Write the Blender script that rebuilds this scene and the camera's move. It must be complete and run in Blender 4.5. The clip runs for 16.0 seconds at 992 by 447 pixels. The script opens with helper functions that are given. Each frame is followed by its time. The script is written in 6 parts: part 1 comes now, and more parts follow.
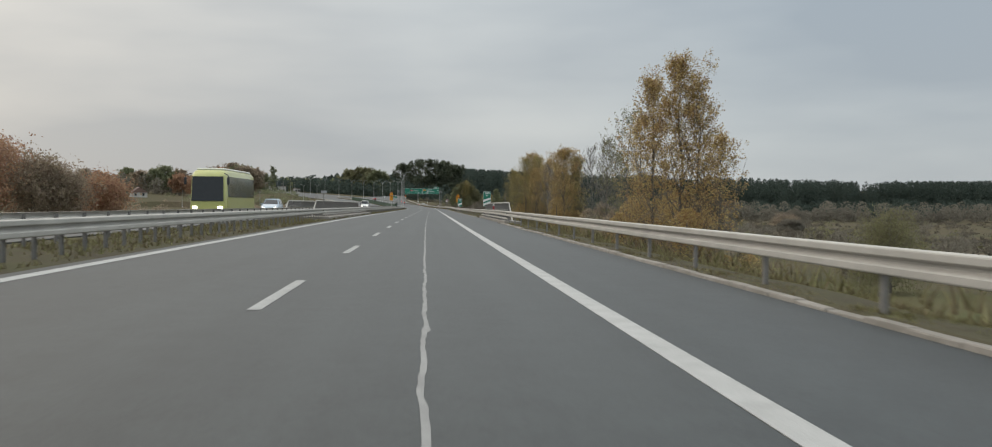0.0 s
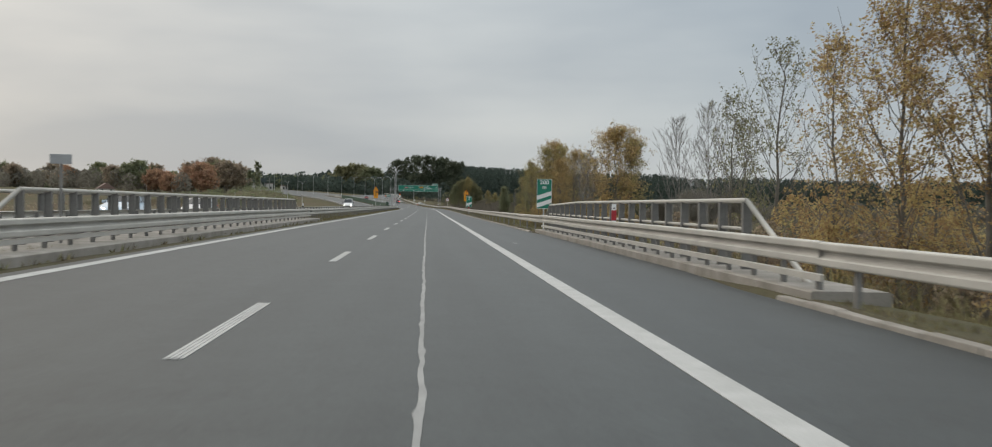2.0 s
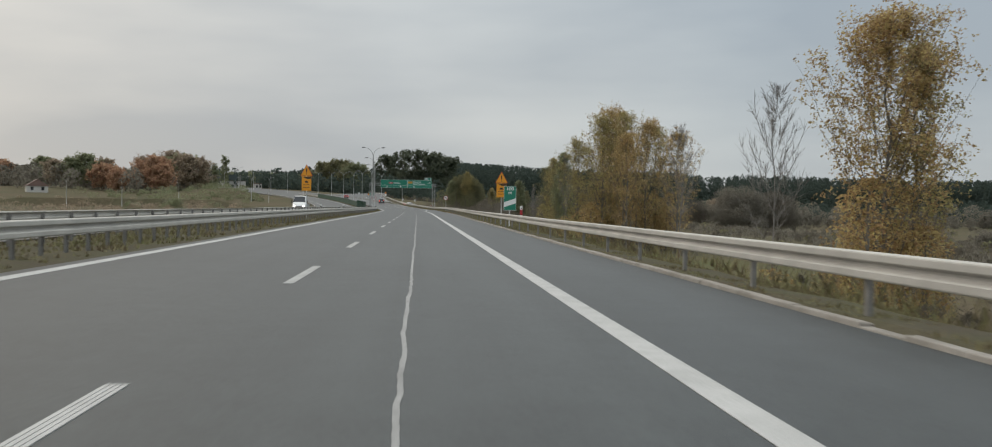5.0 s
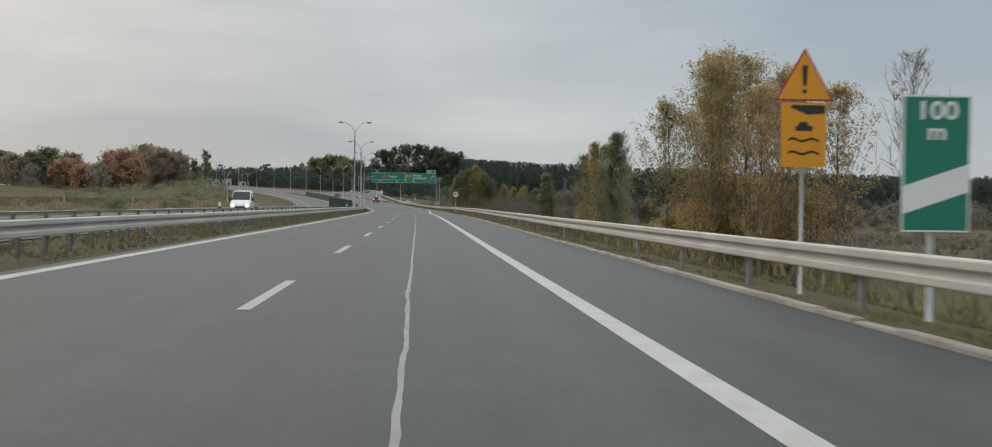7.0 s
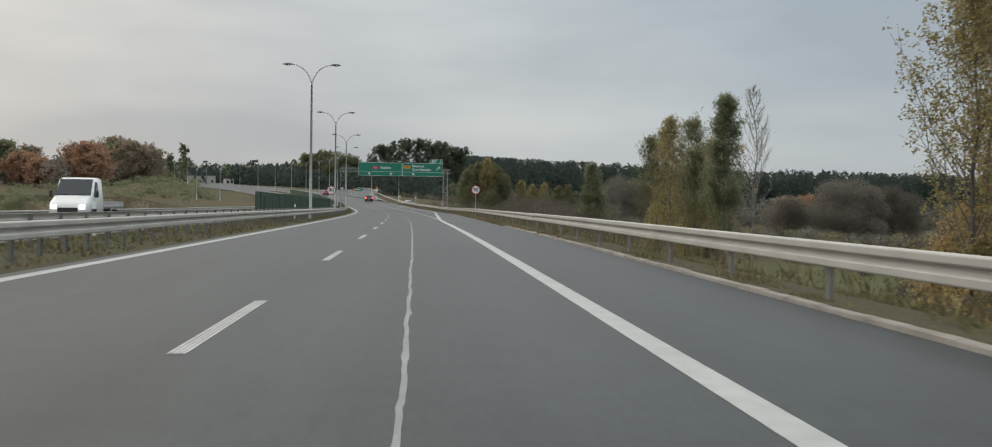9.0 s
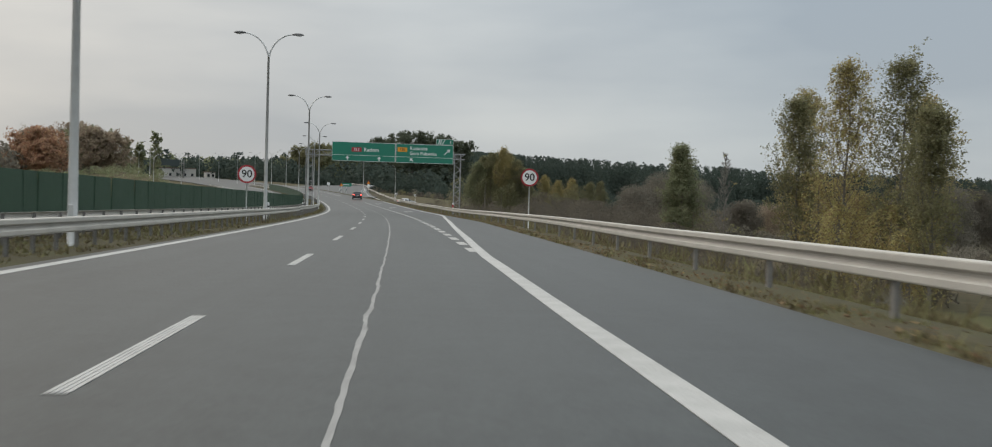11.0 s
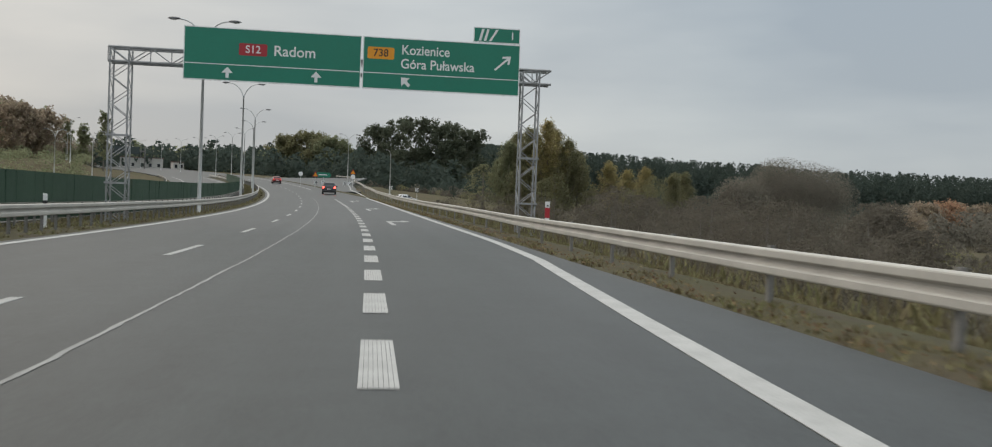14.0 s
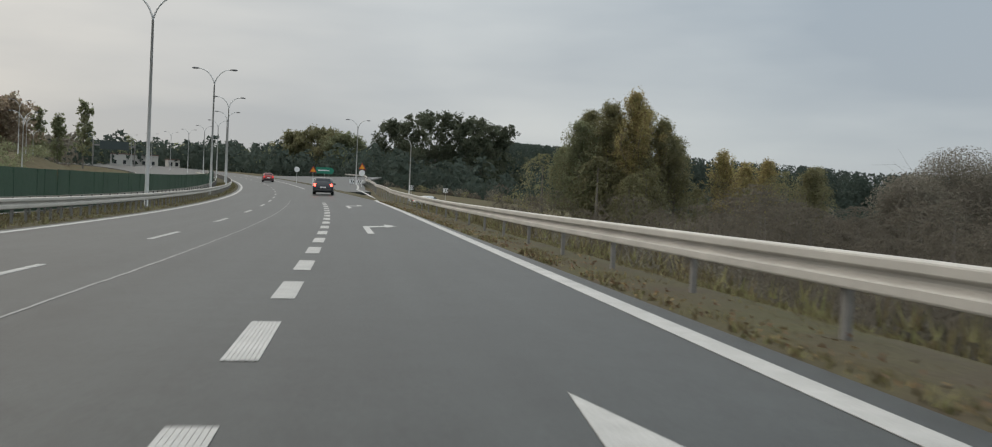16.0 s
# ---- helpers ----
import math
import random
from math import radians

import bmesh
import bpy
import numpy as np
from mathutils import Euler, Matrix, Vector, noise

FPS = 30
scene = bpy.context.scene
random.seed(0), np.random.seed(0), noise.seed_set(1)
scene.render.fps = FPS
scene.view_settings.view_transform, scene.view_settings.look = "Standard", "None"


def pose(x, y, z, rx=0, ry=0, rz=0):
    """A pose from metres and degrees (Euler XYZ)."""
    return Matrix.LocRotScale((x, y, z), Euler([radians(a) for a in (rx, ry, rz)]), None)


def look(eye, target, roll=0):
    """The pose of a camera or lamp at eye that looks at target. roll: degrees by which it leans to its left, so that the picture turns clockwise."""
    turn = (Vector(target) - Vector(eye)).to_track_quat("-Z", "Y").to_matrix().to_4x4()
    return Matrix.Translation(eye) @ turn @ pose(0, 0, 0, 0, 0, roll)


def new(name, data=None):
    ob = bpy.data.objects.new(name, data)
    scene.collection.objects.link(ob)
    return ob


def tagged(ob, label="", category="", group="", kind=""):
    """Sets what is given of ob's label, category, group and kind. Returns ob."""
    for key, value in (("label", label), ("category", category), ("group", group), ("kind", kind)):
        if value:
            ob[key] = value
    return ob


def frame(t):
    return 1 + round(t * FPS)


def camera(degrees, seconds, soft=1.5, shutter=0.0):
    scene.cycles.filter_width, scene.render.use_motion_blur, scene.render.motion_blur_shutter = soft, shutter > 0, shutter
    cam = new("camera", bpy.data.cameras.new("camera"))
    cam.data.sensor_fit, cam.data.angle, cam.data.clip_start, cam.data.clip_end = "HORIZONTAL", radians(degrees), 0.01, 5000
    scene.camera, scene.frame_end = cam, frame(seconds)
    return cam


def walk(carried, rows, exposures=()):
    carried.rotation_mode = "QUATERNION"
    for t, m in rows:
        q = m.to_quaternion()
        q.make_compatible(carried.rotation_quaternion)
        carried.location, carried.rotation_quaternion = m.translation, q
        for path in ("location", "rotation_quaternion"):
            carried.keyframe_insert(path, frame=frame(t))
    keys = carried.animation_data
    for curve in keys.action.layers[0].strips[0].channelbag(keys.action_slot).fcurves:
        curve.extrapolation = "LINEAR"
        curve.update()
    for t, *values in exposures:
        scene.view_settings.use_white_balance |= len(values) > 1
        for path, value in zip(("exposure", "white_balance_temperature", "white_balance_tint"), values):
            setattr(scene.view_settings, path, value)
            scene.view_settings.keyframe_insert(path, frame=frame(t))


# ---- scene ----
# ---- camera and its drive ----
cam = camera(50.86, 16.0, soft=1.1, shutter=0.15)
walk(cam, [
    (0.0, pose(1.690, 0.000, 1.075, 88.941, -0.491, -3.923)),
    (0.5, pose(1.691, 12.836, 1.076, 88.930, -0.576, -3.945)),
    (1.0, pose(1.703, 25.668, 1.074, 88.922, -0.660, -3.979)),
    (1.5, pose(1.729, 38.489, 1.070, 88.918, -0.739, -4.029)),
    (2.0, pose(1.770, 51.297, 1.063, 88.922, -0.811, -4.099)),
    (2.5, pose(1.831, 64.086, 1.053, 88.932, -0.854, -4.193)),
    (3.0, pose(1.911, 76.857, 1.036, 88.945, -0.845, -4.295)),
    (3.5, pose(2.003, 89.633, 1.015, 88.960, -0.833, -4.393)),
    (4.0, pose(2.102, 102.440, 0.988, 88.966, -0.826, -4.480)),
    (4.5, pose(2.200, 115.303, 0.956, 88.952, -0.831, -4.546)),
    (5.0, pose(2.293, 128.223, 0.920, 88.946, -0.824, -4.589)),
    (5.5, pose(2.378, 141.175, 0.888, 88.941, -0.805, -4.611)),
    (6.0, pose(2.455, 154.138, 0.859, 88.929, -0.777, -4.613)),
    (6.5, pose(2.522, 167.089, 0.835, 88.915, -0.730, -4.592)),
    (7.0, pose(2.579, 180.006, 0.816, 88.888, -0.720, -4.554)),
    (7.5, pose(2.629, 192.866, 0.797, 88.866, -0.696, -4.521)),
    (8.0, pose(2.679, 205.659, 0.777, 88.854, -0.658, -4.507)),
    (8.5, pose(2.735, 218.374, 0.758, 88.863, -0.705, -4.512)),
    (9.0, pose(2.796, 231.003, 0.744, 88.885, -0.825, -4.509)),
    (9.5, pose(2.857, 243.538, 0.732, 88.912, -0.996, -4.508)),
    (10.0, pose(2.917, 255.981, 0.722, 88.919, -1.193, -4.511)),
    (10.5, pose(2.976, 268.335, 0.706, 88.902, -1.396, -4.514)),
    (11.0, pose(3.037, 280.604, 0.684, 88.879, -1.593, -4.516)),
    (11.5, pose(3.099, 292.792, 0.656, 88.856, -1.757, -4.514)),
    (12.0, pose(3.167, 304.888, 0.625, 88.850, -1.868, -4.509)),
    (12.5, pose(3.242, 316.867, 0.596, 88.843, -1.989, -4.481)),
    (13.0, pose(3.317, 328.691, 0.569, 88.837, -2.136, -4.421)),
    (13.5, pose(3.342, 340.285, 0.542, 88.833, -2.208, -4.377)),
    (14.0, pose(3.265, 351.595, 0.519, 88.809, -2.197, -4.387)),
    (14.5, pose(3.087, 362.703, 0.500, 88.794, -2.197, -4.432)),
    (15.0, pose(2.803, 373.700, 0.488, 88.831, -2.314, -4.420)),
    (15.5, pose(2.359, 384.582, 0.496, 88.899, -2.449, -4.090)),
    (16.0, pose(1.767, 395.383, 0.521, 88.935, -2.488, -3.468)),
])

# ---- world and sun: an even, overcast evening sky, brighter overhead ----
world = bpy.data.worlds.new("overcast_sky")
scene.world = world
world.use_nodes = True
wn, wl = world.node_tree.nodes, world.node_tree.links
wn.clear()


def wnode(kind, **kw):
    n = wn.new(kind)
    for k, v in kw.items():
        if k == "sky_type":
            n.sky_type = v
        elif k == "blend_type":
            n.blend_type = v
        elif k == "data_type":
            n.data_type = v
        elif k == "operation":
            n.operation = v
    return n


w_out = wnode("ShaderNodeOutputWorld")
w_bg = wnode("ShaderNodeBackground")
w_sky = wnode("ShaderNodeTexSky", sky_type="NISHITA")
w_sky.sun_disc = False
w_sky.sun_elevation, w_sky.sun_rotation = radians(22), radians(-70)
w_geo = wnode("ShaderNodeTexCoord")
w_map = wnode("ShaderNodeMapping")
w_map.inputs["Scale"].default_value = (1.0, 1.0, 4.2)
w_map.inputs["Location"].default_value = (0.3, 0.15, 0.0)
w_noise = wnode("ShaderNodeTexNoise")
w_noise.inputs["Scale"].default_value = 1.9
w_noise.inputs["Detail"].default_value = 5.0
w_noise.inputs["Roughness"].default_value = 0.45
w_cloud = wnode("ShaderNodeValToRGB")
w_cloud.color_ramp.elements[0].position, w_cloud.color_ramp.elements[1].position = 0.38, 0.62
w_cloud.color_ramp.elements[0].color = (0.418, 0.476, 0.528, 1)
w_cloud.color_ramp.elements[1].color = (0.614, 0.668, 0.690, 1)
w_sep = wnode("ShaderNodeSeparateXYZ")
w_up = wnode("ShaderNodeValToRGB")
w_up.color_ramp.elements[0].position, w_up.color_ramp.elements[1].position = 0.0, 0.85
w_up.color_ramp.elements[0].color = (1.00, 0.96, 0.925, 1)
w_up.color_ramp.elements[1].color = (3.10, 2.96, 2.82, 1)
w_low = w_up.color_ramp.elements.new(0.2)
w_low.color = (0.97, 0.98, 0.99, 1)
w_mul = wnode("ShaderNodeMix", data_type="RGBA", blend_type="MULTIPLY")
w_mul.inputs[0].default_value = 1.0
w_side = wnode("ShaderNodeVectorMath", operation="DOT_PRODUCT")
w_side.inputs[1].default_value = (-0.86, 0.45, 0.25)
w_warm = wnode("ShaderNodeValToRGB")
w_warm.color_ramp.elements[0].position, w_warm.color_ramp.elements[1].position = 0.2, 0.85
w_warm.color_ramp.elements[0].color = (1, 1, 1, 1)
w_warm.color_ramp.elements[1].color = (1.42, 1.225, 1.065, 1)
w_half = w_warm.color_ramp.elements.new(0.5)
w_half.color = (1.075, 1.03, 1.0, 1)
w_mul2 = wnode("ShaderNodeMix", data_type="RGBA", blend_type="MULTIPLY")
w_mul2.inputs[0].default_value = 1.0
w_mix = wnode("ShaderNodeMix", data_type="RGBA", blend_type="MIX")
w_mix.inputs[0].default_value = 0.94
w_scale = wnode("ShaderNodeMix", data_type="RGBA", blend_type="MULTIPLY")
w_scale.inputs[0].default_value = 1.0
w_scale.inputs[7].default_value = (0.1, 0.1, 0.1, 1)
wl.new(w_geo.outputs["Generated"], w_map.inputs["Vector"])
wl.new(w_map.outputs["Vector"], w_noise.inputs["Vector"])
wl.new(w_noise.outputs["Fac"], w_cloud.inputs["Fac"])
wl.new(w_geo.outputs["Generated"], w_sep.inputs[0])
wl.new(w_sep.outputs["Z"], w_up.inputs["Fac"])
wl.new(w_cloud.outputs["Color"], w_mul.inputs[6])
wl.new(w_up.outputs["Color"], w_mul.inputs[7])
wl.new(w_geo.outputs["Generated"], w_side.inputs[0])
wl.new(w_side.outputs["Value"], w_warm.inputs["Fac"])
wl.new(w_mul.outputs[2], w_mul2.inputs[6])
wl.new(w_warm.outputs["Color"], w_mul2.inputs[7])
wl.new(w_sky.outputs["Color"], w_scale.inputs[6])
wl.new(w_scale.outputs[2], w_mix.inputs[6])
wl.new(w_mul2.outputs[2], w_mix.inputs[7])
wl.new(w_mix.outputs[2], w_bg.inputs["Color"])
wl.new(w_bg.outputs[0], w_out.inputs[0])
w_bg.inputs["Strength"].default_value = 0.95

sun_data = bpy.data.lights.new("sun", "SUN")
sun_data.energy, sun_data.angle, sun_data.color = 0.5, radians(25), (1.0, 0.945, 0.875)
sun = new("sun", sun_data)
sun.matrix_world = look((0, 0, 200), (86, -45, 140))

# ---- the road's line: curvature, gradient and crossfall along it ----
KNOTS = [-60, 0, 60, 120, 170, 210, 250, 290, 330, 370, 410, 450, 500, 580, 700]
KAPPA = [3.5e-07, -4.597e-05, -9.541e-05, 3.77e-06, 5.216e-05, -2.595e-05, 0.00017028, 0.00036644, 0.00049238, 0.00071516, 0.000673, 0.00080746, 0.00098188, 0.0010891, 0.00112209]
GRADE = [2.8e-05, 6.4e-05, -0.00091, -0.002806, -0.001509, -0.001788, -0.001033, -0.002829, -0.002806, -0.001791, 0.00405, 0.014569, 0.022922, 0.027592, 0.028526]
CROSS = [-0.021153, -0.017957, -0.013608, -0.014284, -0.017162, -0.014875, -0.006299, 0.000991, 0.005986, 0.008283, 0.018328, 0.027426, 0.0345, 0.0375, 0.0375]
SS = np.arange(-300.0, 1500.0, 1.0)
_k = np.interp(SS, KNOTS, KAPPA)
_k[SS > 760] *= np.clip(1 - (SS[SS > 760] - 760) / 200, 0, 1)
_g = np.interp(SS, KNOTS, GRADE)
_g[SS > 760] *= np.clip(1 - (SS[SS > 760] - 760) / 300, 0, 1)
EE = np.interp(SS, KNOTS, CROSS)
TH = np.concatenate([[0], np.cumsum((_k[1:] + _k[:-1]) / 2)])
TH -= np.interp(0, SS, TH)
XX = np.concatenate([[0], np.cumsum(-np.sin((TH[1:] + TH[:-1]) / 2))])
YY = np.concatenate([[0], np.cumsum(np.cos((TH[1:] + TH[:-1]) / 2))])
ZZ = np.concatenate([[0], np.cumsum((_g[1:] + _g[:-1]) / 2)])
XX -= np.interp(0, SS, XX)
YY -= np.interp(0, SS, YY)
ZZ -= np.interp(0, SS, ZZ)


def along(a, s):
    return np.interp(s, SS, a)


def fall(s, u):
    """Height that the crossfall gives at u; the other carriageway has its own."""
    e = along(EE, s)
    el = np.interp(s, [260, 360], [0.02, 0]) + np.interp(s, [260, 360], [0, 1]) * e
    return np.where(np.asarray(u) > -7.0, u * e, -7.0 * e + (np.asarray(u) + 7.0) * el)


def P(s, u, h=0.0):
    """The place at s metres along the road, u metres right of the lane line, h above the surface."""
    th = along(TH, s)
    return Vector((float(along(XX, s) + u * math.cos(th)), float(along(YY, s) + u * math.sin(th)),
                   float(along(ZZ, s) + fall(s, u) + h)))


def turn(s):
    return math.degrees(float(along(TH, s)))


def stand(s, u, h=0.0, rz=0.0):
    p = P(s, u, h)
    return pose(p.x, p.y, p.z, 0, 0, turn(s) + rz)


def edge(s):
    """The right edge of the paving."""
    return float(np.interp(s, [-300, 66, 70, 94, 97, 285, 324, 347, 470, 520, 1500], [6.2, 6.2, 6.45, 6.45, 6.2, 6.2, 6.8, 7.45, 7.6, 6.0, 6.0]))


def rail_right(s):
    return float(np.interp(s, [-300, 262, 300, 325, 350, 400, 450, 480, 520, 570, 620], [6.67, 6.67, 7.2, 8.0, 8.15, 8.3, 8.6, 9.4, 12.0, 17.5, 27.0]))


def exit_line(s):
    return float(np.interp(s, [303, 309, 315, 321.5, 330.7, 340, 345, 350, 356, 362, 367, 372, 380, 400, 470, 520, 560, 600, 640], [3.69, 3.86, 4.07, 4.28, 4.63, 5.07, 5.31, 5.58, 5.87, 6.22, 6.55, 6.9, 7.08, 7.1, 7.5, 9.8, 14.5, 22.5, 35.0]))

# ---- materials ----
def material(name, base, rough=0.8, metal=0.0, tint=None, scale=4.0, fine=60.0, amount=0.5, bump=0.2, per_piece=0.0, coord="Object", spec=None, detail_mix=0.35, through_light=0.0):
    """A surface with variation at two scales, grain and relief."""
    m = bpy.data.materials.new(name)
    m.use_nodes = True
    n, l = m.node_tree.nodes, m.node_tree.links
    b = n["Principled BSDF"]
    b.inputs["Roughness"].default_value, b.inputs["Metallic"].default_value = rough, metal
    if spec is not None:
        b.inputs["Specular IOR Level"].default_value = spec
    tc = n.new("ShaderNodeTexCoord")
    if coord == "World":
        geo = n.new("ShaderNodeNewGeometry")
        vec = geo.outputs["Position"]
    else:
        vec = tc.outputs["Object"]
    big = n.new("ShaderNodeTexNoise")
    big.inputs["Scale"].default_value, big.inputs["Detail"].default_value = scale, 5
    small = n.new("ShaderNodeTexNoise")
    small.inputs["Scale"].default_value, small.inputs["Detail"].default_value = fine, 3
    l.new(vec, big.inputs["Vector"])
    l.new(vec, small.inputs["Vector"])
    mix = n.new("ShaderNodeMix")
    mix.data_type = "RGBA"
    ramp = n.new("ShaderNodeValToRGB")
    ramp.color_ramp.elements[0].position, ramp.color_ramp.elements[1].position = 0.5 - 0.5 * (1 - amount) - 0.05, 0.5 + 0.5 * (1 - amount) + 0.05
    l.new(big.outputs["Fac"], ramp.inputs["Fac"])
    l.new(ramp.outputs["Color"], mix.inputs[0])
    mix.inputs[6].default_value = (*base, 1)
    mix.inputs[7].default_value = (*(tint or tuple(c * 0.75 for c in base)), 1)
    hsv = n.new("ShaderNodeHueSaturation")
    math1 = n.new("ShaderNodeMath")
    math1.operation = "MULTIPLY_ADD"
    l.new(small.outputs["Fac"], math1.inputs[0])
    math1.inputs[1].default_value, math1.inputs[2].default_value = detail_mix * 2, 1 - detail_mix
    val = math1.outputs[0]
    if per_piece:
        info = n.new("ShaderNodeNewGeometry")
        add = n.new("ShaderNodeMath")
        add.operation = "MULTIPLY_ADD"
        l.new(info.outputs["Random Per Island"], add.inputs[0])
        add.inputs[1].default_value = per_piece * 2
        sub = n.new("ShaderNodeMath")
        sub.operation = "ADD"
        l.new(val, sub.inputs[0])
        sub.inputs[1].default_value = -per_piece
        l.new(sub.outputs[0], add.inputs[2])
        val = add.outputs[0]
        hue = n.new("ShaderNodeMath")
        hue.operation = "MULTIPLY_ADD"
        l.new(info.outputs["Random Per Island"], hue.inputs[0])
        hue.inputs[1].default_value, hue.inputs[2].default_value = 0.05 * per_piece / 0.3, 0.5 - 0.025 * per_piece / 0.3
        l.new(hue.outputs[0], hsv.inputs["Hue"])
    l.new(val, hsv.inputs["Value"])
    l.new(mix.outputs[2], hsv.inputs["Color"])
    l.new(hsv.outputs["Color"], b.inputs["Base Color"])
    if bump:
        bp = n.new("ShaderNodeBump")
        bp.inputs["Strength"].default_value, bp.inputs["Distance"].default_value = bump, 0.02
        l.new(small.outputs["Fac"], bp.inputs["Height"])
        l.new(bp.outputs["Normal"], b.inputs["Normal"])
    if through_light:
        tr = n.new("ShaderNodeBsdfTranslucent")
        l.new(hsv.outputs["Color"], tr.inputs["Color"])
        ms = n.new("ShaderNodeMixShader")
        ms.inputs[0].default_value = through_light
        l.new(b.outputs[0], ms.inputs[1])
        l.new(tr.outputs[0], ms.inputs[2])
        l.new(ms.outputs[0], n["Material Output"].inputs[0])
    return m


def asphalt_material(name, base):
    """Worn asphalt: aggregate specks, long streaks along the lanes, faint patches."""
    m = bpy.data.materials.new(name)
    m.use_nodes = True
    n, l = m.node_tree.nodes, m.node_tree.links
    b = n["Principled BSDF"]
    b.inputs["Roughness"].default_value = 0.5
    b.inputs["Specular IOR Level"].default_value = 0.38
    uv = n.new("ShaderNodeUVMap")
    geo = n.new("ShaderNodeNewGeometry")
    stretch = n.new("ShaderNodeMapping")
    stretch.inputs["Scale"].default_value = (1.6, 0.03, 1)
    l.new(uv.outputs[0], stretch.inputs["Vector"])
    streak = n.new("ShaderNodeTexNoise")
    streak.inputs["Scale"].default_value, streak.inputs["Detail"].default_value = 1.2, 4
    l.new(stretch.outputs[0], streak.inputs["Vector"])
    patch = n.new("ShaderNodeTexNoise")
    patch.inputs["Scale"].default_value, patch.inputs["Detail"].default_value = 0.16, 6
    l.new(geo.outputs["Position"], patch.inputs["Vector"])
    grain = n.new("ShaderNodeTexNoise")
    grain.inputs["Scale"].default_value, grain.inputs["Detail"].default_value, grain.inputs["Roughness"].default_value = 20, 4, 0.8
    l.new(geo.outputs["Position"], grain.inputs["Vector"])
    blot = n.new("ShaderNodeTexNoise")
    blot.inputs["Scale"].default_value, blot.inputs["Detail"].default_value = 2.3, 5
    l.new(geo.outputs["Position"], blot.inputs["Vector"])
    total = None
    for node, w in ((streak, 0.9), (patch, 0.6), (grain, 2.7), (blot, 0.8)):
        f = n.new("ShaderNodeMath")
        f.operation = "MULTIPLY_ADD"
        l.new(node.outputs["Fac"], f.inputs[0])
        f.inputs[1].default_value = w
        if total is None:
            f.inputs[2].default_value = 1 - 2.5
        else:
            l.new(total, f.inputs[2])
        total = f.outputs[0]
    lanes = n.new("ShaderNodeSeparateXYZ")
    l.new(uv.outputs[0], lanes.inputs[0])
    wear = n.new("ShaderNodeMapRange")
    wear.inputs["From Min"].default_value, wear.inputs["From Max"].default_value = -4.0, 8.0
    l.new(lanes.outputs["X"], wear.inputs["Value"])
    tracks = n.new("ShaderNodeValToRGB")
    stops = ((0.0, 0.93), (0.10, 1.02), (0.17, 0.98), (0.25, 1.03), (0.335, 0.97), (0.42, 1.04), (0.48, 0.97), (0.56, 1.03), (0.625, 0.97), (0.655, 0.90), (1.0, 0.86))
    tracks.color_ramp.elements[0].color = (stops[0][1],) * 3 + (1,)
    tracks.color_ramp.elements[1].color = (stops[-1][1],) * 3 + (1,)
    for at, v in stops[1:-1]:
        tracks.color_ramp.elements.new(at).color = (v, v, v, 1)
    l.new(wear.outputs[0], tracks.inputs["Fac"])
    worn = n.new("ShaderNodeMath")
    worn.operation = "MULTIPLY"
    l.new(total, worn.inputs[0])
    l.new(tracks.outputs["Color"], worn.inputs[1])
    total = worn.outputs[0]
    hsv = n.new("ShaderNodeHueSaturation")
    hsv.inputs["Color"].default_value = (*base, 1)
    l.new(total, hsv.inputs["Value"])
    l.new(hsv.outputs[0], b.inputs["Base Color"])
    bp = n.new("ShaderNodeBump")
    bp.inputs["Strength"].default_value, bp.inputs["Distance"].default_value = 0.22, 0.01
    l.new(grain.outputs["Fac"], bp.inputs["Height"])
    l.new(bp.outputs[0], b.inputs["Normal"])
    return m


ASPHALT = asphalt_material("worn_asphalt", (0.0282, 0.0328, 0.0323))
PAINT = material("road_paint", (0.42, 0.42, 0.408), 0.75, tint=(0.30, 0.30, 0.29), scale=3, fine=55, amount=0.5, bump=0.15, coord="World", detail_mix=0.3)
SEAL = material("crack_filler", (0.28, 0.28, 0.272), 0.75, tint=(0.19, 0.19, 0.185), scale=2, fine=40, amount=0.6, bump=0.1, coord="World")
STEEL = material("galvanised_steel", (0.452, 0.436, 0.398), 0.70, 0.0, tint=(0.35, 0.336, 0.308), scale=1.2, fine=30, amount=0.6, bump=0.03, coord="World", detail_mix=0.12)
POST_STEEL = material("weathered_steel", (0.215, 0.209, 0.2), 0.7, 0.2, tint=(0.15, 0.146, 0.138), scale=5, fine=50, amount=0.6, bump=0.05, detail_mix=0.2)
GANTRY_STEEL = material("gantry_steel", (0.33, 0.338, 0.345), 0.6, 0.3, tint=(0.24, 0.245, 0.25), scale=3, fine=30, amount=0.6, bump=0.05, detail_mix=0.15)
DARK_BOARD = material("dark_board", (0.035, 0.05, 0.05), 0.6, tint=(0.028, 0.04, 0.04), scale=1, fine=8, bump=0, detail_mix=0.1)
CONCRETE = material("concrete", (0.30, 0.278, 0.25), 0.9, tint=(0.19, 0.175, 0.15), scale=1.5, fine=30, amount=0.7, bump=0.3, coord="World", detail_mix=0.25)
GROUND = material("meadow_ground", (0.098, 0.080, 0.052), 0.95, tint=(0.080, 0.076, 0.045), scale=0.035, fine=0.9, amount=0.8, bump=0.5, coord="World", detail_mix=0.45, spec=0.05)
SOIL = material("verge_soil", (0.078, 0.064, 0.047), 0.95, tint=(0.082, 0.080, 0.042), scale=0.8, fine=14, amount=0.6, bump=0.6, coord="World", detail_mix=0.45, spec=0.1)
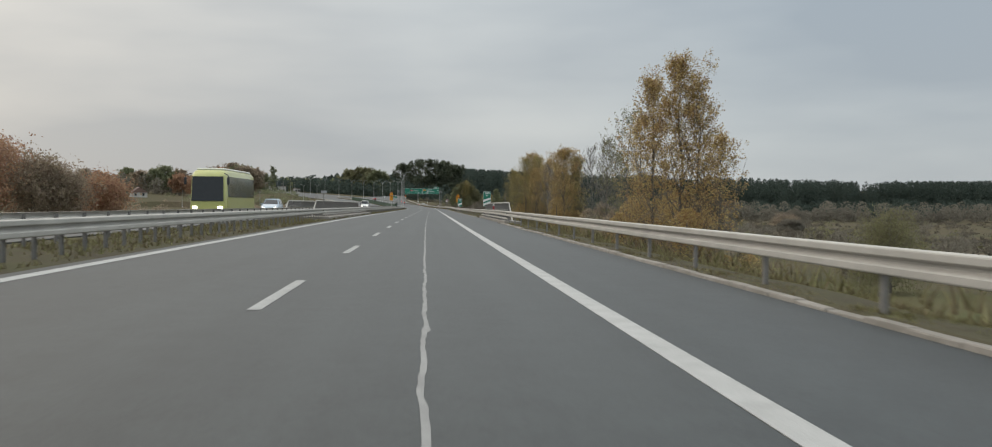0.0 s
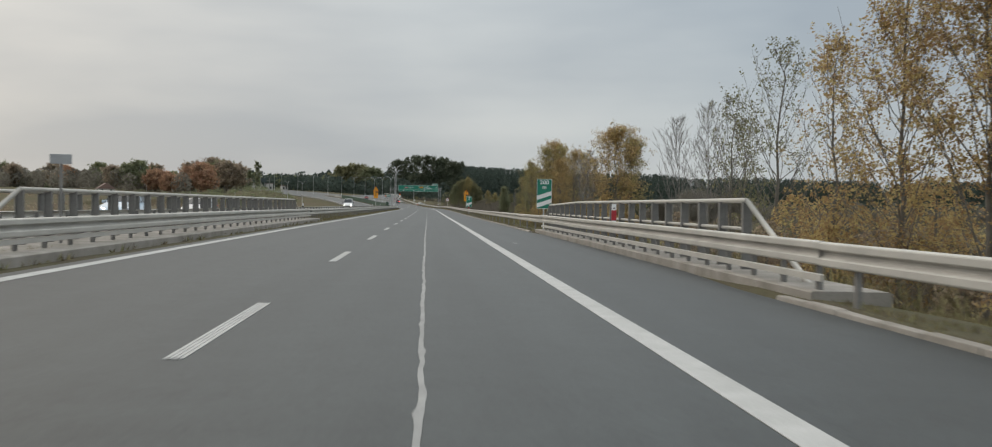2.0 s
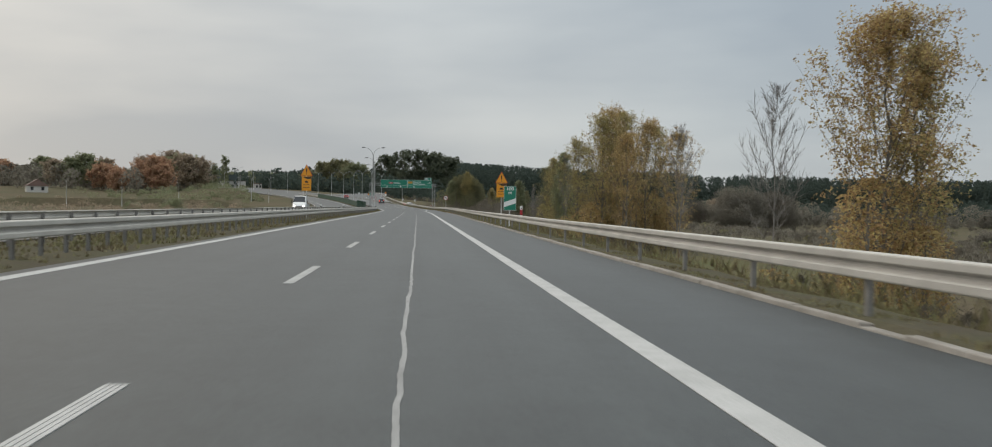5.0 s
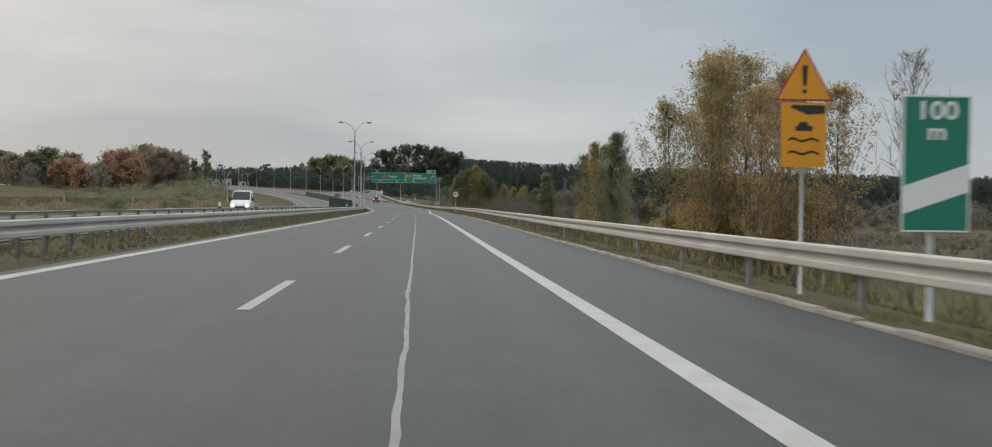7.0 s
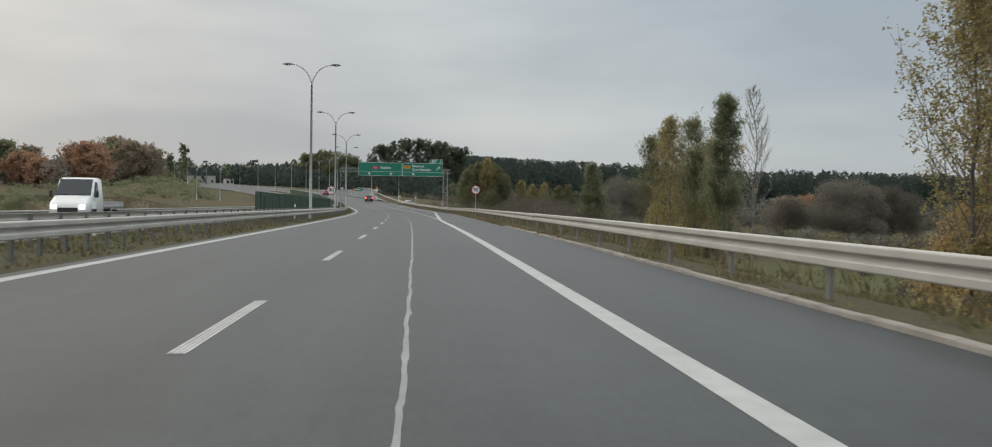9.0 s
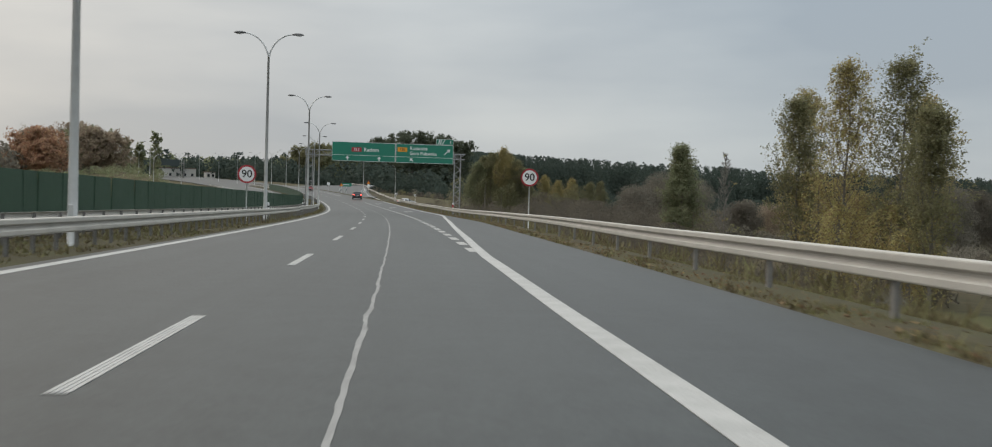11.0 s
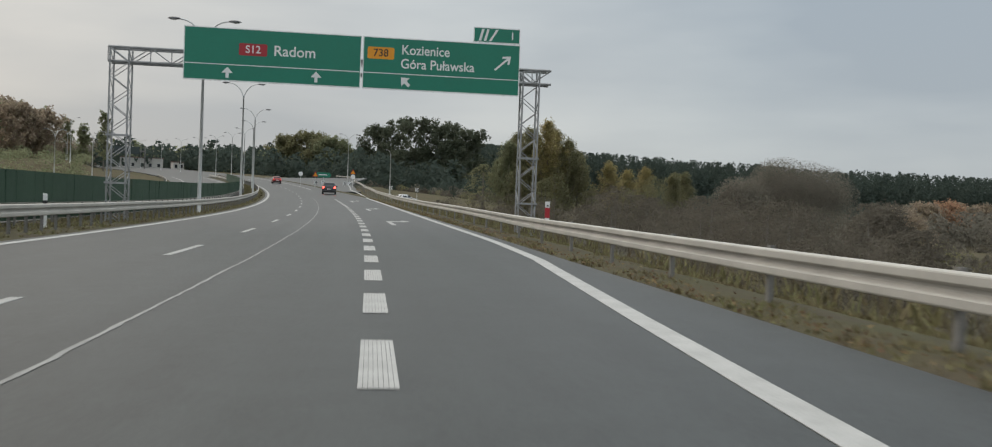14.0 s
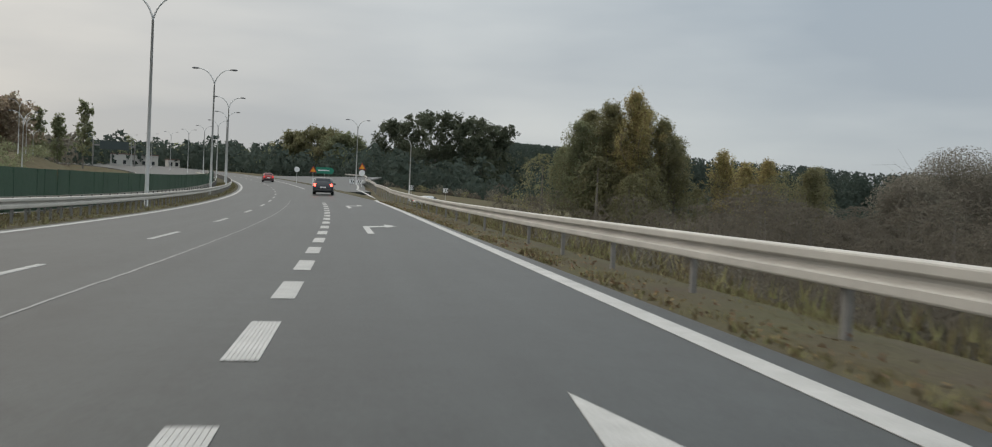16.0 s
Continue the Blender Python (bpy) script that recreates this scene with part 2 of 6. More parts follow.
LAWN = material("meadow_grass_green", (0.086, 0.092, 0.042), 0.95, tint=(0.096, 0.086, 0.048), scale=0.12, fine=3, amount=0.7, bump=0.4, coord="World", detail_mix=0.4, spec=0.05)
GRASS = material("grass_blades", (0.168, 0.158, 0.076), 0.8, tint=(0.195, 0.160, 0.094), scale=0.35, fine=9, amount=0.7, bump=0, coord="World", per_piece=0.35, spec=0.1)
SIGN_GREEN = material("sign_green", (0.008, 0.185, 0.122), 0.45, tint=(0.010, 0.165, 0.108), scale=0.8, fine=8, amount=0.5, bump=0, detail_mix=0.06)
SIGN_WHITE = material("sign_white", (0.74, 0.75, 0.75), 0.45, tint=(0.66, 0.67, 0.67), scale=1, fine=8, amount=0.5, bump=0, detail_mix=0.06)
SIGN_YELLOW = material("sign_yellow", (0.72, 0.30, 0.012), 0.45, tint=(0.66, 0.27, 0.012), scale=1, fine=8, amount=0.5, bump=0, detail_mix=0.06)
SIGN_RED = material("sign_red", (0.36, 0.02, 0.03), 0.45, tint=(0.31, 0.02, 0.03), scale=1, fine=8, bump=0, detail_mix=0.06)
SIGN_BLACK = material("sign_black", (0.02, 0.02, 0.02), 0.5, bump=0)
SIGN_BACK = material("sign_back", (0.34, 0.35, 0.36), 0.6, 0.3, bump=0, detail_mix=0.1)
SCREEN_GREEN = material("screen_green", (0.018, 0.05, 0.028), 0.7, tint=(0.028, 0.066, 0.038), scale=0.4, fine=10, amount=0.6, bump=0.1, coord="World", detail_mix=0.25)
LAMP_STEEL = material("lamp_steel", (0.56, 0.57, 0.57), 0.5, 0.3, tint=(0.46, 0.47, 0.47), scale=0.8, fine=9, bump=0, detail_mix=0.1)
LAMP_HEAD = material("lamp_head_grey", (0.11, 0.11, 0.115), 0.5, bump=0)
BARK = material("bark", (0.12, 0.105, 0.09), 0.9, tint=(0.17, 0.16, 0.14), scale=2.5, fine=25, amount=0.6, bump=0.4)
PALE_BARK = material("pale_bark", (0.25, 0.235, 0.215), 0.85, tint=(0.11, 0.10, 0.09), scale=2.2, fine=20, amount=0.6, bump=0.3)


def leaf(name, a, b, vary=0.30, glow=0.55):
    """Foliage: vary sets how far single leaves differ, glow how much light comes through them."""
    return material(name, a, 0.75, tint=b, scale=0.35, fine=5, amount=0.55, bump=0, per_piece=vary, detail_mix=0.2, through_light=glow, spec=0.1)


LEAF_GOLD = leaf("golden_leaves", (0.440, 0.305, 0.140), (0.370, 0.290, 0.155))
LEAF_OLIVE = leaf("olive_leaves", (0.360, 0.290, 0.135), (0.300, 0.265, 0.130))
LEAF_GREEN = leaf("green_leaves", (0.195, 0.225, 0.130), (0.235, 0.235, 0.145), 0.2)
LEAF_DULL = leaf("dull_olive_leaves", (0.225, 0.210, 0.118), (0.190, 0.190, 0.108), 0.18)
DARK_OAK = leaf("dark_oak_leaves", (0.095, 0.115, 0.082), (0.115, 0.125, 0.085), 0.12)
LEAF_RUST = leaf("rusty_leaves", (0.420, 0.255, 0.165), (0.350, 0.235, 0.160), 0.2)
LEAF_BROWN = leaf("brown_leaves", (0.335, 0.265, 0.200), (0.285, 0.240, 0.178), 0.2)
LEAF_GREY = leaf("grey_brown_leaves", (0.220, 0.202, 0.170), (0.188, 0.176, 0.142), 0.16)
TWIGGY = leaf("bare_brown_twigs", (0.146, 0.130, 0.106), (0.126, 0.114, 0.092), 0.08)
PINE = leaf("pine_needles", (0.060, 0.082, 0.071), (0.072, 0.090, 0.073), 0.06, 0.45)


# ---- mesh helpers ----
def part(name, bm, mat, parent=None, label="", smooth=False):
    me = bpy.data.meshes.new(name)
    bm.to_mesh(me)
    bm.free()
    me.materials.append(mat)
    if smooth:
        me.shade_smooth()
    ob = new(name, me)
    if parent is not None:
        ob.parent = parent
    if label:
        tagged(ob, label)
    return ob


def raw(name, verts, faces, mat, parent=None, label=""):
    me = bpy.data.meshes.new(name)
    me.from_pydata([tuple(v) for v in verts], [], faces)
    me.update()
    me.materials.append(mat)
    ob = new(name, me)
    if parent is not None:
        ob.parent = parent
    if label:
        tagged(ob, label)
    return ob


def thing(name, m, label, category, group="", kind=""):
    ob = new(name)
    ob.matrix_basis = m
    ob.empty_display_size = 0.3
    return tagged(ob, label, category, group, kind)


def box(bm, x0, x1, y0, y1, z0, z1, bevel=0.0):
    r = bmesh.ops.create_cube(bm, size=1.0)
    vs = r["verts"]
    for v in vs:
        v.co = Vector((x0 + (v.co.x + 0.5) * (x1 - x0), y0 + (v.co.y + 0.5) * (y1 - y0), z0 + (v.co.z + 0.5) * (z1 - z0)))
    if bevel:
        es = {e for v in vs for e in v.link_edges}
        bmesh.ops.bevel(bm, geom=list(es), offset=bevel, segments=1, affect="EDGES")
    return vs


def tube(bm, pts, radii, sides=8, cap=True):
    """A tapered tube along points."""
    rings = []
    up = Vector((0.13, 0.31, 0.94))
    for i, p in enumerate(pts):
        d = (Vector(pts[min(i + 1, len(pts) - 1)]) - Vector(pts[max(i - 1, 0)])).normalized()
        a = d.cross(up if abs(d.dot(up)) < 0.97 else Vector((1, 0, 0))).normalized()
        b = d.cross(a)
        r = radii[i] if isinstance(radii, (list, tuple)) else radii
        rings.append([bm.verts.new(Vector(p) + (a * math.cos(k * math.tau / sides) + b * math.sin(k * math.tau / sides)) * r) for k in range(sides)])
    for q, w in zip(rings, rings[1:]):
        for k in range(sides):
            bm.faces.new((q[k], q[(k + 1) % sides], w[(k + 1) % sides], w[k]))
    if cap:
        bm.faces.new(rings[0])
        bm.faces.new(rings[-1][::-1])


def prism(bm, outline, y0, y1):
    """A plate in the x-z plane: an outline, from y0 (front) to y1 (back)."""
    f = [bm.verts.new((x, y0, z)) for x, z in outline]
    k = [bm.verts.new((x, y1, z)) for x, z in outline]
    bm.faces.new(f)
    bm.faces.new(k[::-1])
    for i in range(len(f)):
        j = (i + 1) % len(f)
        bm.faces.new((f[j], f[i], k[i], k[j]))


def lettering(text, size, x, z, y, mat, parent, name="lettering", align="LEFT", squeeze=1.0, weight=0.0):
    cu = bpy.data.curves.new(name, "FONT")
    cu.body, cu.size, cu.extrude, cu.align_x, cu.align_y, cu.offset = text, size, 0.003, align, "CENTER", weight
    ob = new(name, cu)
    dg = bpy.context.evaluated_depsgraph_get()
    me = bpy.data.meshes.new_from_object(ob.evaluated_get(dg))
    bpy.data.objects.remove(ob)
    me.transform(Matrix.Translation((x, y, z)) @ pose(0, 0, 0, 90, 0, 0) @ Matrix.Diagonal((squeeze, 1, 1, 1)))
    me.materials.clear()
    me.materials.append(mat)
    o = new(name, me)
    o.parent = parent
    return o


def ribbon(name, s0, s1, us, mat, step=2.0, h=0.0, kind="structure", label="", category="", parent=None, heights=None, thick=0.0):
    """A strip along the road. us(s) gives its u values; heights(s, i) their heights over the surface."""
    n = max(2, int(round((s1 - s0) / step)) + 1)
    verts, faces, uvs = [], [], []
    rows = np.linspace(s0, s1, n)
    w = len(us(s0))
    for s in rows:
        for i, u in enumerate(us(s)):
            verts.append(P(s, u, h + (heights(s, i) if heights else 0.0)))
            uvs.append((u, s))
    for i in range(n - 1):
        for j in range(w - 1):
            a = i * w + j
            faces.append((a, a + 1, a + w + 1, a + w))
    if thick:
        m = len(verts)
        verts += [v - Vector((0, 0, thick)) for v in verts]
        uvs += uvs
        for i in range(n - 1):
            a = i * w
            faces.append((a, a + w, a + w + m, a + m))
            b = a + w - 1
            faces.append((b + w, b, b + m, b + w + m))
        for i0 in (0, (n - 1) * w):
            for j in range(w - 1):
                a = i0 + j
                faces.append((a + 1, a, a + m, a + 1 + m) if i0 == 0 else (a, a + 1, a + 1 + m, a + m))
    me = bpy.data.meshes.new(name)
    me.from_pydata([tuple(v) for v in verts], [], faces)
    layer = me.uv_layers.new(name="UVMap")
    idx = np.empty(len(me.loops), dtype=np.int32)
    me.loops.foreach_get("vertex_index", idx)
    layer.data.foreach_set("uv", np.array(uvs, dtype=np.float32)[idx].ravel())
    me.materials.append(mat)
    me.update()
    ob = new(name, me)
    if parent is not None:
        ob.parent = parent
    if kind:
        tagged(ob, label, category, kind=kind)
    return ob

# ---- ground: one sheet to the horizon, shaped by the road's bank, the valley and the hills ----
def road_coords(x, y):
    """s, u for arrays of places, by the nearest point of the line."""
    k = slice(0, len(SS), 6)
    cx, cy, cs, ct = XX[k], YY[k], SS[k], TH[k]
    s = np.empty_like(x)
    u = np.empty_like(x)
    for i in range(0, len(x), 4000):
        dx, dy = x[i:i + 4000, None] - cx, y[i:i + 4000, None] - cy
        j = np.argmin(dx * dx + dy * dy, axis=1)
        r = np.arange(len(j))
        c, sn = np.cos(ct[j]), np.sin(ct[j])
        s[i:i + 4000] = cs[j] + dx[r, j] * -sn + dy[r, j] * c
        u[i:i + 4000] = dx[r, j] * c + dy[r, j] * sn
    return s, u


def smooth(a, b, v):
    k = np.clip((np.asarray(v) - a) / (b - a), 0, 1)
    return k * k * (3 - 2 * k)


def bank(s, u):
    """Height of the ground against the road's own height, for arrays."""
    right = np.maximum(u - np.interp(s, [260, 350, 480, 540, 600], [7.6, 9.3, 10.0, 16.0, 30.0]), 0)
    left = np.maximum(-20.5 - u, 0)
    deep = np.interp(s, [-200, 60, 240, 420, 560, 700], [-4.5, -5.0, -4.6, -4.0, -2.2, -1.5])
    hr = np.maximum(deep, -right / 1.7)
    far = np.interp(s, [-100, 300, 420, 560], [-2.2, -2.0, -1.4, -1.0])
    hl = far * smooth(0, 16, left)
    return np.where(u > 0, hr, hl)


def ground_height(x, y):
    s, u = road_coords(x, y)
    base = np.interp(s, SS, ZZ) + np.interp(np.clip(u, -20, 9), [-20, 9], [0, 0]) + fall(s, np.clip(u, -19, 8.5))
    h = base + bank(s, u)
    right_far = smooth(25, 120, u)
    valley = np.interp(u, [25, 60, 150], [-4.6, -5.4, -8.5])
    rise = smooth(450, 900, s) * 10 * (1 - smooth(60, 130, u)) + smooth(690, 890, s) * 15 * smooth(60, 130, u)
    h = h * (1 - right_far) + (valley + rise + smooth(330, 900, u) * 16) * right_far
    left_far = smooth(35, 110, -u - 20)
    h = h * (1 - left_far) + (-2.2 + smooth(380, 760, s) * 9 + smooth(400, 1200, -u) * 9) * left_far
    h = h + 4.6 * np.exp(-((x + 80) / 24) ** 2 - ((y - 592) / 36) ** 2) * smooth(26, 40, -u)
    corridor = (u > -21.5) & (u < np.interp(s, [260, 350, 480, 540, 600], [9.5, 11.0, 12.0, 18.0, 32.0])) & (s < 1400)
    return np.where(corridor, h - 0.55, h), s, u


def axis_values(lo, hi, near_lo, near_hi, fine):
    out = list(np.arange(near_lo, near_hi + 0.1, fine))
    step, v = fine, near_hi
    while v < hi:
        step *= 1.22
        v += step
        out.append(v)
    step, v = fine, near_lo
    while v > lo:
        step *= 1.22
        v -= step
        out.insert(0, v)
    return np.array(out)


gx = axis_values(-4000, 4000, -90, 90, 5.0)
gy = axis_values(-2500, 4500, -60, 760, 6.0)
mx, my = np.meshgrid(gx, gy)
gz, gs, gu = ground_height(mx.ravel(), my.ravel())
ground_faces = []
W_ = len(gx)
for i in range(len(gy) - 1):
    for j in range(W_ - 1):
        a = i * W_ + j
        ground_faces.append((a, a + 1, a + W_ + 1, a + W_))
ground = raw("ground", np.stack([mx.ravel(), my.ravel(), gz], 1), ground_faces, GROUND)
tagged(ground, "dull autumn meadow and scrub ground beside the road", "ground", kind="structure")


def ground_z(x, y):
    z, _, _ = ground_height(np.array([float(x)]), np.array([float(y)]))
    return float(z[0])


def ground_at(s, u):
    p = P(s, u)
    z, _, _ = ground_height(np.array([p.x]), np.array([p.y]))
    return Vector((p.x, p.y, float(z[0])))


# green strips of mown grass at the foot of the bank
for s_lo, s_hi, u_lo, u_hi in ((18.0, 84.0, 15.0, 48.0), (128.0, 170.0, 15.0, 34.0), (200.0, 258.0, 14.0, 40.0), (282.0, 336.0, 15.0, 46.0)):
    lv, lf = [], []
    for i in range(25):
        f = i / 24
        s = s_lo + (s_hi - s_lo) * f
        for j in range(13):
            g = j / 12
            u = u_lo + (u_hi - u_lo) * g * (0.55 + 0.45 * math.sin(math.pi * f) + 0.12 * noise.noise((s * 0.15, 3.0, 0.0)))
            q = P(s, u)
            lv.append((q.x, q.y, 0.0))
    lv = np.array(lv)
    lv[:, 2] = ground_height(lv[:, 0], lv[:, 1])[0] + 0.09
    for i in range(24):
        for j in range(12):
            a = i * 13 + j
            lf.append((a, a + 1, a + 14, a + 13))
    tagged(raw("lawn", lv, lf, LAWN), "strip of short green meadow grass below the bank", "grass", kind="structure")


# ---- paving ----
S0, S1 = -40.0, 640.0
road = ribbon("road", S0, S1, lambda s: list(np.linspace(-4.02, edge(s), 9)), ASPHALT, 2.0, label="worn grey asphalt carriageway with white markings", category="road", thick=0.3)
road_far = ribbon("road_oncoming", S0, S1, lambda s: list(np.linspace(-19.3, -8.0, 9)), ASPHALT, 2.0, label="grey asphalt of the oncoming carriageway", category="road", thick=0.3)
ramp = ribbon("road_slip", 508.0, 640.0, lambda s: [edge(s) + 0.004, max(exit_line(s) + 0.9, edge(s) + 0.05)], ASPHALT, 2.0, h=-0.012, label="grey asphalt slip road leaving the carriageway", category="road", thick=0.3)
ribbon("road_beyond", 640.0, 1300.0, lambda s: [-19.3, -8.0, -7.9, -4.4, -4.35, 6.0], ASPHALT, 8.0, h=-0.004, label="grey asphalt road climbing away over the hill", category="road", thick=0.3)


def stripe(name, s0, s1, u_of, width, mat=PAINT, step=2.0, parent=None, h=0.006):
    return ribbon(name, s0, s1, lambda s: [u_of(s) - width / 2, u_of(s) + width / 2], mat, step, h=h, kind="", parent=parent, thick=0.005)


def striped_dash(name, s0, s1, u_of, width, ribs, parent, h=0.006):
    """A ribbed painted dash: narrow strips side by side."""
    verts, faces = [], []
    pitch = width / ribs
    for k in range(ribs):
        a, b = -width / 2 + k * pitch, -width / 2 + k * pitch + pitch * (0.82 if ribs < 6 else 0.91)
        rows = np.linspace(s0, s1, 4)
        base = len(verts)
        for s in rows:
            for u, z in ((a, h - 0.006), (a, h), (b, h), (b, h - 0.006)):
                verts.append(P(s, u_of(s) + u, z))
        for i in range(len(rows) - 1):
            for j in range(3):
                q = base + i * 4 + j
                faces.append((q, q + 1, q + 5, q + 4))
    return raw(name, verts, faces, PAINT, parent)


stripe("edge_line", S0, S1, lambda s: -3.62, 0.24, parent=road)
stripe("edge_line", S0, 305.0, lambda s: 3.6 + float(np.interp(s, [292, 303, 305], [0, 0.09, 0.15])), 0.24, parent=road)
stripe("edge_line", 303.5, 640.0, exit_line, 0.24, parent=road, h=0.007)
stripe("edge_line", 520.0, 640.0, lambda s: 3.6, 0.24, parent=road)
stripe("edge_line", S0, S1, lambda s: -9.1, 0.24, parent=road_far)
stripe("edge_line", S0, S1, lambda s: -16.6, 0.24, parent=road_far)
for i in range(-4, 52):
    striped_dash("lane_dash", 10.5 + 12 * i, 14.5 + 12 * i, lambda s: 0.0, 0.14, 4, road)
for i in range(0, 20):
    striped_dash("lane_dash", 118 + 12 * i + 180, 122 + 12 * i + 180, lambda s: -12.85, 0.14, 1, road_far)
k = 304.92
while k < 466:
    striped_dash("exit_dash", k, k + 2.1, lambda s: 3.6, 0.25, 8, road)
    k += 4.048


def crack_u(s):
    return 1.66 + float(np.interp(s, [0, 110, 240, 330, 420, 480], [0.04, 0, -0.06, -0.14, -0.26, -0.30])) + 0.022 * noise.noise((s * 0.22, 0, 0)) + 0.022 * noise.noise((s * 0.9, 7, 0)) + 0.012 * noise.noise((s * 3.1, 2, 0))


def crack_w(s, side):
    blob = max(0.0, noise.noise((s * 1.7, side * 3.0, 4.0)))
    return 0.018 + 0.014 * abs(noise.noise((s * 0.5, side, 1))) + 0.05 * blob * blob + 0.006 * noise.noise((s * 6.0, side, 9))


ribbon("crack_seal", S0, 470.0, lambda s: [crack_u(s) - crack_w(s, 1.0), crack_u(s) + crack_w(s, 5.0)], SEAL, 0.15, h=0.004, kind="", parent=road)

# verges beside the paving, on the bank
ribbon("verge", S0, 640.0, lambda s: [edge(s) + 0.02, edge(s) + 0.35, edge(s) + 1.3, edge(s) + 2.2, edge(s) + 4.5 + max(0, (s - 480) * 0.05)], SOIL, 2.0, h=0.0,
       heights=lambda s, i: (-0.05, 0.04 + 0.05 * noise.noise((s * 0.4, i, 0)), -0.02 + 0.07 * noise.noise((s * 0.3, i, 5)), -0.2, -1.7)[i], label="trodden grass verge with soil and dead leaves", category="verge")
ribbon("verge_median", S0, 640.0, lambda s: [-8.02, -7.4, -6.2, -5.0, -4.04], SOIL, 2.0,
       heights=lambda s, i: (-0.04, -0.02, -0.06 + 0.06 * noise.noise((s * 0.3, i, 3)), 0.0 + 0.05 * noise.noise((s * 0.35, i, 4)), -0.04)[i], label="strip of grass and soil between the carriageways", category="verge")
ribbon("verge_outer", S0, 640.0, lambda s: [-24.0, -21.0, -19.3], SOIL, 4.0, heights=lambda s, i: (-1.0, -0.2, -0.04)[i], label="grass verge of the oncoming carriageway", category="verge")


# a pale dirt track across the low meadow
TRACK = material("pale_track", (0.30, 0.27, 0.22), 0.95, tint=(0.22, 0.20, 0.15), scale=0.4, fine=3, amount=0.6, bump=0.3, coord="World", spec=0.1)
tv, tf = [], []
for i in range(61):
    f = i / 60
    x, y = 104 - 58 * f + 3 * math.sin(f * 9), 60 + 250 * f
    for k in (-1.5, 1.5):
        z, _, _ = ground_height(np.array([x + k]), np.array([y]))
        tv.append((x + k, y + 0.2 * k, float(z[0]) + 0.10))
for i in range(60):
    tf.append((2 * i, 2 * i + 1, 2 * i + 3, 2 * i + 2))
tagged(raw("dirt_track", tv, tf, TRACK), "pale dirt track across the low meadow", "track", kind="structure")

# a low dark embankment across the far side of the fallow field
ev, ef = [], []
for i in range(41):
    f = i / 40
    x, y = -128 + 84 * f, 446 + 20 * f + 6 * math.sin(f * 3)
    g = ground_z(x, y)
    top = (1.0 - g + 0.25 * noise.noise((x * 0.2, 0.0, 0.0))) * min(1.0, f * 6, (1 - f) * 5 + 0.05)
    for d, k in ((-4.5, -0.3), (-1.6, top), (1.8, top), (5.0, -0.3)):
        ev.append((x + 0.2 * d, y + d, g + k))
for i in range(40):
    for j in range(3):
        a = 4 * i + j
        ef.append((a, a + 4, a + 5, a + 1))
tagged(raw("embankment", ev, ef, GROUND), "low dark earth embankment beyond the fallow field", "embankment", kind="structure")

# ---- kerb stones, guard rails, bridge rails ----
def under(ob, parent, world=None):
    """Hang ob under a placed parent, at a place of the world."""
    ob.parent = parent
    ob.matrix_basis = parent.matrix_basis.inverted() @ (world if world is not None else Matrix())
    return ob


def profile_along(name, s0, s1, u_of, profile, mat, step=2.0, closed=False, wave=None):
    """A profile of (outwards, height) points drawn along the road."""
    n = max(2, int(round((s1 - s0) / step)) + 1)
    verts, faces = [], []
    w = len(profile)
    for s in np.linspace(s0, s1, n):
        u = u_of(s)
        dz = wave(s) if wave else 0.0
        for d, z in profile:
            verts.append(P(s, u + d, z + dz))
    for i in range(n - 1):
        for j in range(w if closed else w - 1):
            a, b = i * w + j, i * w + (j + 1) % w
            faces.append((a, b, b + w, a + w))
    if closed:
        faces += [tuple(range(w))[::-1], tuple((n - 1) * w + j for j in range(w))]
    me = bpy.data.meshes.new(name)
    me.from_pydata([tuple(v) for v in verts], [], faces)
    me.update()
    me.materials.append(mat)
    return new(name, me)


def beam_profile(side, top):
    """A two-wave steel beam with its rolled edges; side: where the traffic is."""
    pts = [(0.0, -0.004), (0.012, 0), (0.050, -0.004), (0.078, -0.016), (0.084, -0.030), (0.084, -0.092), (0.074, -0.106), (0.018, -0.122), (0.004, -0.134), (0.004, -0.160),
           (0.016, -0.176), (0.072, -0.204), (0.084, -0.218), (0.084, -0.284), (0.076, -0.300), (0.030, -0.312), (0.012, -0.310)]
    front = [(side * d, top + z) for d, z in pts]
    back = [(side * (d - 0.004), top + z) for d, z in reversed(pts)]
    return front + back


def post_mesh(height):
    bm = bmesh.new()
    outline = [(-0.05, -0.03), (0.05, -0.03), (0.05, 0.03), (0.03, 0.03), (0.03, -0.018), (-0.03, -0.018), (-0.03, 0.03), (-0.05, 0.03)]
    lo = [bm.verts.new((y, x, -0.55)) for x, y in outline]
    hi = [bm.verts.new((y, x, height)) for x, y in outline]
    for i in range(len(lo)):
        j = (i + 1) % len(lo)
        bm.faces.new((lo[i], lo[j], hi[j], hi[i]))
    bm.faces.new(hi)
    me = bpy.data.meshes.new("post")
    bm.to_mesh(me)
    bm.free()
    me.materials.append(POST_STEEL)
    return me


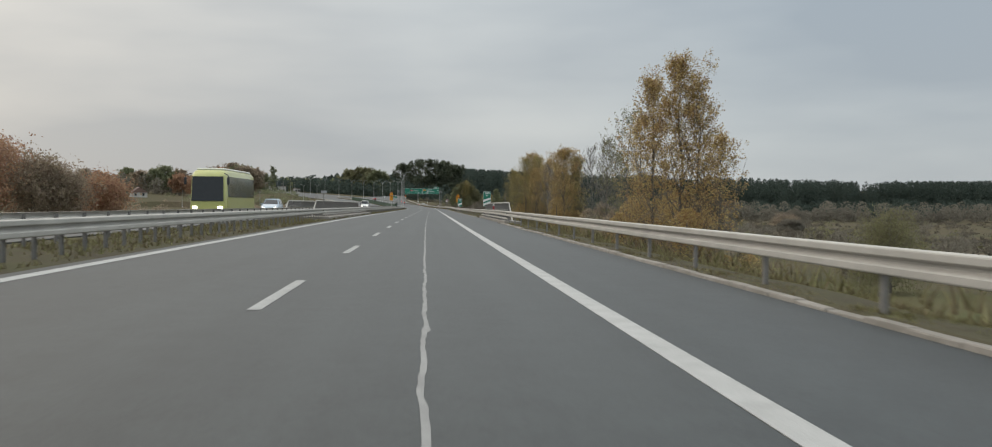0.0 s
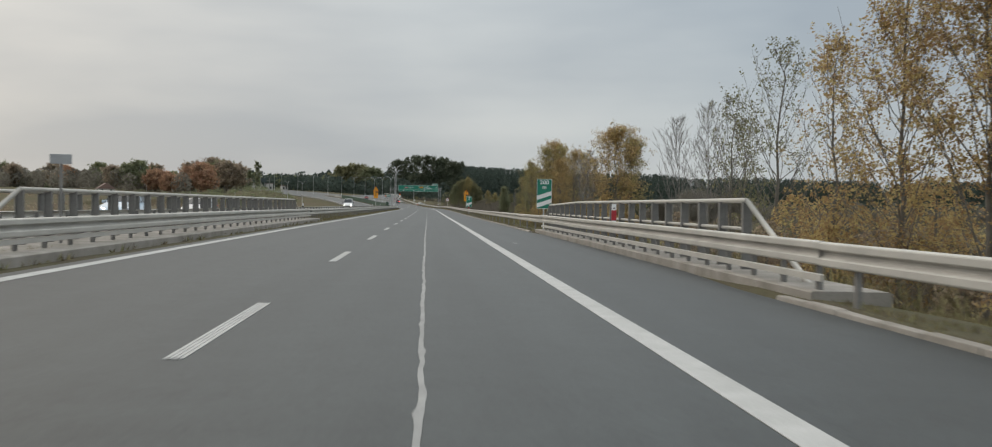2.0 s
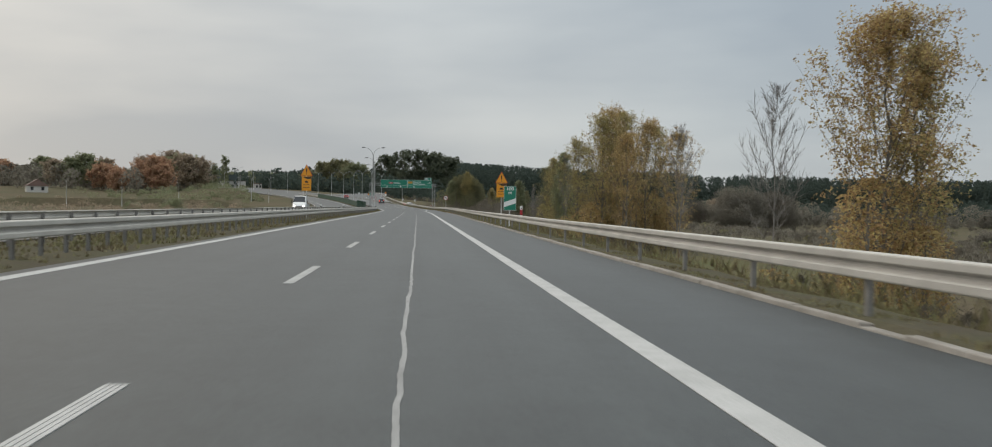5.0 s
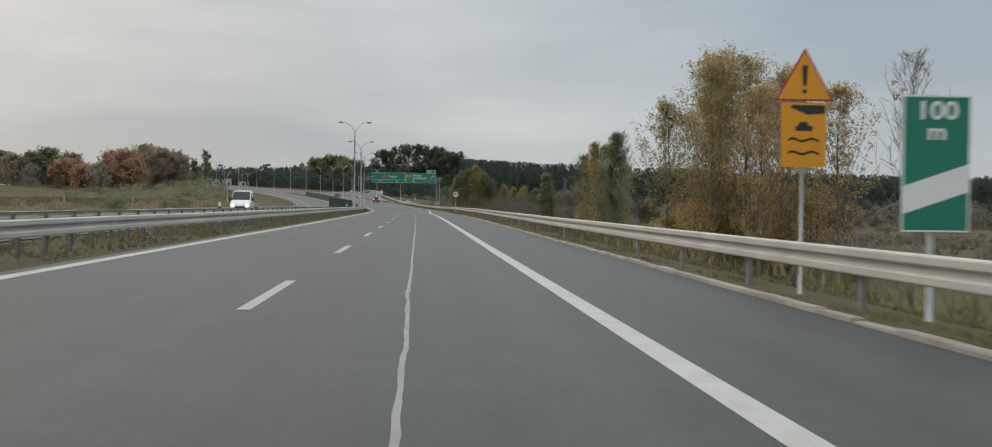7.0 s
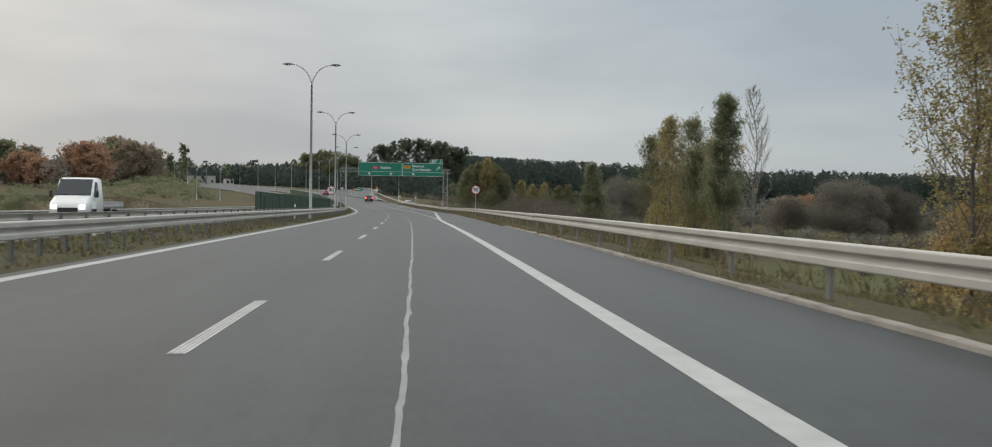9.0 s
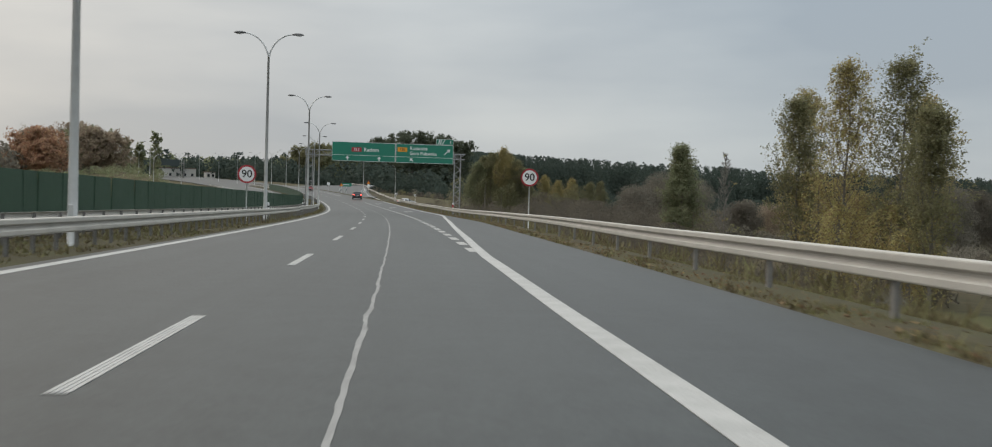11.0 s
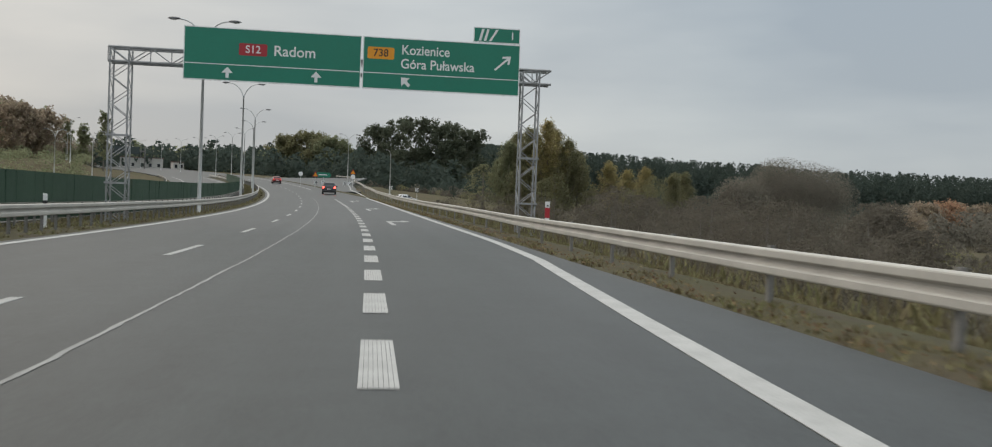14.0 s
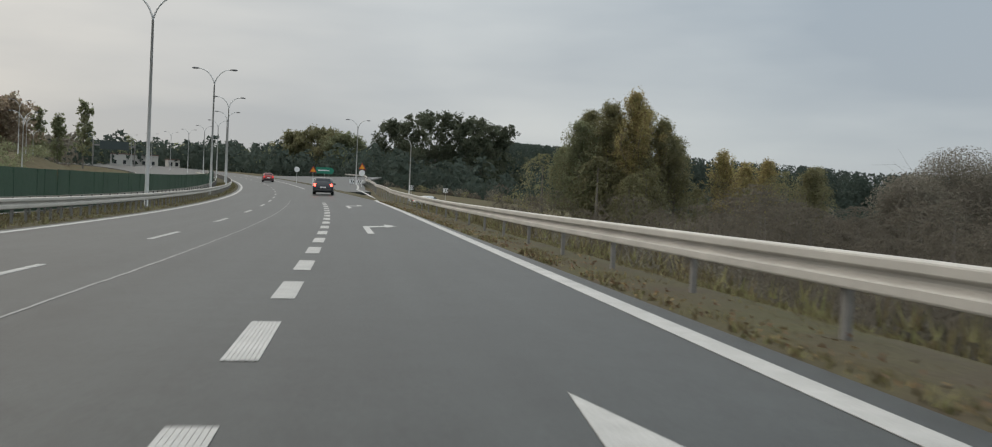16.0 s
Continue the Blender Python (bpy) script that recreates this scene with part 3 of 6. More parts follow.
def guard_rail(s0, s1, u_of, side, top, spacing, first, label, lower=False, posts=True, group="guard rails", ripple=0.012, dip=False):
    rail = thing("guard_rail", stand(s0, u_of(s0)), label, "guard rail", group)
    wave = lambda s: ripple * noise.noise((s * 0.09, side * 3.1, top)) + (float(np.interp(s, [300, 365, 384, 402, 440], [0, -0.055, -0.05, 0.025, 0])) if dip else 0.0)
    b = profile_along("beam", s0, s1, u_of, beam_profile(side, top), STEEL, 2.0, True, wave)
    under(b, rail)
    if lower:
        lb = profile_along("lower_beam", s0, s1, u_of, [(side * 0.0, 0.36), (side * 0.05, 0.35), (side * 0.05, 0.27), (side * 0.0, 0.26)], STEEL, 2.0, True)
        under(lb, rail)
    if posts:
        me = post_mesh(top - 0.03)
        s = first
        while s < s1:
            if s > s0:
                under(new("post", me), rail, stand(s, u_of(s) - side * 0.05))
            s += spacing
    return rail


guard_rail(-40, 64, rail_right, -1, 0.77, 4.0, 11.1 - 48, "weathered galvanised steel guard rail on posts along the shoulder")
guard_rail(64, 96, rail_right, -1, 0.78, 1.333, 64.3, "steel guard rail with an extra lower beam on the bridge", lower=True)
guard_rail(96, 276, rail_right, -1, 0.755, 4.0, 99.4, "weathered galvanised steel guard rail above a low concrete kerb")
guard_rail(276, 640, rail_right, -1, 0.735, 4.0, 279.3, "pale galvanised steel guard rail curving beside the exit lane", dip=True)
left_u = lambda s: -4.92
guard_rail(-40, 67, left_u, 1, 0.68, 1.333, -39.0, "galvanised steel guard rail on close posts in the median")
guard_rail(67, 111, left_u, 1, 0.69, 1.333, 67.4, "steel guard rail with an extra lower beam on the bridge", lower=True)
guard_rail(111, 360, left_u, 1, 0.665, 1.333, 111.4, "galvanised steel guard rail on close posts in the median")
guard_rail(360, 640, left_u, 1, 0.73, 1.333, 360.4, "steel guard rail on close posts round the bend of the median")
far_u = lambda s: -6.95
guard_rail(-40, 290, far_u, -1, 0.70, 2.0, -39.0, "second steel guard rail facing the oncoming carriageway")
guard_rail(290, 640, far_u, -1, 0.68, 2.0, 290.5, "second steel guard rail below the green screen")
guard_rail(-40, 640, lambda s: -20.1, 1, 0.6, 4.0, -39.0, "far steel guard rail on the outer edge of the oncoming carriageway")

# kerb stones along the shoulder, one by one
kerb = thing("kerb", stand(-30, 6.3), "row of low pale concrete kerb stones, some broken and tilted", "kerb")
rng = random.Random(4)


def kerb_stone(length, seed):
    r = random.Random(seed)
    bm = bmesh.new()
    box(bm, 0.0, 0.17, -length / 2 + 0.004, length / 2 - 0.004, -0.12, 0.055, 0.012)
    for v in bm.verts:
        v.co += Vector((r.uniform(-0.005, 0.005), r.uniform(-0.002, 0.002), r.uniform(-0.005, 0.005)))
        if v.co.z > 0 and v.co.x < 0.08:
            v.co.x += 0.02
    me = bpy.data.meshes.new("kerb_stone")
    bm.to_mesh(me)
    bm.free()
    me.materials.append(CONCRETE)
    return me


stones = [kerb_stone(1.0, i) for i in range(6)]
s = 0.0
while s < 284:
    if not 64 < s < 97.5:
        broken = rng.random() < 0.05
        tilt = rng.gauss(0, 1.5 if broken else 0.25)
        drop = rng.gauss(0, 0.004) - (0.03 if broken else 0)
        under(new("kerb_stone", rng.choice(stones)), kerb, stand(s, edge(s) + rng.gauss(0, 0.004), drop) @ pose(0, 0, 0, rng.gauss(0, 0.2), rng.gauss(0, 0.8), tilt))
    s += 1.0

# the bridge: raised concrete walkways and tall railings
for side, s0, s1, ua, ub in ((1, 64.0, 97.4, 6.5, 7.55), (-1, 66.0, 112.0, -6.2, -4.45)):
    deck = profile_along("bridge_edge", s0, s1, lambda s: 0.0, [(ua, -0.4), (ua, 0.13 if side > 0 else 0.14), (ua + 0.03, 0.15), (ub - 0.03, 0.15), (ub, 0.13), (ub, -0.4)], CONCRETE, 2.0, True)
    tagged(deck, "pale raised concrete edge beam of the bridge", "bridge edge", kind="structure")


def bridge_railing(s0, s1, u, spacing, top, label, end_top=None, lower=0.52):
    """Posts under a round handrail, which falls to end_top over the last six bays."""
    r = thing("bridge_railing", stand(s0, u), label, "railing", "bridge railings")
    count = round((s1 - s0) / spacing)
    spacing = (s1 - s0) / count
    ss = [s0 + spacing * k for k in range(count + 1)]
    end_top = end_top or top
    high = [top + (end_top - top) * max(0.0, (k - count + 6) / 6) for k in range(count + 1)]
    bm = bmesh.new()
    tube(bm, [P(s, u, h) for s, h in zip(ss, high)], 0.045, 8)
    under(part("handrail", bm, STEEL, None, smooth=True), r)
    for s in ss[:-1]:
        bm = bmesh.new()
        tube(bm, [P(s + 0.02, u, lower), P(s + spacing - 0.02, u, lower)], 0.034, 6)
        under(part("lower_rail", bm, STEEL, None, smooth=True), r)
    for s, d, h in ((s0, -3.0, top), (s1, 2.0, end_top)):
        bm = bmesh.new()
        tube(bm, [P(s, u, h), P(s + d, u, 0.1 if d < 0 else 0.5)], 0.045, 8)
        under(part("end_brace", bm, STEEL, None, smooth=True), r)
    for s, h in zip(ss, high):
        bm = bmesh.new()
        box(bm, -0.055, 0.075, -0.008, 0.008, 0, h - 0.02)
        for v in bm.verts:
            if v.co.x > 0 and v.co.z < 0.1:
                v.co.x += 0.05
        box(bm, -0.075, -0.055, -0.05, 0.05, 0, h - 0.02)
        box(bm, 0.055, 0.078, -0.03, 0.03, lower - 0.05, h - 0.03)
        box(bm, -0.11, 0.16, -0.1, 0.1, 0.0, 0.03)
        under(part("post", bm, POST_STEEL, None), r, stand(s, u, 0.0))
    return r


bridge_railing(68.6, 97.0, 7.1, 1.42, 1.31, "tall grey steel bridge railing with a slanting end brace", 1.21, 0.83)
bridge_railing(71.0, 110.5, -5.75, 1.45, 1.17, "tall grey steel bridge railing beside the median gap")
bridge_railing(74.0, 116.0, -8.0, 1.45, 1.17, "tall grey steel bridge railing of the oncoming carriageway")

# ---- green anti-glare screen on the median ----
screen = thing("antiglare_screen", stand(292, -7.35), "dark green slatted screen standing behind the median rail", "screen")
slat_bm = bmesh.new()
ribs = [(0.02, -0.485)]
for k in range(6):
    y = -0.44 + k * 0.16
    ribs += [(0.020, y), (0.026, y + 0.01), (0.026, y + 0.06), (0.020, y + 0.07)]
ribs += [(0.02, 0.485), (-0.02, 0.485), (-0.02, -0.485)]
fa = [slat_bm.verts.new((x, y, 0.0)) for x, y in ribs]
fb = [slat_bm.verts.new((x, y, 1.60)) for x, y in ribs]
for q in range(len(ribs)):
    w = (q + 1) % len(ribs)
    slat_bm.faces.new((fa[q], fa[w], fb[w], fb[q]))
slat_bm.faces.new(fa[::-1])
slat_bm.faces.new(fb)
bmesh.ops.recalc_face_normals(slat_bm, faces=slat_bm.faces)
panel_me = bpy.data.meshes.new("panel")
slat_bm.to_mesh(panel_me)
slat_bm.free()
panel_me.materials.append(SCREEN_GREEN)
s = 292.5
while s < 590:
    under(new("panel", panel_me), screen, stand(s, -7.35, 0.1 + 0.02 * noise.noise((s * 0.2, 0, 0))) @ pose(0, 0, 0, rng.gauss(0, 0.3), rng.gauss(0, 0.7), 0))
    s += 1.0

# ---- street lamps in the median ----
def lamp(m, label, height=9.5, rise=1.2, reach=1.4, double=True, group="road lamps"):
    t = thing("street_lamp", m, label, "street lamp", group)
    bm = bmesh.new()
    tube(bm, [(0, 0, -0.6), (0, 0, 1.2), (0, 0, height)], [0.115, 0.105, 0.06], 12)
    part("pole", bm, LAMP_STEEL, t, smooth=True)
    bm = bmesh.new()
    box(bm, -0.06, 0.06, -0.128, -0.10, 0.5, 0.95, 0.008)
    part("service_door", bm, LAMP_STEEL, t)
    for sx in ((-1, 1) if double else (-1,)):
        pts = []
        for k in range(9):
            f = k / 8
            pts.append((sx * reach * (f ** 1.55), 0, height - 0.25 + (rise + 0.25) * (1 - (1 - f) ** 1.9)))
        bm = bmesh.new()
        tube(bm, pts, [0.055 - 0.018 * k / 8 for k in range(9)], 8)
        part("arm", bm, LAMP_STEEL, t, smooth=True)
        bm = bmesh.new()
        r = bmesh.ops.create_uvsphere(bm, u_segments=12, v_segments=8, radius=0.5)
        for v in r["verts"]:
            v.co = Vector((v.co.x * 0.72, v.co.y * 0.26, v.co.z * (0.20 if v.co.z > 0 else 0.10)))
            v.co.x += sx * (reach + 0.22)
            v.co.z += height + rise - 0.01
        h = part("lamp_head", bm, LAMP_HEAD, t, "dark grey lamp head", smooth=True)
        bm = bmesh.new()
        r = bmesh.ops.create_uvsphere(bm, u_segments=10, v_segments=6, radius=0.5)
        for v in r["verts"]:
            v.co = Vector((v.co.x * 0.42 + sx * (reach + 0.27), v.co.y * 0.19, v.co.z * 0.10 + height + rise - 0.045))
        part("lens", bm, SIGN_WHITE, h, smooth=True)
    return t


for s, u in ((303.9, -5.23), (341.3, -5.5), (376.6, -5.16), (410.9, -5.0), (451.5, -5.65), (490.0, -5.6), (527, -5.5), (564, -5.5), (601, -5.5), (638, -5.6), (675, -5.6), (712, -5.6), (749, -5.6), (786, -5.6), (823, -5.6), (860, -5.6)):
    lamp(stand(s, u, -0.05), "tall pale steel road lamp with two curved arms", height=9.45 + (0.4 if s > 430 else 0))
for s, u in ((546, -32.0), (549, -38.5), (600, -40), (640, -42), (680, -42)):
    p = ground_at(s, u)
    lamp(pose(p.x, p.y, p.z, 0, 0, turn(s) + 20), "distant pale road lamp with two arms above the bank", 8.6)
p = Vector((-1.8, 551.0, ground_z(-1.8, 551.0)))
lamp(pose(p.x, p.y, p.z, 0, 0, 60), "single-armed pale lamp beside the slip road", 8.2, 0.8, 1.3, False)
p = Vector((-10.4, 560.0, ground_z(-10.4, 560.0)))
lamp(pose(p.x, p.y, p.z, 0, 0, turn(548)), "tall pale lamp with two arms beside the slip road", 9.6)

for x, y, rz in ((-68.5, 452.0, 75), (-84.5, 449.0, 75), (-100.0, 447.0, 75)):
    lamp(pose(x, y, ground_z(x, y), 0, 0, rz), "slim single-armed lamp behind the low embankment", 7.4, 0.7, 1.2, False)

# ---- signs ----
def rounded(w, h, r, n=4):
    pts = []
    for cx, cz, a0 in ((w / 2 - r, h / 2 - r, 0), (-w / 2 + r, h / 2 - r, 90), (-w / 2 + r, -h / 2 + r, 180), (w / 2 - r, -h / 2 + r, 270)):
        for k in range(n + 1):
            a = radians(a0 + 90 * k / n)
            pts.append((cx + r * math.cos(a), cz + r * math.sin(a)))
    return pts


def shifted(pts, x, z):
    return [(a + x, b + z) for a, b in pts]


def plate(name, outline, mat, parent, y0=0.0, y1=0.02, label=""):
    bm = bmesh.new()
    prism(bm, outline, y0, y1)
    return part(name, bm, mat, parent, label)


def pole(parent, x, height, r=0.035, y=0.06):
    bm = bmesh.new()
    tube(bm, [(x, y, -0.9), (x, y, height)], r, 10)
    return part("pole", bm, LAMP_STEEL, parent, smooth=True)


def countdown_sign(m, metres, bars, label):
    t = thing("exit_countdown_sign", m, label, "road sign", "exit countdown signs")
    w, h, z = 0.74, 1.46, 1.79
    pole(t, -0.02, 2.5, 0.038)
    plate("panel", shifted(rounded(w, h, 0.03), 0, z), SIGN_GREEN, t, 0, 0.025)
    bm = bmesh.new()
    for a, b, c, d in ((-w / 2, w / 2, z + h / 2 - 0.018, z + h / 2), (-w / 2, w / 2, z - h / 2, z - h / 2 + 0.018), (-w / 2, -w / 2 + 0.018, z - h / 2 + 0.018, z + h / 2 - 0.018), (w / 2 - 0.018, w / 2, z - h / 2 + 0.018, z + h / 2 - 0.018)):
        box(bm, a, b, -0.004, 0.0, c, d)
    part("border", bm, SIGN_WHITE, t)
    lettering(metres, 0.27, 0, z + 0.56, -0.003, SIGN_WHITE, t, "distance_text", "CENTER", 1.15, 0.006)
    lettering("m", 0.25, 0, z + 0.335, -0.003, SIGN_WHITE, t, "unit_text", "CENTER", 1.1, 0.006)
    for k in range(bars):
        zz = z - 0.27 + (0 if bars == 1 else (0.19 if k == 0 else -0.19))
        wd = 0.30 if bars == 1 else 0.21
        plate("stripe", [(-w / 2 + 0.02, zz - 0.12 - wd / 2), (w / 2 - 0.02, zz + 0.12 - wd / 2), (w / 2 - 0.02, zz + 0.12 + wd / 2), (-w / 2 + 0.02, zz - 0.12 + wd / 2)], SIGN_WHITE, t, -0.004, -0.0005)
    return t


countdown_sign(stand(102.7, 7.48, 0.0, -2), "200", 2, "green exit countdown sign with two white slanting stripes")
countdown_sign(stand(190.8, 7.24, -0.1, -2), "100", 1, "green exit countdown sign with one white slanting stripe")


def warning_sign(m, label):
    t = thing("warning_sign", m, label, "road sign", "yellow warning signs")
    pole(t, 0, 3.1, 0.03)
    tri = [(-0.45, 2.86), (0.45, 2.86), (0, 3.64)]
    plate("triangle_rim", tri, SIGN_RED, t, 0.0, 0.02)
    c = (0, 3.12)
    plate("triangle", [(c[0] + (x - c[0]) * 0.90, c[1] + (z - c[1]) * 0.90) for x, z in tri], SIGN_YELLOW, t, -0.003, -0.0004)
    plate("exclamation_stroke", [(-0.028, 3.08), (0.028, 3.08), (0.045, 3.38), (-0.045, 3.38)], SIGN_BLACK, t, -0.007, -0.0035)
    plate("exclamation_dot", [(0.034 * math.cos(a * math.tau / 10), 3.0 + 0.034 * math.sin(a * math.tau / 10)) for a in range(10)], SIGN_BLACK, t, -0.007, -0.0035)
    plate("supplementary_plate", shifted(rounded(0.68, 0.94, 0.02), 0, 2.36), SIGN_YELLOW, t, 0, 0.02)
    plate("slope_mark", [(-0.2, 2.80), (0.32, 2.80), (0.32, 2.68), (0.05, 2.66), (-0.2, 2.76)], SIGN_BLACK, t, -0.004, -0.0005)
    plate("car_mark", [(-0.13, 2.42), (0.13, 2.42), (0.13, 2.49), (0.07, 2.50), (0.05, 2.55), (-0.07, 2.55), (-0.09, 2.50), (-0.13, 2.49)], SIGN_BLACK, t, -0.004, -0.0005)
    for z0 in (2.27, 2.08):
        plate("wave_mark", [(-0.24 + 0.06 * k, z0 + 0.022 * math.sin(k * 1.3)) for k in range(9)] + [(0.24 - 0.06 * k, z0 + 0.035 + 0.022 * math.sin((8 - k) * 1.3)) for k in range(9)], SIGN_BLACK, t, -0.004, -0.0005)
    return t


warning_sign(stand(193.95, 6.97, 0.0, -3) @ Matrix.Diagonal((0.9, 0.9, 0.93, 1)), "yellow warning triangle over a yellow plate on a post")
warning_sign(stand(195.9, -5.42, 0.0, 3) @ Matrix.Diagonal((0.88, 0.9, 0.965, 1)), "yellow warning triangle over a yellow plate in the median")


def speed_sign(m, label, z=2.5):
    t = thing("speed_limit_sign", m, label, "road sign", "speed limit signs")
    pole(t, 0, z + 0.3, 0.032)
    circ = lambda r: [(r * math.cos(a * math.tau / 40), z + r * math.sin(a * math.tau / 40)) for a in range(40)]
    plate("rim", circ(0.45), SIGN_RED, t, 0, 0.02)
    plate("face", circ(0.365), SIGN_WHITE, t, -0.003, -0.0004)
    lettering("90", 0.52, 0, z, -0.006, SIGN_BLACK, t, "number_text", "CENTER", 1.0, 0.008)
    return t


speed_sign(stand(332.7, 8.5, -0.02, -3), "round speed limit sign with a red rim on a post", 2.55)
speed_sign(stand(332.9, -5.5, -0.05, 3), "round speed limit sign with a red rim in the median", 2.42)


def marker_post(m, label):
    t = thing("marker_post", m, label, "marker post", "marker posts")
    bm = bmesh.new()
    box(bm, -0.06, 0.06, -0.02, 0.02, -0.22, 0.46, 0.008)
    part("body", bm, SIGN_WHITE, t)
    bm = bmesh.new()
    box(bm, -0.064, 0.064, -0.024, 0.024, 0.02, 0.30, 0.006)
    part("band", bm, SIGN_RED, t, "red reflective band")
    bm = bmesh.new()
    box(bm, -0.02, 0.02, -0.027, -0.0235, 0.33, 0.37)
    part("number_bar", bm, SIGN_BLACK, t)
    return t


for s, h in ((79.0, 0.78), (178.6, 0.755), (378.6, 0.69)):
    marker_post(stand(s, rail_right(s) + 0.045, h), "white marker post with a red band behind the rail")
for s in (130, 230, 262, 300, 347, 384):
    t = thing("delineator", stand(s, -5.9 if s > 280 else -7.6, 0.0), "small white delineator post in the median", "delineator", "median delineators")
    bm = bmesh.new()
    box(bm, -0.06, 0.06, -0.03, 0.03, -0.1, 0.98, 0.01)
    part("body", bm, SIGN_WHITE, t)
    bm = bmesh.new()
    box(bm, -0.063, 0.063, -0.033, 0.033, 0.68, 0.78, 0.004)
    part("band", bm, SIGN_BLACK, t)

# ---- gantry with the exit signs ----
gantry = thing("sign_gantry", stand(392.1, 0.0, 0.0), "grey steel lattice gantry over the road carrying green signs", "gantry")


def lattice_leg(x, z0, z1, w, name):
    bm = bmesh.new()
    for sx in (-1, 1):
        for sy in (-1, 1):
            tube(bm, [(x + sx * w / 2, sy * w / 2 + 0.6, z0), (x + sx * w / 2, sy * w / 2 + 0.6, z1)], 0.037, 6)
    n = 13
    for k in range(n):
        a, b = z0 + (z1 - z0) * k / n, z0 + (z1 - z0) * (k + 1) / n
        f = 1 if k % 2 else -1
        for sy in (-1, 1):
            tube(bm, [(x - f * w / 2, sy * w / 2 + 0.6, a), (x + f * w / 2, sy * w / 2 + 0.6, b)], 0.018, 5)
        for sx in (-1, 1):
            tube(bm, [(x + sx * w / 2, -f * w / 2 + 0.6, a), (x + sx * w / 2, f * w / 2 + 0.6, b)], 0.018, 5)
    for zz in (z0 + 1.6, z0 + 3.4):
        box(bm, x - w / 2 - 0.08, x + w / 2 + 0.08, 0.6 - w / 2 - 0.08, 0.6 - w / 2 + 0.0, zz, zz + 0.08)
    return part(name, bm, GANTRY_STEEL, gantry)


lattice_leg(-5.68, -0.3, 6.4, 0.68, "leg")
lattice_leg(10.05, -0.5, 6.4, 0.66, "leg")
bm = bmesh.new()
x0, x1, zb, zt = -6.1, 10.85, 5.92, 6.46
for z in (zb, zt):
    for y in (0.3, 0.9):
        tube(bm, [(x0, y, z), (x1, y, z)], 0.05, 6)
n = 22
for k in range(n):
    a, b = x0 + (x1 - x0) * k / n, x0 + (x1 - x0) * (k + 1) / n
    za, zc = (zb, zt) if k % 2 else (zt, zb)
    for y in (0.3, 0.9):
        tube(bm, [(a, y, za), (b, y, zc)], 0.024, 5)
    for z in (zb, zt):
        tube(bm, [(a, 0.3 if k % 2 else 0.9, z), (b, 0.9 if k % 2 else 0.3, z)], 0.02, 5)
    tube(bm, [(a, 0.3, zb), (a, 0.3, zt)], 0.022, 5)
part("truss", bm, GANTRY_STEEL, gantry)


def arrow_up(x, z, size, turn_deg):
    pts = [(-0.14, -0.5), (0.14, -0.5), (0.14, -0.05), (0.5, -0.05), (0.0, 0.5), (-0.5, -0.05), (-0.14, -0.05)]
    a = radians(turn_deg)
    return [(x + size * (px * math.cos(a) - pz * math.sin(a)), z + size * (px * math.sin(a) + pz * math.cos(a))) for px, pz in pts]


def frame_border(parent, xa, xb, za, zc, w, y):
    bm = bmesh.new()
    for a, b, c, d in ((xa, xb, zc - w, zc), (xa, xb, za, za + w), (xa, xa + w, za + w, zc - w), (xb - w, xb, za + w, zc - w)):
        box(bm, a, b, y - 0.004, y, c, d)
    return part("border", bm, SIGN_WHITE, parent)


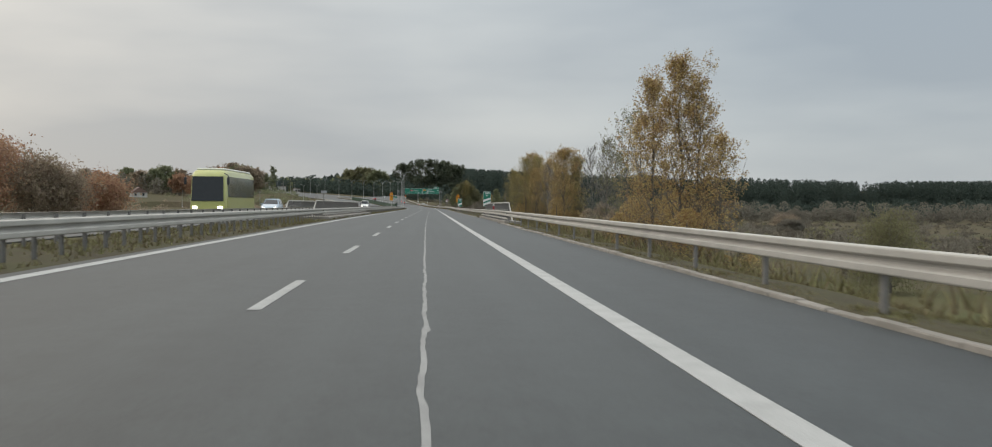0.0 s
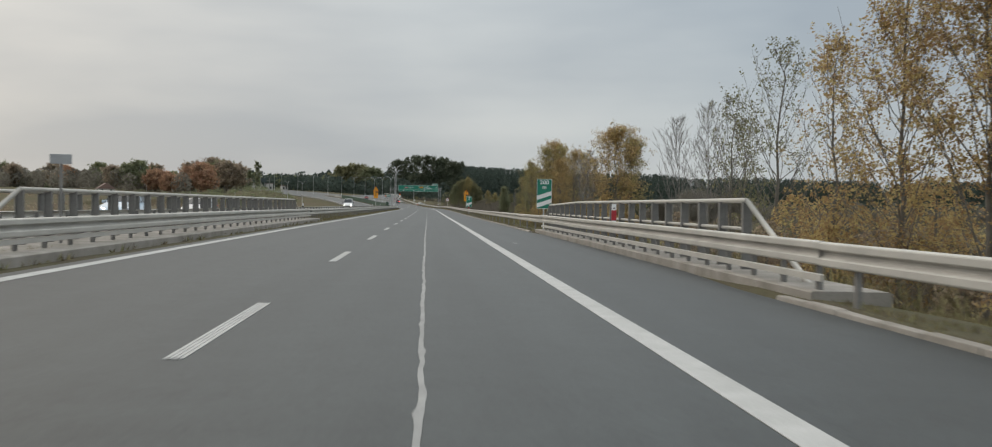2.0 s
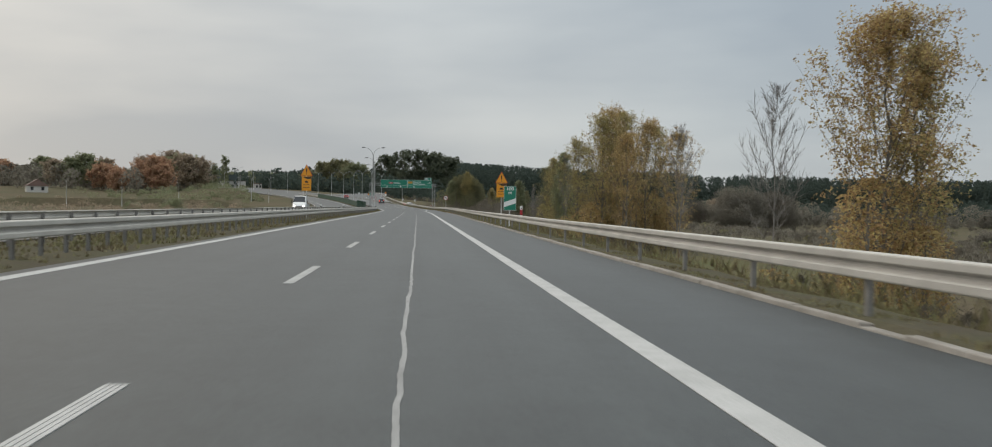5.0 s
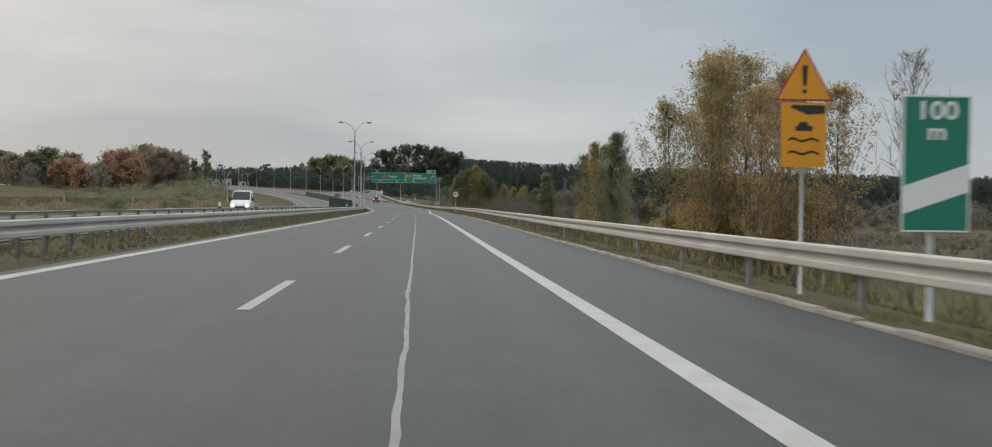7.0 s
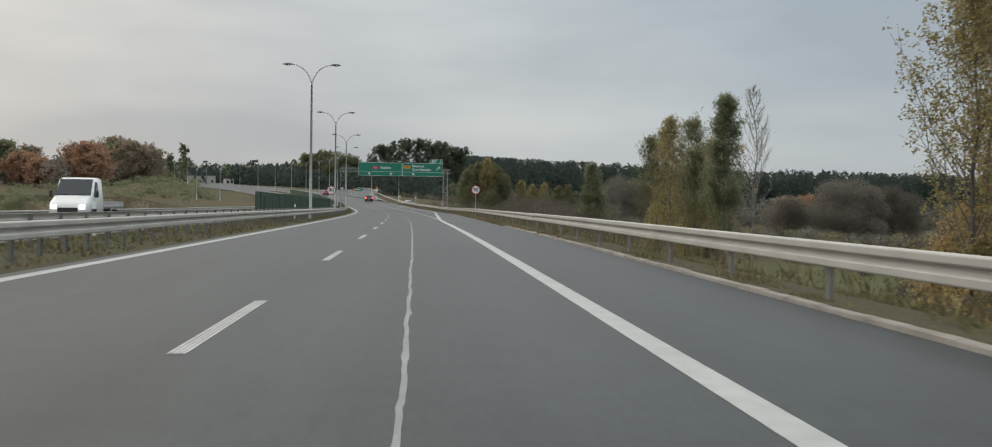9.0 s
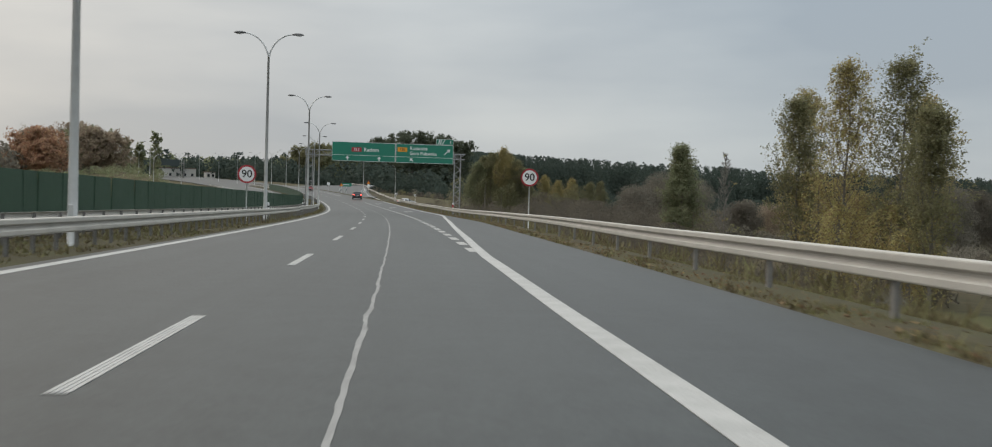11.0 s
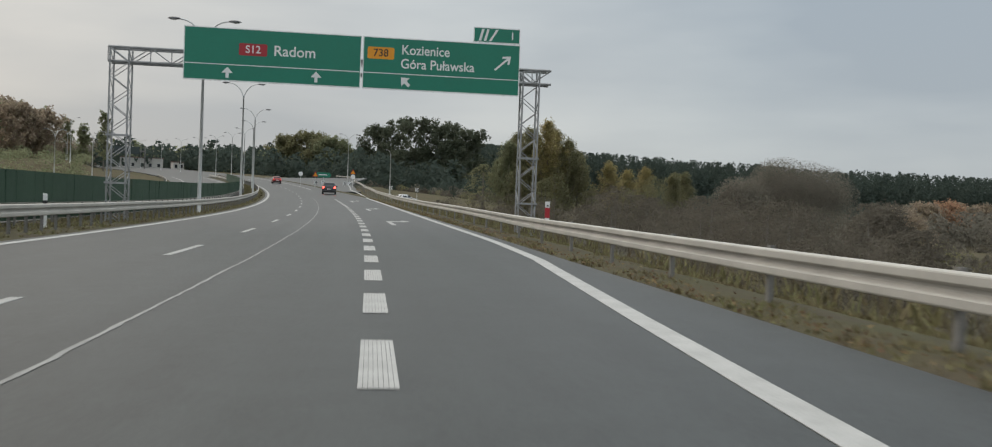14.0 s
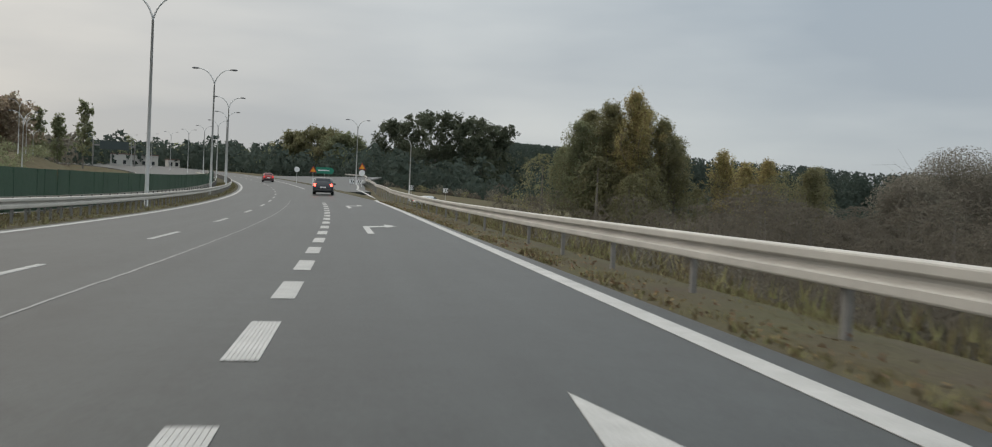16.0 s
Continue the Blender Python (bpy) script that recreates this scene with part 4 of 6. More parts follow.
zl, zh = 5.37, 7.38
for xa, xb in ((-3.34, 3.32), (3.38, 9.53)):
    panel = plate("sign_panel", [(xa, zl), (xb, zl), (xb, zh), (xa, zh)], SIGN_GREEN, gantry, 0.10, 0.16, "green direction sign")
    frame_border(panel, xa, xb, zl, zh, 0.035, 0.10)
    W2 = xb - xa
    zline = zh - 0.69 * (zh - zl)
    bm = bmesh.new()
    box(bm, xa + 0.05, xb - 0.05, 0.096, 0.10, zline - 0.016, zline + 0.016)
    part("divider", bm, SIGN_WHITE, panel)
    bm = bmesh.new()
    for f in (0.15, 0.5, 0.85):
        box(bm, xa + W2 * f - 0.04, xa + W2 * f + 0.04, 0.16, 0.25, zl + 0.1, zh - 0.1)
    part("bracket", bm, POST_STEEL, panel)
    if xa < 0:
        plate("route_box", shifted(rounded(1.05, 0.46, 0.06), xa + W2 * 0.386, zh - 0.78), SIGN_RED, panel, 0.094, 0.0995)
        lettering("S12", 0.40, xa + W2 * 0.386, zh - 0.78, 0.090, SIGN_WHITE, panel, "route_text", "CENTER", 1.0, 0.004)
        lettering("Radom", 0.56, xa + W2 * 0.50, zh - 0.79, 0.096, SIGN_WHITE, panel, "town_text", "LEFT", 1.0, 0.006)
        for f in (0.245, 0.745):
            plate("lane_arrow", arrow_up(xa + W2 * f, zl + 0.33, 0.42, 0), SIGN_WHITE, panel, 0.094, 0.0995)
    else:
        plate("route_box", shifted(rounded(1.03, 0.46, 0.06), xa + W2 * 0.112, zh - 0.62), SIGN_YELLOW, panel, 0.094, 0.0995)
        lettering("738", 0.40, xa + W2 * 0.112, zh - 0.62, 0.090, SIGN_BLACK, panel, "route_text", "CENTER", 1.0, 0.004)
        lettering("Kozienice", 0.52, xa + W2 * 0.24, zh - 0.46, 0.096, SIGN_WHITE, panel, "town_text", "LEFT", 0.92, 0.006)
        lettering("G\u00f3ra Pu\u0142awska", 0.52, xa + W2 * 0.237, zh - 1.0, 0.096, SIGN_WHITE, panel, "town_text", "LEFT", 0.92, 0.006)
        plate("lane_arrow", arrow_up(xa + W2 * 0.27, zl + 0.33, 0.46, 45), SIGN_WHITE, panel, 0.094, 0.0995)
        a = radians(-48)
        pts = [(-0.045, -0.5), (0.045, -0.5), (0.045, 0.28), (0.19, 0.12), (0.24, 0.20), (0.0, 0.5), (-0.24, 0.20), (-0.19, 0.12), (-0.045, 0.28)]
        plate("direction_arrow", [(xa + W2 * 0.89 + 0.85 * (px * math.cos(a) - pz * math.sin(a)), zh - 0.75 + 0.85 * (px * math.sin(a) + pz * math.cos(a))) for px, pz in pts], SIGN_WHITE, panel, 0.094, 0.0995)
tab = plate("exit_tab", [(7.66, 7.41), (9.5, 7.41), (9.5, 8.0), (7.66, 8.0)], SIGN_GREEN, gantry, 0.10, 0.15, "small green exit number board")
frame_border(tab, 7.66, 9.5, 7.41, 8.0, 0.03, 0.10)
lettering("1", 0.42, 9.2, 7.70, 0.096, SIGN_WHITE, tab, "exit_number", "CENTER", 1.0, 0.006)
for k, (xa, dx) in enumerate(((7.86, 0.12), (8.06, 0.12), (8.26, 0.28))):
    plate("exit_mark", [(xa, 7.47), (xa + 0.1, 7.47), (xa + 0.1 + dx, 7.93), (xa + dx, 7.93)], SIGN_WHITE, tab, 0.094, 0.0995)

# ---- arrows painted on the exit lane ----
for i, s in enumerate((393.9, 423.4, 452.8)):
    bm = bmesh.new()

    def flat(pts):
        top = [bm.verts.new(P(s + a, u, 0.007)) for u, a in pts]
        low = [bm.verts.new(P(s + a, u, 0.0)) for u, a in pts]
        bm.faces.new(top)
        for q in range(len(top)):
            w = (q + 1) % len(top)
            bm.faces.new((top[w], top[q], low[q], low[w]))
    flat([(4.80, -0.2), (4.98, -0.2), (4.96, 4.4), (5.46, 5.0), (5.46, 5.7), (4.78, 5.2)])
    flat([(5.52, 4.5), (5.86, 5.65), (5.56, 7.1), (5.46, 5.7), (5.46, 5.0)])
    bmesh.ops.recalc_face_normals(bm, faces=bm.faces)
    part("turn_arrow", bm, PAINT, road)
    if i == 2:
        break

# a pale patch of spilled paint on the shoulder
bm = bmesh.new()
ring = [bm.verts.new(P(82.6 + 0.20 * math.cos(a) * (1 + 0.25 * math.sin(3 * a)), 4.37 + 0.09 * math.sin(a) * (1 + 0.2 * math.cos(2 * a)), 0.006)) for a in [k * math.tau / 14 for k in range(14)]]
bm.faces.new(ring)
part("paint_patch", bm, PAINT, road)


# ---- small board on a post in the median, by the bridge ----
board = thing("small_board", stand(72.0, -5.35, 0.0, 8), "small grey board on a thin post beside the bridge", "sign")
bm = bmesh.new()
tube(bm, [(0, 0, -0.3), (0, 0, 1.86)], 0.03, 8)
part("post", bm, POST_STEEL, board)
bm = bmesh.new()
box(bm, -0.2, 0.2, -0.05, -0.03, 1.68, 1.87, 0.006)
part("plate", bm, SIGN_BACK, board)

# ---- trees, shrubs and woods ----
def branch_net(rng, height, shape, spread, limbs, start=0.18, rise=0.9, twigs=5, lean=0.0, stout=1.0):
    """Trunk, limbs and twigs as lists of (points, radii), with the places where leaves grow."""
    tubes, tips = [], []
    trunk, r0 = [], (height * 0.011 + 0.05) * stout
    for k in range(9):
        f = k / 8
        trunk.append(Vector((lean * f * f * height * 0.1 + rng.gauss(0, 0.012) * height * f, rng.gauss(0, 0.012) * height * f, f * height)))
    tubes.append((trunk, [r0 * (1 - 0.93 * k / 8) for k in range(9)]))
    tips.append((trunk[-1], 0.35))
    for i in range(limbs):
        f = start + (0.97 - start) * ((i + rng.random()) / limbs) ** 0.9
        a = i * 2.399 + rng.uniform(-0.5, 0.5)
        base = trunk[0].lerp(trunk[-1], f)
        j = min(int(f * 8), 7)
        base = trunk[j].lerp(trunk[j + 1], f * 8 - j)
        reach = spread * height * shape(f) * rng.uniform(0.75, 1.15)
        d = Vector((math.cos(a), math.sin(a), 0))
        lift = min(rise * rng.uniform(0.7, 1.7), rng.uniform(0.65, 1.04) * (height - base.z) / max(reach, 0.05))
        pts = [base]
        for q in range(1, 5):
            g = q / 4
            pts.append(base + d * reach * g + Vector((rng.gauss(0, 0.06) * reach, rng.gauss(0, 0.06) * reach, lift * reach * (g ** 1.25))))
        r = max(0.011, r0 * (1 - f) * 0.42)
        tubes.append((pts, [r, r * 0.75, r * 0.55, r * 0.35, 0.008]))
        for q in range(1, 5):
            tips.append((pts[q], 0.25 + 0.5 * q / 4))
        for t in range(twigs):
            g = rng.uniform(0.25, 1.0)
            q = min(int(g * 4), 3)
            o = pts[q].lerp(pts[q + 1], g * 4 - q)
            l = reach * rng.uniform(0.18, 0.42) + 0.25
            e = o + Vector((d.x * 0.5 + rng.gauss(0, 0.7), d.y * 0.5 + rng.gauss(0, 0.7), lift * 0.7 + rng.gauss(0, 0.35))).normalized() * l
            mid = o.lerp(e, 0.5) + Vector((0, 0, 0.06 * l))
            tubes.append(([o, e], [0.012, 0.005]))
            tips += [(mid, 0.6), (e, 1.0)]
    return tubes, tips


def tubes_mesh(name, tubes, mat, thin=3):
    verts, faces = [], []
    for i, (pts, radii) in enumerate(tubes):
        sides = 8 if i == 0 else (4 if len(pts) > 3 else thin)
        base = len(verts)
        for k, p in enumerate(pts):
            d = (pts[min(k + 1, len(pts) - 1)] - pts[max(k - 1, 0)]).normalized()
            a = d.cross(Vector((0.2, 0.1, 1)) if abs(d.z) < 0.95 else Vector((1, 0.1, 0))).normalized()
            b = d.cross(a)
            for q in range(sides):
                ang = q * math.tau / sides
                verts.append(p + (a * math.cos(ang) + b * math.sin(ang)) * radii[k])
        for k in range(len(pts) - 1):
            for q in range(sides):
                x, y = base + k * sides + q, base + k * sides + (q + 1) % sides
                faces.append((x, y, y + sides, x + sides))
    me = bpy.data.meshes.new(name)
    me.from_pydata([tuple(v) for v in verts], [], faces)
    me.update()
    me.materials.append(mat)
    return me


def leaves_mesh(name, centres, sizes, mat, seed, flat=0.0, twig=False, out=None, loose=0.55):
    """Leaf sprays, each a pointed leaf at its own angle; flat turns them towards the sky, out turns them away from the crown's core, twig makes rising bare twigs."""
    r = np.random.default_rng(seed)
    n = len(centres)
    c = np.array(centres, dtype=float)
    sz = np.array(sizes, dtype=float)[:, None]
    a = r.normal(size=(n, 3))
    a /= np.linalg.norm(a, axis=1, keepdims=True)
    b = np.cross(a, r.normal(size=(n, 3)))
    b /= np.linalg.norm(b, axis=1, keepdims=True)
    if twig:
        a[:, 2] = np.abs(a[:, 2]) + 0.35
        a /= np.linalg.norm(a, axis=1, keepdims=True)
        b = np.cross(a, r.normal(size=(n, 3)))
        b /= np.linalg.norm(b, axis=1, keepdims=True)
    elif out is not None:
        nn = np.asarray(out, dtype=float)
        nn = nn / (np.linalg.norm(nn, axis=1, keepdims=True) + 1e-6) + loose * r.normal(size=(n, 3))
        nn /= np.linalg.norm(nn, axis=1, keepdims=True)
        a = np.cross(nn, b)
        a /= np.linalg.norm(a, axis=1, keepdims=True)
        b = np.cross(nn, a)
    elif flat:
        nn = np.cross(a, b)
        turned = np.where(nn[:, 2:3] < 0, -1.0, 1.0)
        nn = nn * turned + np.array([0, 0, flat])
        nn /= np.linalg.norm(nn, axis=1, keepdims=True)
        a = np.cross(nn, b)
        a /= np.linalg.norm(a, axis=1, keepdims=True)
        b = np.cross(nn, a)
    fore, wide = (1.0, 0.17) if twig else (0.6, 0.38)
    v = np.stack([c + a * sz * fore, c - a * sz * fore * 0.75 + b * sz * wide, c - a * sz * fore * 0.75 - b * sz * wide], 1).reshape(-1, 3)
    me = bpy.data.meshes.new(name)
    me.vertices.add(3 * n)
    me.vertices.foreach_set("co", v.ravel())
    me.loops.add(3 * n)
    me.loops.foreach_set("vertex_index", np.arange(3 * n, dtype=np.int32))
    me.polygons.add(n)
    me.polygons.foreach_set("loop_start", np.arange(0, 3 * n, 3, dtype=np.int32))
    me.update(calc_edges=True)
    me.materials.append(mat)
    return me


def scatter(tips, count, rng, spread, size, low=0.0):
    pts, sz = [], []
    w = [t[1] for t in tips]
    for p, k in rng.choices(tips, weights=w, k=max(1, count // 7)):
        q = (p.x + rng.gauss(0, spread), p.y + rng.gauss(0, spread), p.z + rng.gauss(0, spread * 0.9) + low)
        for _ in range(7):
            pts.append((q[0] + rng.gauss(0, spread * 0.45), q[1] + rng.gauss(0, spread * 0.45), q[2] + rng.gauss(0, spread * 0.5)))
            sz.append(size * rng.uniform(0.6, 1.35))
    return pts, sz


POPLAR = lambda f: 1.3 * min(1.0, (f + 0.25) * 1.6) * max(0.0, 1 - f) ** 0.75 + 0.03
COLUMN = lambda f: 0.6 * (1 - f) ** 0.55 + 0.08
ROUND = lambda f: max(0.12, math.sin(math.pi * (0.12 + 0.84 * f)) ** 0.7)
BARE = lambda f: 0.9 * (1 - f) ** 0.7 + 0.06


def tree_thing(m, tree_name, label, category, seed, height, shape, spread, limbs, leaf_mat, leaf_count, leaf_size, bark=BARK, start=0.16, rise=0.9, twigs=5, blur=0.35, group="", stout=1.0):
    r = random.Random(seed)
    tubes, tips = branch_net(r, height, shape, spread, limbs, start, rise, twigs, 0.0, stout)
    t = thing(tree_name, m, label, category, group)
    ob = new("trunk", tubes_mesh("trunk", tubes, bark))
    ob.parent = t
    if leaf_count:
        pts, sz = scatter(tips, leaf_count, r, blur, leaf_size)
        ob = new("crown", leaves_mesh("crown", pts, sz, leaf_mat, seed, out=np.array(pts) - np.array([0, 0, height * 0.42]), loose=0.8))
        ob.parent = t
    return t


def place(x, y, dz=-0.2, rz=0.0):
    z, _, _ = ground_height(np.array([float(x)]), np.array([float(y)]))
    return pose(x, y, float(z[0]) + dz, 0, 0, rz)


SPIRE = lambda f: 1.05 * (1 - f) ** 0.9 + 0.02


def poplar(x, y, top, mat, seed, dense=1.0, spread=0.17, label="golden autumn poplar with a tall airy crown", shape=POPLAR):
    h = top - ground_z(x, y)
    n = int(23000 * dense)
    return tree_thing(place(x, y, -0.2, seed * 47), "poplar", label, "tree", seed, h, shape, spread, 46, mat, n, 0.145, BARK, 0.10, 1.7, 7, 0.26, "roadside poplars", 0.68)


def bare_tree(x, y, top, seed, label="bare thin tree with pale fine twigs", leaves=0, mat=None, spread=0.21, bark=PALE_BARK):
    h = top - ground_z(x, y)
    return tree_thing(place(x, y, -0.2, seed * 31), "bare_tree", label, "tree", seed, h, BARE, spread, 44, mat or LEAF_GOLD, leaves, 0.22, bark, 0.26, 1.6, 21, 0.25, "bare roadside trees", 0.34)


# the tall golden group before the bridge
poplar(24.4, 91.5, 14.4, LEAF_GOLD, 11, 0.8, 0.185)
poplar(22.9, 96.0, 12.8, LEAF_GOLD, 12, 0.55, 0.17)
poplar(25.6, 90.0, 12.2, LEAF_GOLD, 13, 0.4, 0.15)
poplar(26.4, 86.0, 7.0, LEAF_GOLD, 14, 0.22, 0.18, "sparse golden tree losing its leaves")
poplar(23.8, 106.0, 10.4, LEAF_GOLD, 15, 0.2, 0.16)
poplar(24.6, 117.0, 11.7, LEAF_DULL, 16, 0.12, 0.19, "half bare poplar with scattered olive leaves")
poplar(23.2, 122.5, 9.0, LEAF_DULL, 17, 0.09, 0.18, "half bare poplar with a few dull leaves")
poplar(26.0, 128.5, 8.0, LEAF_DULL, 18, 0.08, 0.17, "half bare poplar with scattered olive leaves")
bare_tree(26.1, 138.6, 10.2, 21)
bare_tree(25.1, 144.8, 9.4, 22)
poplar(25.6, 178.0, 10.6, LEAF_GOLD, 24, 0.85, 0.25)
poplar(27.9, 179.5, 9.4, LEAF_OLIVE, 25, 0.5, 0.17, "yellow-olive poplar with a thinning top")
bare_tree(24.2, 190.0, 8.6, 27)
bare_tree(30.4, 236.0, 9.8, 28, "slim bare birch with a pale trunk", 70, LEAF_GOLD, 0.20)
# the large yellow-green group past the countdown sign
for i, (x, y, top, d) in enumerate(((29.5, 270, 14.4, 0.55), (27.5, 266, 13.0, 0.5), (31.5, 277, 14.0, 0.4), (25.0, 271, 10.0, 0.34), (29.4, 259, 10.2, 0.34), (33.0, 284, 12.0, 0.36), (33.0, 264, 12.4, 0.4), (35.5, 269, 11.8, 0.36), (36.5, 261, 10.6, 0.32), (30.6, 266, 13.4, 0.34))):
    poplar(x, y, top, LEAF_OLIVE if i % 2 else LEAF_GOLD, 40 + i, d * 1.2, 0.20, "yellow-green poplar with a broad ragged crown")
poplar(30.6, 323, 10.5, LEAF_GREEN, 50, 1.3, 0.17, "slim dark green columnar poplar", COLUMN)
bare_tree(29.4, 311, 10.4, 51, "slim bare birch with a pale trunk", 40, LEAF_GOLD, 0.15)
for i, (x, y, top, d) in enumerate(((33, 343, 9.6, 0.55), (32.5, 350, 10.4, 0.55), (32.2, 358, 8.6, 0.6), (35, 364, 9.8, 0.5), (31.5, 336, 6.0, 0.5), (36, 346, 7.6, 0.5))):
    poplar(x, y, top + 0.6, LEAF_OLIVE if i % 2 else LEAF_DULL, 60 + i, d, 0.15, "olive poplar with thinning upper leaves")
poplar(27.6, 375.0, 6.3, LEAF_GREEN, 70, 1.1, 0.19, "green tapering poplar below the bank", lambda f: 0.95 * (1 - f) ** 0.75 + 0.03)
bare_tree(30.6, 371.5, 5.9, 71, "pale dead birch with a few leaves at its tip", 30, LEAF_OLIVE, 0.09)
for i, (x, y, top, d) in enumerate(((16.4, 500, 9.8, 0.6), (17.8, 503, 11.2, 0.6), (19.2, 500, 11.9, 0.7), (20.6, 504, 11.0, 0.6), (21.8, 499, 13.0, 0.8), (23.2, 503, 12.0, 0.7), (24.8, 500, 10.4, 0.6), (26.6, 502, 8.4, 0.5), (15.4, 505, 7.2, 0.5))):
    poplar(x, y, top * 0.93, LEAF_GREEN if i in (0, 3, 8) else LEAF_OLIVE if i == 4 else LEAF_DULL, 80 + i, d * 1.3, 0.24, "dark olive poplar with a pointed ragged top beside the exit", SPIRE)
for i, (x, y, top) in enumerate(((30.4, 497, 6.6), (33.4, 500, 5.6), (37.0, 504, 6.2), (40.2, 500, 5.4), (44.0, 508, 5.8))):
    poplar(x, y, top, LEAF_OLIVE if i < 3 else LEAF_DULL, 90 + i, 0.42, 0.22, "small yellowing poplar in the thicket", SPIRE)


def broad_tree(x, y, top, mat, seed, label, spread=0.36, count=5200, size=0.62, name="broadleaf_tree", group="broadleaf trees"):
    h = top - ground_z(x, y)
    return tree_thing(place(x, y, -0.2, seed * 53), name, label, "tree", seed, h, ROUND, spread, 30, mat, count, size, BARK, 0.16, 0.45, 3, 0.75, group)


def willow(x, y, top, wide, mat, seed, label, name="willow", group="willows", count=18000, size=0.30, leafy=False):
    """A low trunk under a soft mound of fine twigs made of overlapping lobes."""
    r = random.Random(seed)
    q = np.random.default_rng(seed)
    h = top - ground_z(x, y)
    t = thing(name, place(x, y, -0.2, seed * 53), label, "tree", group)
    tubes, tips = branch_net(r, h * 0.8, ROUND, wide / h, 26, 0.08, 0.8, 3)
    ob = new("trunk", tubes_mesh("trunk", tubes, BARK))
    ob.parent = t
    lobes = 40
    la, lf = q.uniform(0, math.tau, lobes), q.uniform(0, 1, lobes) ** 0.8
    lr = wide * np.sqrt(1 - (lf * 0.92) ** 2) * np.sqrt(q.uniform(0.1, 1, lobes)) * 0.8
    centre = np.stack([np.cos(la) * lr, np.sin(la) * lr, h * (0.12 + 0.60 * lf)], 1)
    size_l = h * q.uniform(0.16, 0.25, lobes)
    k = q.integers(0, lobes, count)
    d = q.normal(size=(count, 3))
    d /= np.linalg.norm(d, axis=1, keepdims=True)
    pts = centre[k] + d * size_l[k][:, None] * (q.uniform(0, 1, (count, 1)) ** 0.4) * np.array([1.15, 1.15, 0.95])
    pts[:, 2] = np.maximum(pts[:, 2], 0.1)
    ob = new("crown", leaves_mesh("crown", pts, size * q.uniform(0.6, 1.4, count), mat, seed, 0.0, not leafy, d, 1.3))
    ob.parent = t
    return t


# willows and round crowns in the low ground
for i, (x, y, top, wide, mat) in enumerate(((59, 503, 10.2, 10.6, LEAF_GREY), (50, 497, 6.6, 6.0, LEAF_GREY), (130, 531, 12.0, 16.0, LEAF_GREY), (149, 540, 10.4, 11.0, TWIGGY), (112, 528, 6.0, 6.0, TWIGGY), (76, 512, 4.4, 7.0, TWIGGY),
                                                (96, 545, 4.0, 7.0, LEAF_BROWN), (120, 330, -2.0, 6.0, LEAF_GREY), (150, 420, 0.0, 8.0, LEAF_BROWN), (205, 560, 1.5, 9.0, LEAF_GREY))):
    willow(x, y, top, wide, mat, 100 + i, "broad grey-brown willow in the low meadow", count=150000 if i == 0 else 60000 if wide > 10 else 15000, size=0.135 if i == 0 else 0.25 if wide < 14 else 0.32, leafy=True)
for i, (x, y, top) in enumerate(((164, 672, 4.6), (176, 680, 5.4), (187, 690, 4.4), (199, 699, 4.8), (212, 707, 3.6))):
    broad_tree(x, y, top, LEAF_RUST if i == 1 else LEAF_BROWN, 115 + i, "rust-brown broad tree before the pine wood", 0.46, 5000, 0.6)
willow(34.8, 72.0, 2.3, 2.6, LEAF_DULL, 121, "olive-brown shrub standing alone below the bank", "shrub", "meadow shrubs", 9000, 0.16)
# left-hand copse of rusty and green crowns
copse = [(-105, 662, 21.0, LEAF_BROWN), (-110, 655, 22.6, LEAF_BROWN), (-118, 630, 20.3, LEAF_RUST), (-113, 624, 16.5, LEAF_RUST), (-121, 672, 25.0, LEAF_BROWN), (-115, 668, 23.5, LEAF_GREEN),
         (-130, 655, 21.0, LEAF_BROWN), (-126, 640, 17.5, LEAF_RUST), (-137, 630, 15.4, LEAF_RUST), (-144, 634, 16.4, LEAF_RUST), (-133, 622, 13.5, LEAF_RUST), (-157, 655, 22.2, LEAF_GREEN),
         (-151, 662, 20.0, LEAF_BROWN), (-163, 650, 20.0, LEAF_GREEN), (-171, 652, 19.0, LEAF_BROWN), (-190, 690, 21.5, LEAF_GREEN), (-206, 680, 19.0, LEAF_RUST), (-222, 705, 21.5, LEAF_BROWN),
         (-240, 690, 20.0, LEAF_BROWN), (-258, 720, 22.0, LEAF_GREEN), (-278, 700, 20.0, LEAF_BROWN), (-300, 730, 22.0, LEAF_BROWN)]
for i, (x, y, top, mat) in enumerate(copse):
    broad_tree(x, y, top, mat, 130 + i, "broad autumn tree of the copse behind the field", 0.40, 5200, 0.76)
for i, (x, y, top) in enumerate(((-105, 683, 21.5), (-99, 702, 25.0), (-102, 690, 20.0))):
    h = top - ground_z(x, y)
    tree_thing(place(x, y), "conifer", "lone dark tree with a ragged crown on the bank", "tree", 170 + i, h, COLUMN, 0.22, 26, LEAF_GREEN, 1500, 0.75, BARK, 0.2, 0.4, 5, 0.5, "ragged conifers")
for i, (x, y, top, mat) in enumerate(((-175, 320, 13, LEAF_RUST), (-160, 345, 12, LEAF_BROWN), (-188, 335, 14, LEAF_RUST), (-150, 372, 11, LEAF_BROWN))):
    broad_tree(x, y, top, mat, 180 + i, "rust-brown tree at the edge of the field", 0.4, 3000, 0.7)
